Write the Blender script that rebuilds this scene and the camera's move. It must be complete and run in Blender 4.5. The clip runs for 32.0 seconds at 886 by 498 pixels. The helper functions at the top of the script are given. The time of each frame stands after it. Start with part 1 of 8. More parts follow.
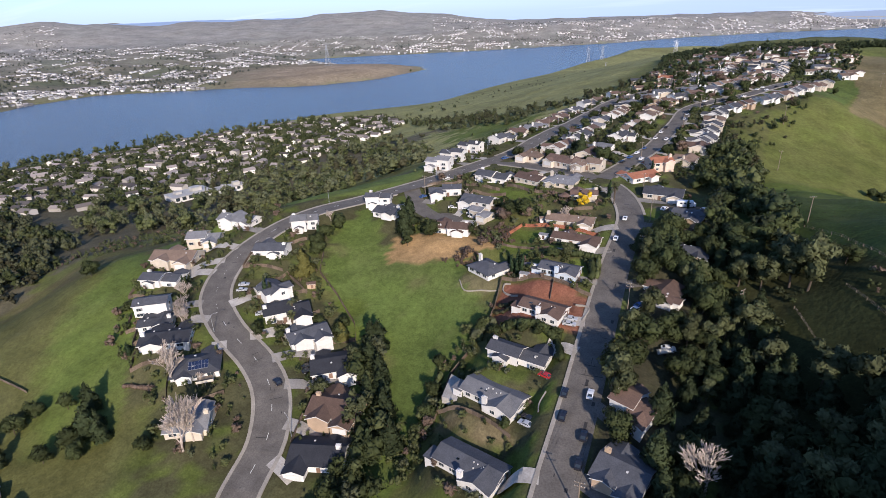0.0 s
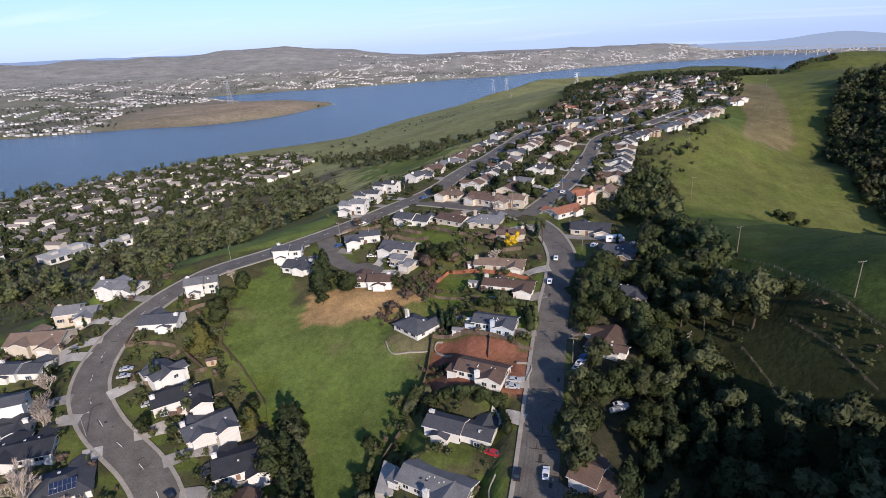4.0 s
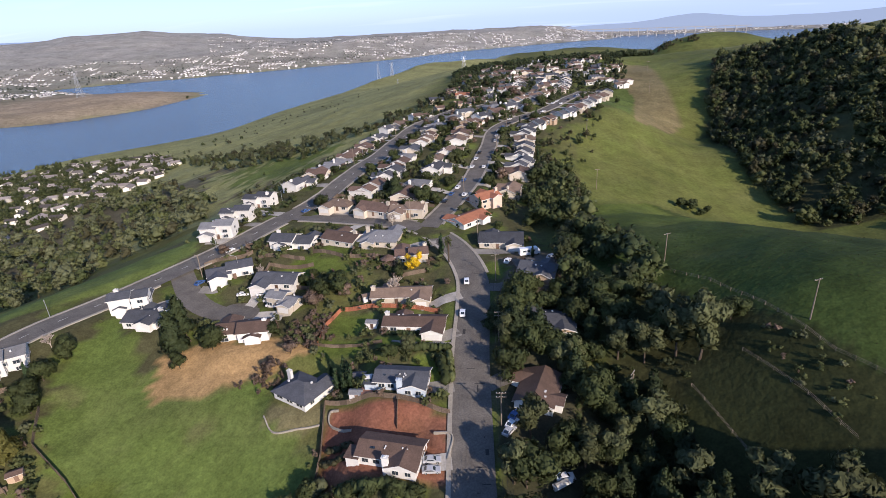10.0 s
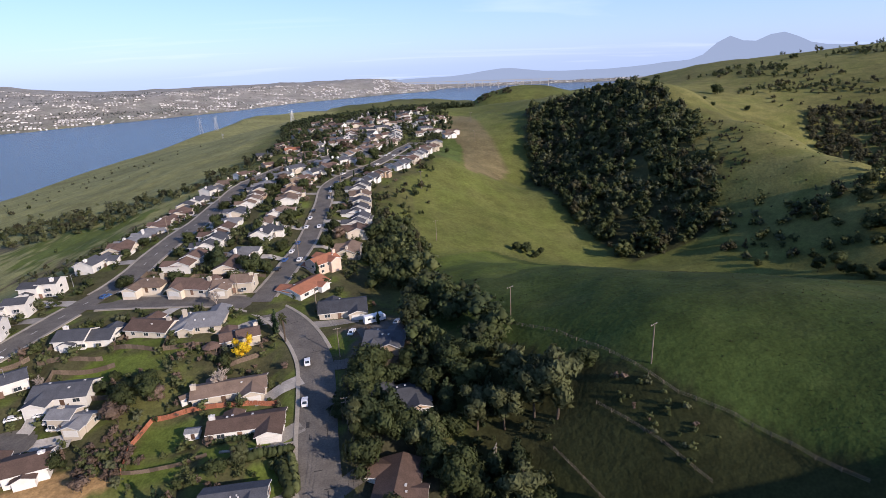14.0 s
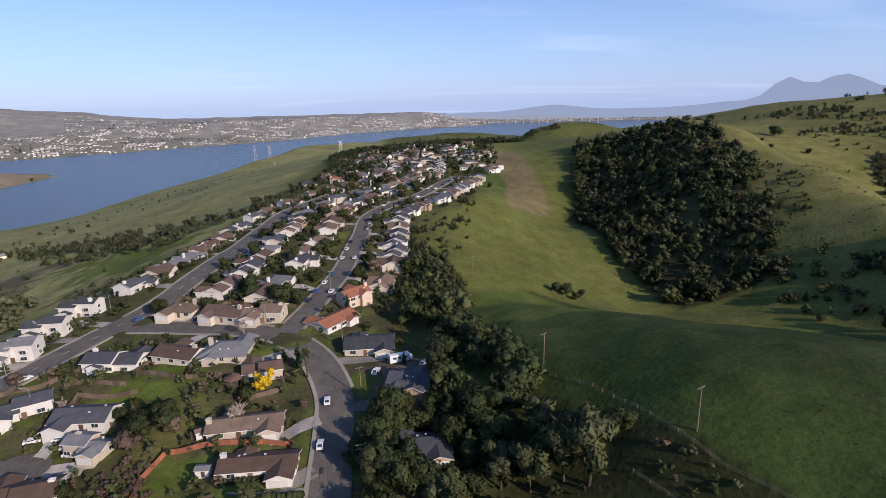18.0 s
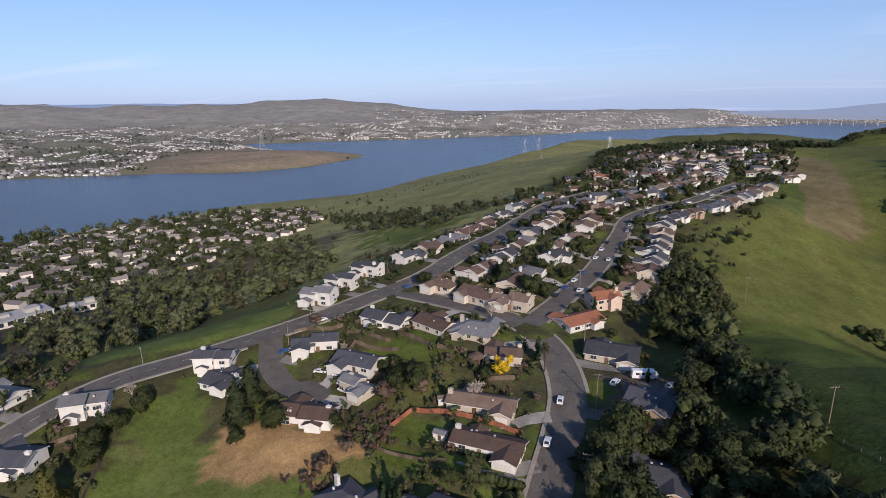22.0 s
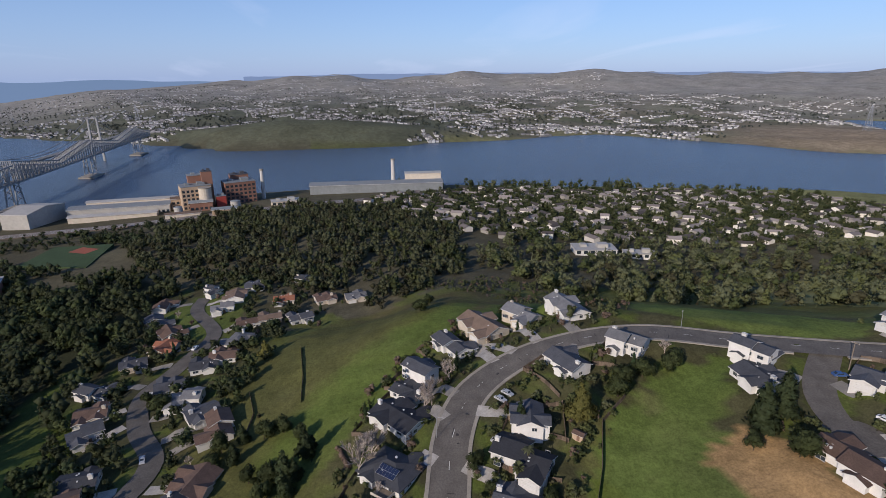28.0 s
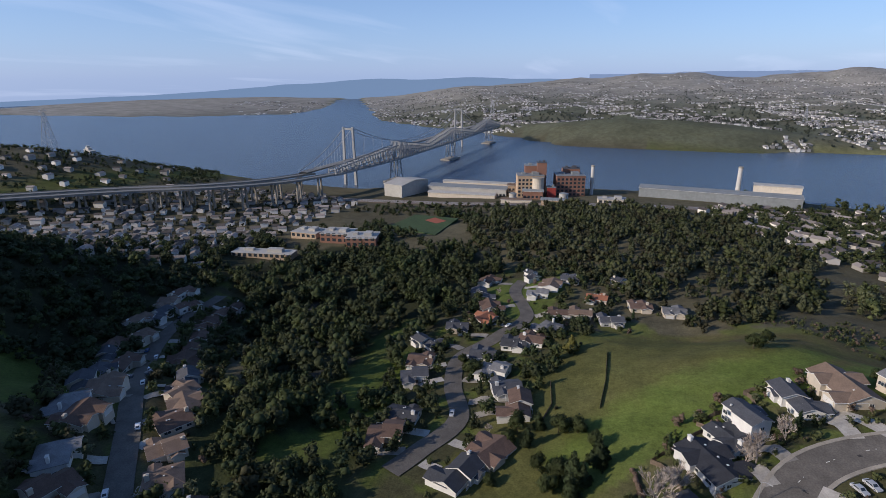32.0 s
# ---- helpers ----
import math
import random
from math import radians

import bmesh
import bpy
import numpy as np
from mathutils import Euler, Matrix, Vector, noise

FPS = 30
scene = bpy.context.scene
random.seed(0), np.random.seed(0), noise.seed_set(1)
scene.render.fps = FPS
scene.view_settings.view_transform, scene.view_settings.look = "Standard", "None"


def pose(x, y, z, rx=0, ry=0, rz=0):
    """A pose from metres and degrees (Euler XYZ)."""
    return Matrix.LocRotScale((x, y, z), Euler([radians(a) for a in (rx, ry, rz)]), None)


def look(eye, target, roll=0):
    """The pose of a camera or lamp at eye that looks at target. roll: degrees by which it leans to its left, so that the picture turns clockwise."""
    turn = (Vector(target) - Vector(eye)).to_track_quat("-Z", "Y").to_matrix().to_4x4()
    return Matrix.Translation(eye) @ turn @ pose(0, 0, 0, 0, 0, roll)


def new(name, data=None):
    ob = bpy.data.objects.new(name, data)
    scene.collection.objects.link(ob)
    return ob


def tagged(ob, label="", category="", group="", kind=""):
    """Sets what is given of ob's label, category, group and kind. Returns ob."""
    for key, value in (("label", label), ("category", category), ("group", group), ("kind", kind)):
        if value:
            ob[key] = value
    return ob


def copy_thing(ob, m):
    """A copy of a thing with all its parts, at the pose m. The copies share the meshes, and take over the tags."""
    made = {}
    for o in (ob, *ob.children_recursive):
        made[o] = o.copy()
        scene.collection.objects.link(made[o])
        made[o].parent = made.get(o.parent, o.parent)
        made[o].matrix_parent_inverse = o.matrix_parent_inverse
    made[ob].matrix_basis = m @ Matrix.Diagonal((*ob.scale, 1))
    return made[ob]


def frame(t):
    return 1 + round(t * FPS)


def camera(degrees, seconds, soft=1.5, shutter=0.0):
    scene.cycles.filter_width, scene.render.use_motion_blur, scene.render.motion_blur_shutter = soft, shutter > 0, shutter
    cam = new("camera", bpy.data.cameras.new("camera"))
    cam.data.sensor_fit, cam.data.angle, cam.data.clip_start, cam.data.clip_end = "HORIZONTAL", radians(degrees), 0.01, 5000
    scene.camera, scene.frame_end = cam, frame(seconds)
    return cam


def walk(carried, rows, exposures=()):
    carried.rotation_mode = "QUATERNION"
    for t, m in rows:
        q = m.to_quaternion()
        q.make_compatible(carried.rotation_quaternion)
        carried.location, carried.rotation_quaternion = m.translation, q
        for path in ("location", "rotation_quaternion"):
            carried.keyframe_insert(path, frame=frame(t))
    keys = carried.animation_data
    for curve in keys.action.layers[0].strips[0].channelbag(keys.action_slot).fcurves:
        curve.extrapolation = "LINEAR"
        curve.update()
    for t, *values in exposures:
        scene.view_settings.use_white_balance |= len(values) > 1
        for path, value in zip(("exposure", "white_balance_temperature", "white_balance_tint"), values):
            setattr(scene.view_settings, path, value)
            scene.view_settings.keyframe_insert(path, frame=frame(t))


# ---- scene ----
# camera: seconds, eye, target, roll
PATH = [
    (0, (22.68, -76.03, 169.35), (-25.49, 2.07, 129.6), -2.37),
    (0.5, (21.06, -74.22, 169.2), (-24.76, 5.2, 129.29), -2.43),
    (1, (19.41, -72.15, 169.09), (-24.65, 8.24, 129.15), -2.46),
    (1.5, (17.88, -69.89, 169.01), (-24.93, 11.46, 129.66), -2.50),
    (2, (16.35, -67.24, 168.94), (-25.39, 14.97, 130.25), -2.60),
    (2.5, (14.92, -64.33, 169.05), (-26.11, 18.66, 131.23), -2.71),
    (3, (13.56, -61.18, 169.19), (-26.34, 22.98, 132.8), -2.80),
    (3.5, (11.94, -58.09, 169.2), (-26.04, 27.46, 133.99), -2.84),
    (4, (10.38, -54.76, 169.22), (-25.32, 31.75, 133.98), -2.88),
    (4.5, (8.9, -51.25, 169.17), (-25.25, 35.8, 133.73), -2.96),
    (6.5, (3.95, -37.32, 168.89), (-23.77, 51.25, 131.66), -3.20),
    (7, (2.77, -33.76, 168.92), (-23.12, 54.68, 130.07), -3.20),
    (7.5, (1.84, -30.27, 169.0), (-22.42, 58.61, 130.13), -3.18),
    (8, (1.06, -26.87, 169.1), (-21.73, 62.41, 130.25), -3.21),
    (8.5, (0.41, -23.54, 169.1), (-22.05, 65.84, 130.27), -3.27),
    (9, (-0.14, -20.14, 169.08), (-21.96, 69.45, 130.37), -3.23),
    (9.5, (-0.53, -16.86, 169.21), (-20.61, 73.15, 130.55), -3.23),
    (10, (-0.91, -13.74, 169.3), (-18.63, 76.76, 130.64), -3.20),
    (10.5, (-1.23, -10.96, 169.35), (-15.91, 80.08, 130.67), -3.13),
    (11, (-1.29, -8.33, 169.46), (-13.01, 83.14, 130.79), -3.16),
    (11.5, (-1.14, -5.93, 169.69), (-10.79, 85.85, 131.17), -3.15),
    (12, (-0.86, -3.75, 169.79), (-7.89, 88.54, 131.94), -3.10),
    (12.5, (-0.52, -1.81, 169.93), (-4.46, 91.28, 133.6), -3.04),
    (13, (0.0, 0.0, 170.01), (0.0, 93.78, 135.3), -2.97),
    (13.5, (0.6, 1.65, 170.17), (5.65, 95.79, 136.83), -2.82),
    (14, (1.23, 3.09, 170.23), (11.45, 97.29, 138.25), -2.74),
    (14.5, (1.8, 4.24, 170.22), (16.4, 98.37, 139.76), -2.66),
    (16.5, (4.18, 8.1, 170.2), (24.16, 102.28, 143.16), -1.95),
    (17, (4.67, 8.95, 170.21), (19.85, 104.13, 143.54), -1.76),
    (17.5, (5.15, 9.87, 170.09), (14.37, 105.89, 143.73), -1.65),
    (18, (5.69, 10.81, 170.02), (8.35, 107.32, 143.94), -1.54),
    (18.5, (6.09, 11.52, 170.06), (2.06, 108.02, 144.15), -1.43),
    (19, (6.35, 12.0, 170.04), (-4.12, 108.07, 144.34), -1.28),
    (19.5, (6.67, 12.32, 170.23), (-10.08, 107.52, 144.61), -1.11),
    (20, (6.68, 12.62, 170.3), (-16.21, 106.55, 144.76), -1.05),
    (20.5, (6.47, 12.8, 170.4), (-22.78, 104.95, 144.85), -0.96),
    (21, (6.18, 12.81, 170.39), (-28.55, 103.04, 144.85), -0.90),
    (21.5, (5.67, 12.9, 170.27), (-32.73, 101.63, 144.74), -0.82),
    (22, (5.13, 13.03, 170.3), (-36.6, 100.09, 144.22), -0.82),
    (22.5, (4.52, 13.19, 170.4), (-41.06, 96.42, 138.85), -0.87),
    (23, (3.79, 13.23, 170.34), (-47.04, 93.4, 138.89), -0.77),
    (23.5, (3.13, 13.26, 170.33), (-53.54, 89.46, 138.97), -0.77),
    (24, (2.47, 13.34, 170.37), (-59.97, 84.91, 139.09), -0.78),
    (24.5, (1.77, 13.3, 170.32), (-66.1, 79.77, 139.11), -0.71),
    (25, (0.95, 13.32, 170.4), (-71.52, 74.88, 139.44), -0.74),
    (25.5, (0.14, 13.21, 170.35), (-77.29, 68.62, 139.79), -0.72),
    (27.5, (-2.29, 11.69, 169.89), (-94.78, 34.72, 139.64), -0.42),
    (28, (-2.99, 11.15, 169.97), (-97.11, 26.12, 139.69), -0.43),
    (28.5, (-3.5, 10.44, 170.06), (-98.49, 18.09, 139.78), -0.45),
    (29, (-3.88, 9.66, 169.91), (-99.2, 11.16, 139.69), -0.52),
    (29.5, (-4.41, 8.92, 169.75), (-99.6, 3.94, 139.51), -0.55),
    (30, (-5.06, 8.24, 169.59), (-99.71, -3.2, 139.41), -0.54),
    (30.5, (-5.79, 7.55, 169.3), (-99.39, -10.59, 139.13), -0.54),
    (31, (-6.61, 6.8, 169.04), (-98.35, -19.16, 138.87), -0.51),
    (31.5, (-7.54, 5.99, 168.76), (-96.58, -28.1, 138.61), -0.43),
    (32, (-8.6, 5.18, 168.51), (-95.26, -34.54, 138.29), -0.43),
]
cam = camera(78.38, 32.0, soft=0.6)
walk(cam, [(t, look(e, g, r)) for t, e, g, r in PATH],
     [(0, 0.36, 5750, 17), (2, 0.34, 5750, 17), (4, 0.20, 5800, 17), (8, 0.34, 5850, 17), (10, 0.38, 5900, 18), (13, 0.32, 5920, 19), (15, 0.20, 5950, 20), (20, -0.12, 6000, 19), (25, -0.20, 5900, 17), (28, -0.33, 5800, 16), (32, -0.22, 5800, 14)])


# ---- world and sun ----
SUN_AZ, SUN_EL = 136.0, 23.0  # degrees: where the sun stands, clockwise from +y, and how high
world = bpy.data.worlds.new("sky")
scene.world = world
world.use_nodes = True
_wn = world.node_tree
_sky = _wn.nodes.new("ShaderNodeTexSky")
_sky.sky_type, _sky.sun_disc = "NISHITA", False
_sky.sun_elevation, _sky.sun_rotation = radians(SUN_EL), radians(SUN_AZ)
_sky.altitude, _sky.air_density, _sky.dust_density, _sky.ozone_density = 100, 1.0, 0.6, 5.0
_haze = _wn.nodes.new("ShaderNodeMix")  # bright winter haze, thickest low in the sky
_haze.data_type = "RGBA"
_haze.inputs["B"].default_value = (4.2, 5.4, 8.2, 1)
_wn.links.new(_sky.outputs[0], _haze.inputs["A"])
# thin streaks of high cloud, drawn on a flat layer overhead
_tc, _sep = _wn.nodes.new("ShaderNodeTexCoord"), _wn.nodes.new("ShaderNodeSeparateXYZ")
_up, _flat, _map = _wn.nodes.new("ShaderNodeMath"), _wn.nodes.new("ShaderNodeVectorMath"), _wn.nodes.new("ShaderNodeMapping")
_wisp, _thin, _cloud = _wn.nodes.new("ShaderNodeTexNoise"), _wn.nodes.new("ShaderNodeMapRange"), _wn.nodes.new("ShaderNodeMix")
_up.operation, _flat.operation, _cloud.data_type = "ADD", "DIVIDE", "RGBA"
_up.inputs[1].default_value = 0.10
_map.inputs["Rotation"].default_value, _map.inputs["Scale"].default_value = (0, 0, radians(28)), (0.3, 0.9, 1)
_wisp.inputs["Scale"].default_value, _wisp.inputs["Detail"].default_value, _wisp.inputs["Distortion"].default_value = 0.9, 7, 0.5
_thin.inputs["From Min"].default_value, _thin.inputs["From Max"].default_value, _thin.inputs["To Max"].default_value = 0.56, 0.86, 0.45
_cloud.inputs["B"].default_value = (7.2, 7.6, 8.6, 1)
_low = _wn.nodes.new("ShaderNodeMapRange")
_low.inputs["From Max"].default_value, _low.inputs["To Min"].default_value, _low.inputs["To Max"].default_value = 0.3, 0.55, 0.03
_wn.links.new(_sep.outputs["Z"], _low.inputs["Value"]), _wn.links.new(_low.outputs[0], _haze.inputs["Factor"])
_wn.links.new(_tc.outputs["Generated"], _sep.inputs[0]), _wn.links.new(_sep.outputs["Z"], _up.inputs[0])
_wn.links.new(_tc.outputs["Generated"], _flat.inputs[0]), _wn.links.new(_up.outputs[0], _flat.inputs[1])
_wn.links.new(_flat.outputs[0], _map.inputs[0]), _wn.links.new(_map.outputs[0], _wisp.inputs["Vector"])
_wn.links.new(_wisp.outputs[0], _thin.inputs["Value"]), _wn.links.new(_thin.outputs[0], _cloud.inputs["Factor"])
_wn.links.new(_haze.outputs["Result"], _cloud.inputs["A"]), _wn.links.new(_cloud.outputs["Result"], _wn.nodes["Background"].inputs[0])
_wn.nodes["Background"].inputs[1].default_value = 0.132
_sun = bpy.data.lights.new("sun", "SUN")
_sun.energy, _sun.angle, _sun.color = 5.0, radians(0.53), (1.0, 0.835, 0.615)
_so = new("sun", _sun)
_d = Vector((math.sin(radians(SUN_AZ)) * math.cos(radians(SUN_EL)), math.cos(radians(SUN_AZ)) * math.cos(radians(SUN_EL)), math.sin(radians(SUN_EL))))
_so.matrix_world = look(_d * 300 + Vector((0, 0, 200)), Vector((0, 0, 200)))


# ---- materials ----
def mat(name, color, rough=0.85, metal=0.0, grain=0.0, size=1.0, big=0.0, big_size=12.0, bump=0.0, island=0.0, rand=0.0, spec=0.3, coords="Object"):
    """A plain procedural surface: colour with grain at two scales, variation from piece to piece, and fine relief."""
    m = bpy.data.materials.new(name)
    m.use_nodes = True
    n, link = m.node_tree.nodes, m.node_tree.links.new
    p = n["Principled BSDF"]
    p.inputs["Roughness"].default_value, p.inputs["Metallic"].default_value = rough, metal
    p.inputs["Specular IOR Level"].default_value = spec
    tc = n.new("ShaderNodeTexCoord")
    value = None

    def add(out, amount):
        nonlocal value
        r = n.new("ShaderNodeMapRange")
        r.inputs["From Min"].default_value, r.inputs["From Max"].default_value = 0.25, 0.75
        r.inputs["To Min"].default_value, r.inputs["To Max"].default_value = 1 - amount, 1 + amount
        link(out, r.inputs["Value"])
        if value is None:
            value = r.outputs[0]
        else:
            k = n.new("ShaderNodeMath")
            k.operation = "MULTIPLY"
            link(value, k.inputs[0]), link(r.outputs[0], k.inputs[1])
            value = k.outputs[0]

    if grain:
        t = n.new("ShaderNodeTexNoise")
        t.inputs["Scale"].default_value, t.inputs["Detail"].default_value = 1 / size, 5
        link(tc.outputs[coords], t.inputs["Vector"])
        add(t.outputs[0], grain)
        if bump:
            b = n.new("ShaderNodeBump")
            b.inputs["Strength"].default_value, b.inputs["Distance"].default_value = bump, size * 0.3
            link(t.outputs[0], b.inputs["Height"]), link(b.outputs[0], p.inputs["Normal"])
    if big:
        t = n.new("ShaderNodeTexNoise")
        t.inputs["Scale"].default_value, t.inputs["Detail"].default_value = 1 / big_size, 3
        link(tc.outputs[coords], t.inputs["Vector"])
        add(t.outputs[0], big)
    if island:
        g = n.new("ShaderNodeNewGeometry")
        add(g.outputs["Random Per Island"], island)
    if rand:
        o = n.new("ShaderNodeObjectInfo")
        add(o.outputs["Random"], rand)
    if value is None:
        p.inputs["Base Color"].default_value = (*color, 1)
    else:
        x = n.new("ShaderNodeVectorMath")
        x.operation = "SCALE"
        x.inputs[0].default_value = color
        link(value, x.inputs["Scale"]), link(x.outputs[0], p.inputs["Base Color"])
    return m


def leaf_mat(name, color, island=0.14):
    m = mat(name, color, rough=0.75, grain=0.22, size=1.4, island=island, rand=0.2, spec=0.12)
    n, link = m.node_tree.nodes, m.node_tree.links.new
    p = n["Principled BSDF"]
    t, a = n.new("ShaderNodeBsdfTranslucent"), n.new("ShaderNodeAddShader")
    x = n.new("ShaderNodeVectorMath")
    x.operation = "SCALE"
    x.inputs["Scale"].default_value = 0.4
    link(p.inputs["Base Color"].links[0].from_socket, x.inputs[0])
    link(x.outputs[0], t.inputs[0]), link(p.outputs[0], a.inputs[0]), link(t.outputs[0], a.inputs[1])
    link(a.outputs[0], n["Material Output"].inputs[0])
    return m


M = dict(
    asphalt=mat("asphalt", (0.122, 0.110, 0.096), 0.9, grain=0.25, size=0.5, big=0.25, big_size=5, bump=0.2),
    tar=mat("tar_seal", (0.035, 0.033, 0.032), 0.7, grain=0.2, size=0.4),
    paint=mat("road_paint", (0.62, 0.62, 0.58), 0.8, grain=0.25, size=0.3),
    concrete=mat("concrete", (0.29, 0.262, 0.22), 0.9, grain=0.15, size=0.6, big=0.18, big_size=5, bump=0.1),
    drive=mat("drive_concrete", (0.30, 0.28, 0.25), 0.9, grain=0.15, size=0.5, big=0.25, big_size=4, rand=0.25),
    white=mat("white_stucco", (0.62, 0.605, 0.575), 0.9, grain=0.06, size=0.3, big=0.10, big_size=2.5, rand=0.08),
    cream=mat("cream_stucco", (0.52, 0.46, 0.375), 0.9, grain=0.06, size=0.3, big=0.10, big_size=2.5, rand=0.12),
    tan_wall=mat("tan_siding", (0.40, 0.30, 0.21), 0.9, grain=0.08, size=0.3, big=0.12, big_size=2.5, rand=0.1),
    pink=mat("pink_stucco", (0.56, 0.44, 0.35), 0.9, grain=0.06, size=0.3, big=0.1, big_size=2.5),
    blue=mat("blue_siding", (0.46, 0.52, 0.58), 0.85, grain=0.06, size=0.3, big=0.1, big_size=2.5),
    trim=mat("white_trim", (0.60, 0.59, 0.565), 0.7, grain=0.05, size=0.4),
    slate=mat("slate_shingle", (0.066, 0.069, 0.079), 0.92, grain=0.25, size=0.35, big=0.2, big_size=3, bump=0.3, rand=0.2),
    navy=mat("dark_shingle", (0.036, 0.038, 0.046), 0.92, grain=0.25, size=0.35, big=0.2, big_size=3, bump=0.3, rand=0.15),
    grey=mat("grey_shingle", (0.165, 0.165, 0.17), 0.92, grain=0.22, size=0.35, big=0.2, big_size=3, bump=0.3, rand=0.15),
    tan=mat("tan_shingle", (0.165, 0.118, 0.088), 0.92, grain=0.22, size=0.35, big=0.2, big_size=3, bump=0.3, rand=0.15),
    brown=mat("brown_shingle", (0.118, 0.078, 0.060), 0.92, grain=0.25, size=0.35, big=0.2, big_size=3, bump=0.3, rand=0.15),
    orange=mat("terracotta_tile", (0.30, 0.125, 0.07), 0.85, grain=0.25, size=0.35, big=0.15, big_size=2, bump=0.3),
    glass=mat("window_glass", (0.03, 0.04, 0.05), 0.06, spec=0.8),
    door=mat("painted_door", (0.16, 0.10, 0.07), 0.6, grain=0.1, size=0.3, rand=0.4),
    brick=mat("brick", (0.235, 0.125, 0.09), 0.9, grain=0.2, size=0.3, big=0.15),
    wood=mat("weathered_wood", (0.125, 0.095, 0.07), 0.9, grain=0.25, size=0.4, big=0.2, big_size=4, rand=0.25),
    redwood=mat("redwood_boards", (0.30, 0.115, 0.065), 0.85, grain=0.2, size=0.4, big=0.2, big_size=4, rand=0.15),
    pole=mat("pole_wood", (0.21, 0.17, 0.13), 0.9, grain=0.2, size=0.3),
    steel=mat("galvanised_steel", (0.42, 0.43, 0.44), 0.5, metal=0.6, grain=0.1, size=0.5),
    tower_grey=mat("tower_concrete", (0.33, 0.33, 0.325), 0.9, grain=0.1, size=5),
    truss=mat("painted_steel", (0.27, 0.275, 0.28), 0.6, grain=0.12, size=4),
    deck=mat("bridge_deck", (0.20, 0.20, 0.195), 0.85, grain=0.1, size=6),
    rubber=mat("rubber", (0.02, 0.02, 0.02), 0.8),
    bark=mat("bark", (0.075, 0.058, 0.042), 0.95, grain=0.3, size=0.4, bump=0.4),
    twig=mat("bare_twigs", (0.37, 0.315, 0.27), 0.95, island=0.25),
    oak=leaf_mat("oak_leaves", (0.040, 0.050, 0.019)),
    pine=leaf_mat("pine_needles", (0.032, 0.043, 0.019)),
    euc=leaf_mat("eucalyptus_leaves", (0.066, 0.074, 0.034)),
    gum=leaf_mat("gum_leaves", (0.076, 0.083, 0.044)),
    cedar=leaf_mat("cedar_needles", (0.108, 0.104, 0.030)),
    # darker copy of the oak green, with shade put in, for woods in hollows
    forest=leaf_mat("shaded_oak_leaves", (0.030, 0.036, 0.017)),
    cypress=leaf_mat("cypress_leaves", (0.030, 0.048, 0.022)),
    yellow=leaf_mat("yellow_blossom", (0.62, 0.44, 0.02), 0.2),
    shrub=leaf_mat("shrub_leaves", (0.070, 0.080, 0.032)),
    rust=leaf_mat("russet_leaves", (0.118, 0.086, 0.066)),
    # far crowns greyed, with haze mixed into the leaf colour
    far_leaf=leaf_mat("hazed_distant_foliage", (0.052, 0.060, 0.048)),
    chaparral=leaf_mat("chaparral_leaves", (0.042, 0.041, 0.022)),
    tile_white=mat("pale_metal", (0.40, 0.385, 0.355), 0.6, grain=0.08, size=3, big=0.1),
    grey_metal=mat("grey_metal", (0.22, 0.235, 0.24), 0.6, grain=0.1, size=3, big=0.12),
    stack=mat("stack_steel", (0.52, 0.50, 0.47), 0.7, grain=0.1, size=3),
    red=mat("red_paint", (0.30, 0.05, 0.04), 0.6, grain=0.15, size=2),
    pitch_red=mat("red_clay", (0.32, 0.10, 0.06), 0.9, grain=0.15, size=2),
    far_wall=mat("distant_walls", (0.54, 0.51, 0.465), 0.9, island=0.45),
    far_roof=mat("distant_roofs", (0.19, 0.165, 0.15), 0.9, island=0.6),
    # wall and roof colours drawn together to stand for haze over the strait
    haze_wall=mat("hazed_shore_walls", (0.43, 0.425, 0.415), 0.9, island=0.5),
    haze_roof=mat("hazed_shore_roofs", (0.25, 0.235, 0.23), 0.9, island=0.5),
    panel=mat("solar_panel", (0.02, 0.03, 0.07), 0.15, spec=0.6),
    tarp=mat("blue_tarp", (0.03, 0.10, 0.45), 0.6),
)
CAR_COLORS = dict(white=(0.75, 0.75, 0.75), black=(0.02, 0.02, 0.025), silver=(0.42, 0.43, 0.45), blue=(0.05, 0.10, 0.25), red=(0.40, 0.03, 0.03))
for _k, _c in CAR_COLORS.items():
    M["car_" + _k] = mat("car_paint_" + _k, _c, 0.25, spec=0.6)


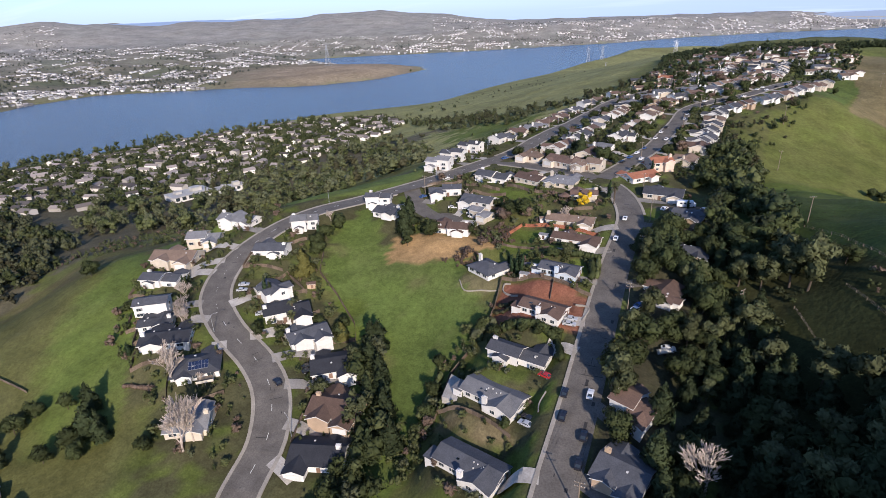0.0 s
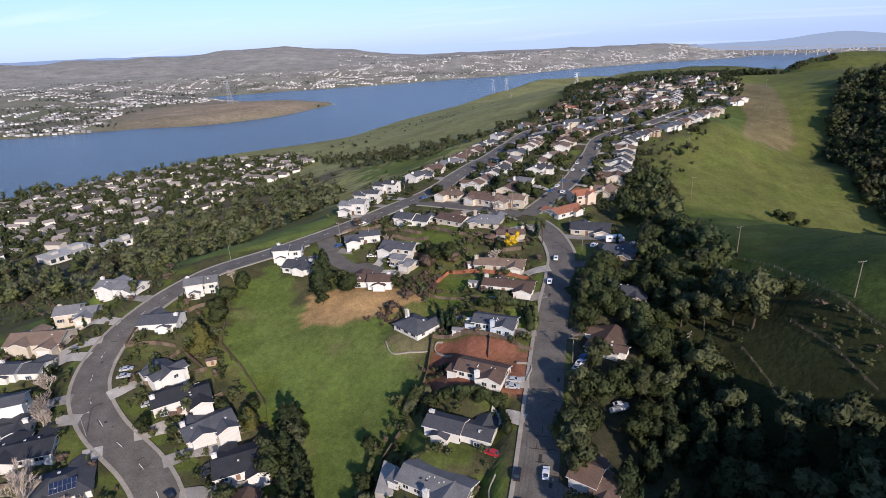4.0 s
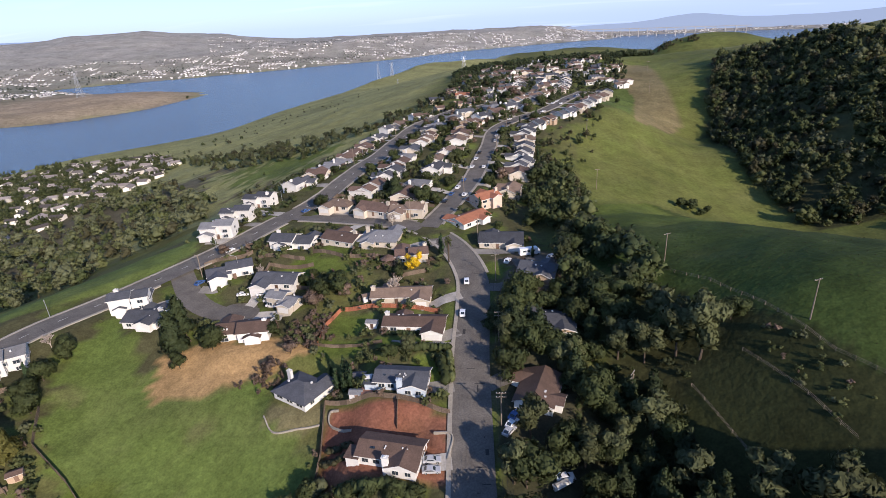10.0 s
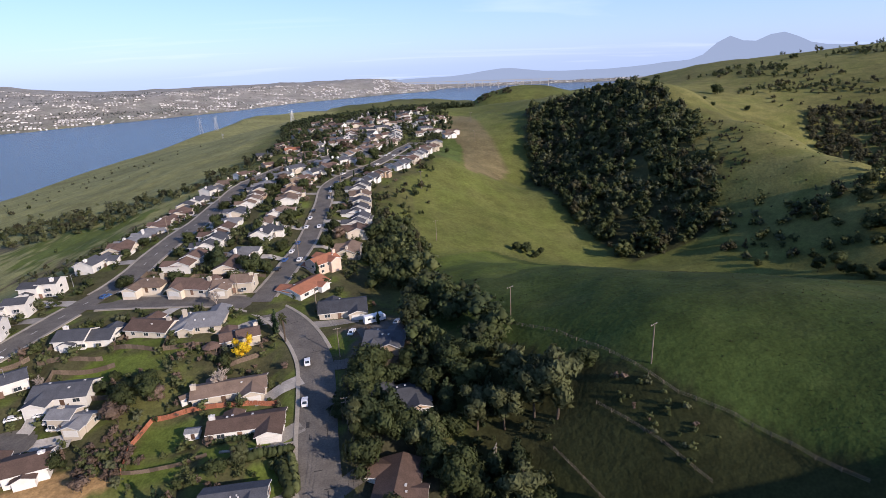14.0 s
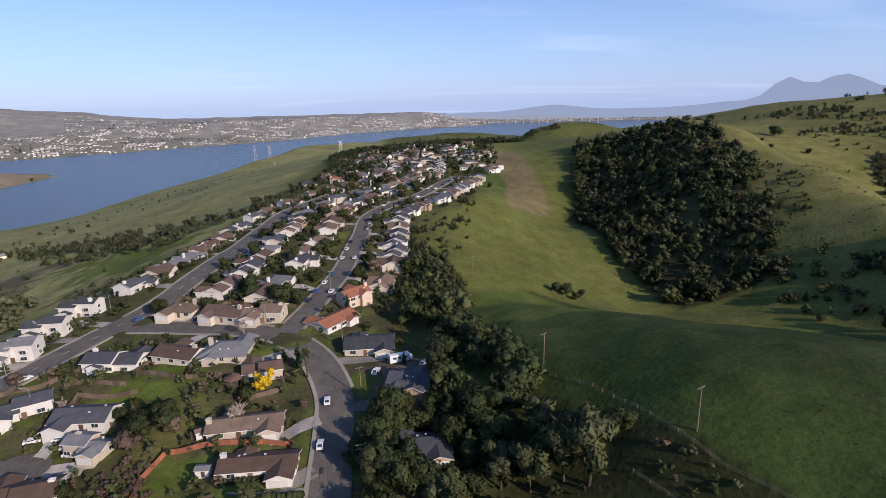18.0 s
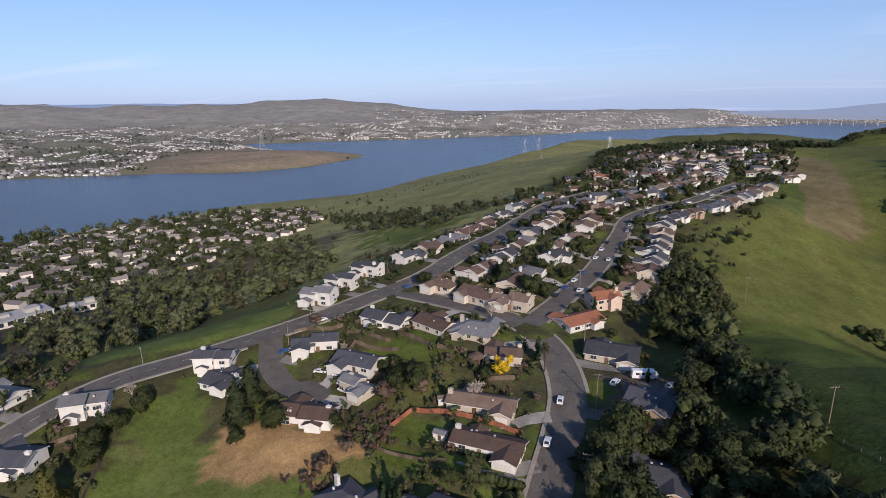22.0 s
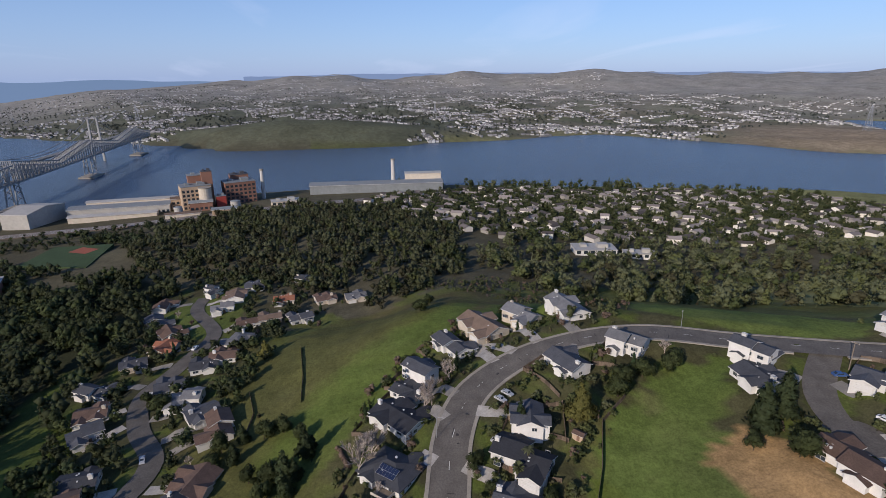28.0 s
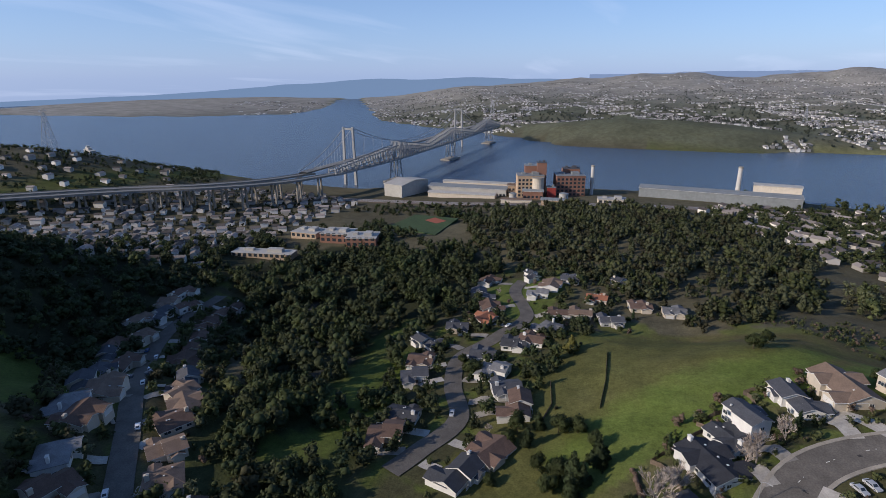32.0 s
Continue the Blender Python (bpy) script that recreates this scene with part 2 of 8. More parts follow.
def ground_mat():
    """Cover colour from the mesh, with tufts, patches and mown streaks on top."""
    m = bpy.data.materials.new("ground_cover")
    m.use_nodes = True
    n, link = m.node_tree.nodes, m.node_tree.links.new
    p = n["Principled BSDF"]
    p.inputs["Roughness"].default_value, p.inputs["Specular IOR Level"].default_value = 0.95, 0.1
    at = n.new("ShaderNodeAttribute")
    at.attribute_name = "cover"
    tc = n.new("ShaderNodeTexCoord")
    value = None
    for scale, detail, amount in ((0.012, 4, 0.2), (0.09, 5, 0.18), (0.45, 4, 0.16), (1.6, 4, 0.2)):
        t, r = n.new("ShaderNodeTexNoise"), n.new("ShaderNodeMapRange")
        t.inputs["Scale"].default_value, t.inputs["Detail"].default_value = scale, detail
        link(tc.outputs["Object"], t.inputs["Vector"]), link(t.outputs[0], r.inputs["Value"])
        r.inputs["From Min"].default_value, r.inputs["From Max"].default_value = 0.3, 0.7
        r.inputs["To Min"].default_value, r.inputs["To Max"].default_value = 1 - amount, 1 + amount
        if value is None:
            value = r.outputs[0]
        else:
            k = n.new("ShaderNodeMath")
            k.operation = "MULTIPLY"
            link(value, k.inputs[0]), link(r.outputs[0], k.inputs[1])
            value = k.outputs[0]
    # yellowed patches
    t, r, mix = n.new("ShaderNodeTexNoise"), n.new("ShaderNodeMapRange"), n.new("ShaderNodeMix")
    t.inputs["Scale"].default_value, t.inputs["Detail"].default_value = 0.035, 6
    link(tc.outputs["Object"], t.inputs["Vector"]), link(t.outputs[0], r.inputs["Value"])
    r.inputs["From Min"].default_value, r.inputs["From Max"].default_value = 0.5, 0.75
    r.inputs["To Max"].default_value = 0.26
    mix.data_type = "RGBA"
    link(r.outputs[0], mix.inputs["Factor"]), link(at.outputs["Color"], mix.inputs["A"])
    mix.inputs["B"].default_value = (0.115, 0.105, 0.05, 1)
    x = n.new("ShaderNodeVectorMath")
    x.operation = "SCALE"
    link(mix.outputs["Result"], x.inputs[0]), link(value, x.inputs["Scale"]), link(x.outputs[0], p.inputs["Base Color"])
    b, t2 = n.new("ShaderNodeBump"), n.new("ShaderNodeTexNoise")
    t2.inputs["Scale"].default_value, t2.inputs["Detail"].default_value = 0.6, 6
    b.inputs["Strength"].default_value, b.inputs["Distance"].default_value = 0.5, 0.6
    link(tc.outputs["Object"], t2.inputs["Vector"]), link(t2.outputs[0], b.inputs["Height"]), link(b.outputs[0], p.inputs["Normal"])
    return m


def water_mat():
    m = bpy.data.materials.new("strait_water")
    m.use_nodes = True
    n, link = m.node_tree.nodes, m.node_tree.links.new
    p = n["Principled BSDF"]
    p.inputs["Base Color"].default_value = (0.075, 0.105, 0.15, 1)
    p.inputs["Roughness"].default_value, p.inputs["IOR"].default_value = 0.25, 1.33
    tc, t, b = n.new("ShaderNodeTexCoord"), n.new("ShaderNodeTexNoise"), n.new("ShaderNodeBump")
    t.inputs["Scale"].default_value, t.inputs["Detail"].default_value = 0.35, 6
    b.inputs["Strength"].default_value, b.inputs["Distance"].default_value = 1.0, 1.6
    link(tc.outputs["Object"], t.inputs["Vector"]), link(t.outputs[0], b.inputs["Height"]), link(b.outputs[0], p.inputs["Normal"])
    return m


# ---- mesh helpers ----
class Geo:
    """Vertices and faces gathered piece by piece."""

    def __init__(self):
        self.v, self.f, self.alt = [], [], []

    def add(self, verts, faces):
        n = len(self.v)
        self.v += [tuple(p) for p in verts]
        self.f += [tuple(n + i for i in f) for f in faces]
        return self

    def box(self, x, y, z, sx, sy, sz, turn=0.0):
        """A box that stands on z, centred on x, y."""
        c, s = math.cos(turn), math.sin(turn)
        q = [(x + a * sx / 2 * c - b * sy / 2 * s, y + a * sx / 2 * s + b * sy / 2 * c) for a, b in ((-1, -1), (1, -1), (1, 1), (-1, 1))]
        return self.add([(*p, z) for p in q] + [(*p, z + sz) for p in q], [(3, 2, 1, 0), (4, 5, 6, 7), (0, 1, 5, 4), (1, 2, 6, 5), (2, 3, 7, 6), (3, 0, 4, 7)])

    def prism(self, profile, x0, x1, axis="x"):
        """A closed outline of (across, z), drawn out along x or y."""
        k = len(profile)
        put = (lambda d, a, z: (d, a, z)) if axis == "x" else (lambda d, a, z: (-a, d, z))
        v = [put(x0, a, z) for a, z in profile] + [put(x1, a, z) for a, z in profile]
        return self.add(v, [tuple(range(k))[::-1], tuple(range(k, 2 * k))] + [(i, (i + 1) % k, k + (i + 1) % k, k + i) for i in range(k)])

    def tube(self, p, q, r0, r1, sides=6):
        p, q = Vector(p), Vector(q)
        w = (q - p).normalized()
        u = w.orthogonal().normalized()
        t = w.cross(u)
        ring = lambda c, r: [c + r * (math.cos(6.2832 * i / sides) * u + math.sin(6.2832 * i / sides) * t) for i in range(sides)]  # noqa: E731
        v = ring(p, r0) + ring(q, r1)
        return self.add(v, [(i, (i + 1) % sides, sides + (i + 1) % sides, sides + i) for i in range(sides)] + [tuple(range(sides))[::-1], tuple(range(sides, 2 * sides))])

    def beam(self, p, q, r):
        return self.tube(p, q, r, r, 4)


def mesh(name, geo, material, flat=True):
    me = bpy.data.meshes.new(name)
    me.from_pydata(geo.v, [], geo.f)
    me.materials.append(material)
    if geo.alt:  # pale painted edges
        me.materials.append(M["trim"])
        for i in geo.alt:
            me.polygons[i].material_index = 1
    me.update()
    return me


def part(name, geo, material, parent=None, label=""):
    """Links a Geo (or a ready mesh) as one mesh object under a thing or a part."""
    me = geo if isinstance(geo, bpy.types.Mesh) else mesh(name, geo, material)
    ob = new(name, me)
    if parent is not None:
        ob.parent = parent
    return tagged(ob, label)


def quick_mesh(name, verts, tris, material):
    """A large triangle or quad mesh from arrays."""
    me = bpy.data.meshes.new(name)
    k = tris.shape[1]
    me.vertices.add(len(verts)), me.loops.add(tris.size), me.polygons.add(len(tris))
    me.vertices.foreach_set("co", np.ascontiguousarray(verts, np.float32).ravel())
    me.loops.foreach_set("vertex_index", np.ascontiguousarray(tris, np.int32).ravel())
    me.polygons.foreach_set("loop_start", np.arange(0, tris.size, k, dtype=np.int32))
    me.update(calc_edges=True)
    me.materials.append(material)
    return me

# ---- lie of the land: spot heights along ridges, valleys and shores, and unseen shade hills (x, y, z above the water) ----
SPOTS = dict(
    ridge_street=[(-2, 15, 57), (-9, 56, 64), (-17, 95, 71), (-25, 143, 77.5), (-27, 163, 80), (-26, 190, 83), (-37, 225, 86), (-55, 300, 90), (-80, 440, 96), (-18, 682, 107), (59, 732, 114), (-117, 814, 97)],
    loop_road=[(-78, -50, 33), (-90, -3, 43), (-110, 29, 50), (-141, 33, 58), (-170, 49, 63), (-187, 87, 71), (-172, 128, 78), (-141, 177, 80.5), (-124, 224, 83)],
    field=[(-65, 32, 43), (-62, 0, 37), (-111, 69, 53), (-131, 91, 59), (-56, 91, 64), (-72, 65, 51), (-110, 107, 66), (-79, 105, 66), (-149, 128, 73), (-48, 168, 80), (-115, 165, 78)],
    # (112, 30) to (142, 14): unseen heights, raised to shade the gully
    east_knoll=[(23, 172, 86), (41, 166, 89), (65, 117, 97), (55, 230, 83), (102, 175, 96), (136, 154, 98), (85, 87, 92), (68, 110, 94), (41, 107, 74), (24, 116, 69), (27, 82, 60), (54, 67, 66), (30, 20, 56), (0, 205, 80), (112, 30, 113), (108, -14, 122), (142, 14, 120), (175, 95, 106)],
    east_valley=[(-4, 253, 78), (69, 292, 62), (90, 322, 60), (141, 304, 49), (137, 356, 54), (139, 471, 62), (0, 330, 87), (20, 400, 92), (58, 456, 97), (110, 711, 106), (205, 240, 62), (270, 130, 70)],
    east_hills=[(185, 395, 86), (200, 310, 70), (262, 573, 147), (283, 495, 142), (290, 382, 117), (284, 295, 106), (269, 238, 98), (345, 480, 92)],
    far_east_hills=[(385, 470, 66), (439, 492, 62), (420, 330, 40), (355, 390, 70), (345, 300, 58), (335, 240, 52), (300, 190, 60), (410, 420, 50), (574, 706, 134), (542, 533, 102), (802, 766, 176), (820, 1050, 150), (488, 1020, 128), (628, 1036, 150), (330, 1180, 60), (350, 1420, 120), (432, 1396, 117), (255, 1387, 92), (470, 1330, 100), (480, 1600, 40), (760, 1350, 80), (200, 1400, 40), (300, 1000, 80), (255, 873, 112), (400, 120, 60), (700, 300, 150), (330, -150, 90), (190, 560, 108)],
    west_slope=[(-250, 675, 68), (-297, 685, 58), (-185, 320, 66), (-151, 212, 82), (-153, 250, 84), (-140, 300, 86), (-190, 235, 70), (-230, 180, 58), (-407, 329, 22), (-300, 250, 36), (-330, 420, 40), (-200, 520, 70), (-420, 850, 32), (-330, 1300, 30), (-150, 1150, 80)],
    meadow=[(-254, 43, 59), (-238, 11, 51), (-246, -20, 42), (-168, -29, 40), (-209, 112, 74), (-211, 87, 69), (-211, 62, 63.5), (-300, 60, 48), (-260, 105, 52), (-212, -81, 31), (-148, -78, 37), (-343, -89, 28), (-290, 20, 38)],
    lowland=[(-522, 164, 23), (-416, 208, 25), (-473, -7, 30), (-567, -95, 24), (-640, 267, 15), (-610, 492, 15), (-438, 537, 24), (-760, 180, 8), (-700, 420, 8), (-640, 640, 8)],
    # (130, -60) to (-60, -600): unseen hills, raised to cast shade
    west_town=[(-253, -221, 8), (-143, -195, 38), (-100, -159, 40), (-146, -289, 26), (-387, -484, 10), (-450, -328, 13), (-503, -243, 15), (-640, -260, 8), (-560, -835, 57), (-690, -850, 14), (-640, -765, 25), (-488, -872, 76), (-440, -935, 84), (-640, -560, 6), (-30, -120, 42), (60, -120, 66), (130, -60, 128), (200, -10, 136), (165, -45, 132), (-20, -345, 119), (70, -210, 128), (-110, -440, 122), (-60, -600, 104), (-300, -600, 22), (-160, -800, 55), (-290, -660, 28)],
)
SHORE_NEAR = [(-420, -3000), (-480, -1500), (-640, -1040), (-745, -890), (-740, -640), (-745, -480), (-850, -330), (-880, -200), (-900, 60), (-885, 200), (-820, 420), (-735, 720), (-600, 900), (-540, 1500), (-440, 2100), (-150, 2450), (500, 2550), (1500, 2600), (2600, 2100), (7600, -600)]
SHORE_FAR = [(-1660, -4000), (-1678, -3235), (-1707, -2632), (-1869, -2150), (-2160, -1766), (-2700, -1960), (-3700, -2600), (-4100, -2640), (-2591, -1629), (-1953, -1182), (-1700, -760), (-1584, -517), (-1402, -291), (-1432, 138), (-1500, 450), (-1570, 730), (-1232, 991), (-1090, 1040), (-980, 1250), (-990, 1511), (-1080, 1606), (-1500, 1640), (-1889, 1856), (-1268, 2342), (-700, 2900), (-450, 3350), (0, 3750), (420, 4020), (500, 4120), (440, 4330), (800, 4420), (1500, 4280), (2200, 3900), (2900, 3350), (7600, 600)]


def inside(px, py, poly):
    """Whether points lie in a polygon."""
    hit = np.zeros(np.shape(px), bool)
    for (ax, ay), (bx, by) in zip(poly, poly[1:] + poly[:1]):
        hit ^= ((ay > py) != (by > py)) & (px < (bx - ax) * (py - ay) / (by - ay + 1e-12) + ax)
    return hit


NEAR_LAND = SHORE_NEAR + [(8600, -600), (8600, -8600), (-420, -8600)]
FAR_LAND = SHORE_FAR + [(8600, 600), (8600, 8600), (-8600, 8600), (-8600, -8600), (-1660, -8600)]


def line_gap(px, py, line):
    """Distance from points to a polyline, and on which side: positive to its left."""
    best, side = np.full(px.shape, 1e9), np.zeros(px.shape)
    for (ax, ay), (bx, by) in zip(line, line[1:]):
        dx, dy = bx - ax, by - ay
        s = np.clip(((px - ax) * dx + (py - ay) * dy) / (dx * dx + dy * dy), 0, 1)
        d = np.hypot(px - ax - s * dx, py - ay - s * dy)
        near = d < best - 1e-9
        best = np.where(near, d, best)
        side = np.where(near, dx * (py - ay) - dy * (px - ax), side)
    return best, np.sign(side)


SPOT_XYZ = np.array([p for some in SPOTS.values() for p in some] + [(x, y, 1.0) for x, y in SHORE_NEAR[2:15]], float)


def _kernel(px, py):
    return np.sqrt((px[..., None] - SPOT_XYZ[:, 0]) ** 2 + (py[..., None] - SPOT_XYZ[:, 1]) ** 2 + 22.0**2)


SPOT_N = len(SPOT_XYZ)
SPOT_A = np.zeros((SPOT_N + 3, SPOT_N + 3))
SPOT_A[:SPOT_N, :SPOT_N] = _kernel(SPOT_XYZ[:, 0], SPOT_XYZ[:, 1]) - np.eye(SPOT_N) * 3.0
SPOT_A[:SPOT_N, SPOT_N], SPOT_A[:SPOT_N, SPOT_N + 1 : SPOT_N + 3] = 1, SPOT_XYZ[:, :2] / 1000
SPOT_A[SPOT_N:, :SPOT_N] = SPOT_A[:SPOT_N, SPOT_N:].T
SPOT_W = np.linalg.solve(SPOT_A, np.r_[SPOT_XYZ[:, 2], 0, 0, 0])


def smooth(v, a, b):
    s = np.clip((v - a) / (b - a), 0, 1)
    return s * s * (3 - 2 * s)


def waves(px, py, size, seed):
    """Cheap rolling noise, about -1 to 1."""
    out, k = 0, 1.0
    for n in range(4):
        a = seed * 1.7 + n * 2.4
        u, v = (px * math.cos(a) + py * math.sin(a)) / size * k, (py * math.cos(a) - px * math.sin(a)) / size * k
        out = out + (np.sin(u * 6.283 + seed + n + 1.3 * np.sin(v * 4.1 + n)) * np.cos(v * 5.2 + 2 * seed)) / k
        k *= 1.9
    return out / 1.6


def land(px, py):
    """Height of the ground with no roads cut in."""
    px, py = np.asarray(px, float), np.asarray(py, float)
    z = _kernel(px, py) @ SPOT_W[:SPOT_N] + SPOT_W[SPOT_N] + px / 1000 * SPOT_W[SPOT_N + 1] + py / 1000 * SPOT_W[SPOT_N + 2]
    d, s = line_gap(px, py, SHORE_NEAR)
    z = z + 1.2 * waves(px, py, 90, 3) * smooth(d, 50, 300)
    far = np.hypot(px - 100, py - 200)
    z = np.where(far > 1100, z * (1 - smooth(far, 1100, 1900)) + smooth(far, 1100, 1900) * np.clip(28 + 18 * waves(px, py, 900, 2), 12, 200), z)
    near = np.clip(z, 0.6, 400) * smooth(d, 0, 45) + 0.6 - 4 * (1 - smooth(d, 0, 30))
    e, f = line_gap(px, py, SHORE_FAR)
    ring = np.hypot(px, py)
    inland = 12 * smooth(e, 5, 90) + 9 * waves(px, py, 420, 5) * smooth(e, 60, 500) + 76 * np.clip((ring - 1550) / 2000, 0, 1) * smooth(e, 10, 650)
    inland = inland * (1 - 0.86 * smooth(np.arctan2(-px, py), 1.93, 2.12) * smooth(e, 0, 1))
    # brown headland, and the bluff beside the bridge
    inland = inland * (1 - 0.75 * np.exp(-(((px + 1750) / 330) ** 2 + ((py - 1100) / 420) ** 2)))
    inland = inland + 9 * np.exp(-(((px + 1190) / 150) ** 2 + ((py - 1330) / 230) ** 2)) + 42 * np.exp(-(((px + 1620) / 190) ** 2 + ((py + 120) / 330) ** 2)) * smooth(e, 0, 60)
    # hills that close the distance, to the north
    az = np.arctan2(-px, py)
    window = smooth(az, 0.40, 0.62) * (1 - 0.9 * smooth(az, 1.55, 1.95))
    hills = 92 * window * smooth(ring, 3300, 4300) * (1 + 0.16 * np.sin(az * 11 + 1) + 0.14 * np.sin(az * 27 + 2) + 0.07 * np.sin(az * 61)) + 12 * np.sin(px / 310) * np.cos(py / 270) * smooth(ring, 2800, 3600) * window
    inland = inland * (1 - 0.45 * smooth(px, 0, 450) * smooth(py, 2900, 3300))
    inland = np.maximum(inland + np.maximum(hills, 0), 1.5)
    across = inland * smooth(e, 0, 20) + 0.6 - 4 * (1 - smooth(e, 0, 25))
    z = np.where(inside(px, py, NEAR_LAND), near, np.where(inside(px, py, FAR_LAND), across, -4.0))
    return z

ROAD_STREET = [(-8, 23), (-12, 56), (-17, 93), (-21, 125), (-23, 150), (-26, 168), (-36, 189), (-51, 204), (-71, 212), (-94, 218), (-115, 222)]
ROAD_MAIN = [(-93, -7), (-99, 9), (-111, 23), (-126, 31), (-149, 37), (-167, 47), (-179, 64), (-183, 84), (-179, 111), (-163, 142), (-151, 162), (-136, 189), (-125, 220), (-112, 253), (-106, 320), (-104, 403), (-82, 448), (-48, 471)]
ROAD_UPPER = [(-50, 206), (-45, 235), (-40, 275), (-36, 336), (-34, 379), (-17, 415), (10, 457), (37, 552)]
ROAD_WEST = [(-369, -96), (-343, -94), (-305, -75), (-271, -83), (-242, -92), (-213, -84), (-184, -69), (-159, -74), (-144, -78)]
ROAD_SOUTH = [(-76, -128), (-96, -152), (-119, -178), (-146, -212), (-172, -243), (-204, -273), (-242, -291), (-280, -300)]
HOMES_STREET = [
    (-33.5, 25.5, -6, 20.0, 9, 'slate', 'white', 'south_gable'),
    (-38.2, 50.2, -8, 20.0, 9, 'grey', 'white', 'south_gable'),
    (-37.3, 67.4, -3, 20.0, 8, 'slate', 'white', 'split'),
    (-36.8, 88.2, -4, 16.0, 8, 'brown', 'white', 'south_gable'),
    (-39.3, 111.6, 1, 15.0, 7.5, 'slate', 'blue', 'south_gable'),
    (-70.0, 109.2, -23, 13.0, 10.5, 'slate', 'white', 'hip'),
    (-41.2, 137.4, 3, 20.0, 7.5, 'brown', 'white', 'ranch'),
    (-49.6, 154.0, 8, 21.0, 8, 'tan', 'cream', 'ranch'),
    (-84.6, 192.7, -18, 16.4, 10, 'brown', 'cream'),
    (-67.8, 192.2, 0, 15.9, 13, 'grey', 'cream'),
    (-106.8, 191.6, -4, 18.6, 11, 'slate', 'white'),
    (-51.9, 180.4, 16, 11.0, 9, 'brown', 'cream'),
]
HOMES_COURT = [
    (-150.0, 141.1, 27, 12.5, 8, 'slate', 'white', 'two_storey'),
    (-139.4, 135.2, 2, 12.9, 10, 'slate', 'white'),
    (-124.2, 167.0, 32, 17.0, 10, 'slate', 'white'),
    (-101.2, 162.4, 0, 16.5, 10, 'slate', 'white'),
    (-92.8, 149.2, -10, 10.5, 7, 'grey', 'cream'),
    (-100.3, 132.4, 16, 18.0, 10, 'brown', 'white'),
]
HOMES_CROSS = [
    (-99.9, 231.8, -11, 14.3, 10, 'tan', 'cream'),
    (-78.2, 223.4, -19, 17.2, 11, 'brown', 'cream'),
    (-62.0, 220.2, -4, 15.3, 11, 'tan', 'cream'),
    (-33.2, 216.4, 54, 17.3, 10, 'orange', 'white'),
    (-28.2, 240.0, 44, 12.2, 9, 'orange', 'pink'),
    (-17.2, 196.4, 3, 17.4, 12, 'slate', 'cream'),
    (-147.4, 199.9, 8, 14.4, 10, 'grey', 'white', 'two_storey'),
    (-149.9, 221.1, 3, 14.5, 9, 'slate', 'white', 'two_storey'),
    (-147.0, 239.7, -3, 14.5, 9, 'slate', 'white', 'two_storey'),
]
HOMES_INNER = [
    (-169.8, 83.0, 24, 15.7, 11, 'slate', 'white'),
    (-149.1, 62.8, -16, 12.3, 8, 'slate', 'white'),
    (-135.3, 56.2, 52, 17.7, 12, 'navy', 'white'),
    (-120.0, 51.4, 61, 15.4, 10, 'slate', 'white'),
    (-102.3, 45.6, 44, 15.6, 12, 'navy', 'white'),
    (-87.6, 30.5, 16, 16.9, 13, 'brown', 'tan'),
    (-81.2, 14.1, 24, 17.0, 12, 'navy', 'white'),
    (-169.8, 106.0, 39, 12.2, 9, 'grey', 'white', 'two_storey'),
]
HOMES_OUTER = [
    (-210.0, 98.6, 10, 21.0, 10, 'grey', 'white'),
    (-214.6, 79.7, 35, 15.9, 11, 'grey', 'cream', 'split'),
    (-212.5, 61.8, 24, 22.7, 12, 'tan', 'cream'),
    (-201.4, 46.3, 21, 17, 9.5, 'slate', 'white', 'split'),
    (-187.2, 31.2, 41, 13.5, 9, 'slate', 'white', 'two_storey'),
    (-177.4, 25.8, 44, 11.2, 7, 'slate', 'white'),
    (-163.0, 21.0, 38, 18.0, 11, 'navy', 'white', 'cross'),
    (-141.0, 16.8, 47, 16.0, 13, 'slate', 'white'),
    (-123.8, 0.2, 37, 13.1, 11, 'grey', 'cream'),
]
HOMES_EAST = [
    (3.0, 57.6, -15, 8.7, 11, 'brown', 'white'),
    (5.6, 34.8, -9, 12.5, 13, 'slate', 'tan'),
    (-0.6, 113.0, 78, 15.0, 10.5, 'brown', 'white', 'ranch'),
    (0.2, 141.0, 6, 18.8, 10, 'slate', 'tan'),
    (-1.4, 167.1, -14, 13.0, 11, 'slate', 'tan'),
]
HOMES_WEST = [
    (-254.9, -118.4, 62, 16.8, 9, 'slate', 'white'),
    (-231.5, -109.8, 101, 9.5, 10, 'brown', 'cream'),
    (-213.8, -104.6, 120, 8.1, 10, 'slate', 'white'),
    (-176.8, -90.5, 98, 7.5, 10, 'slate', 'white'),
    (-161.0, -89.4, 109, 8.8, 12, 'brown', 'cream'),
    (-209.7, -57.0, 121, 11.9, 11, 'slate', 'white'),
    (-228.4, -68.8, 86, 13.0, 10, 'grey', 'white'),
    (-244.9, -81.0, 105, 12.0, 9, 'slate', 'white'),
    (-260.2, -69.2, 101, 10.6, 9, 'slate', 'white'),
    (-267.4, -61.2, 91, 10.2, 9, 'brown', 'white'),
    (-279.4, -109.8, 108, 10.6, 9, 'slate', 'cream'),
]
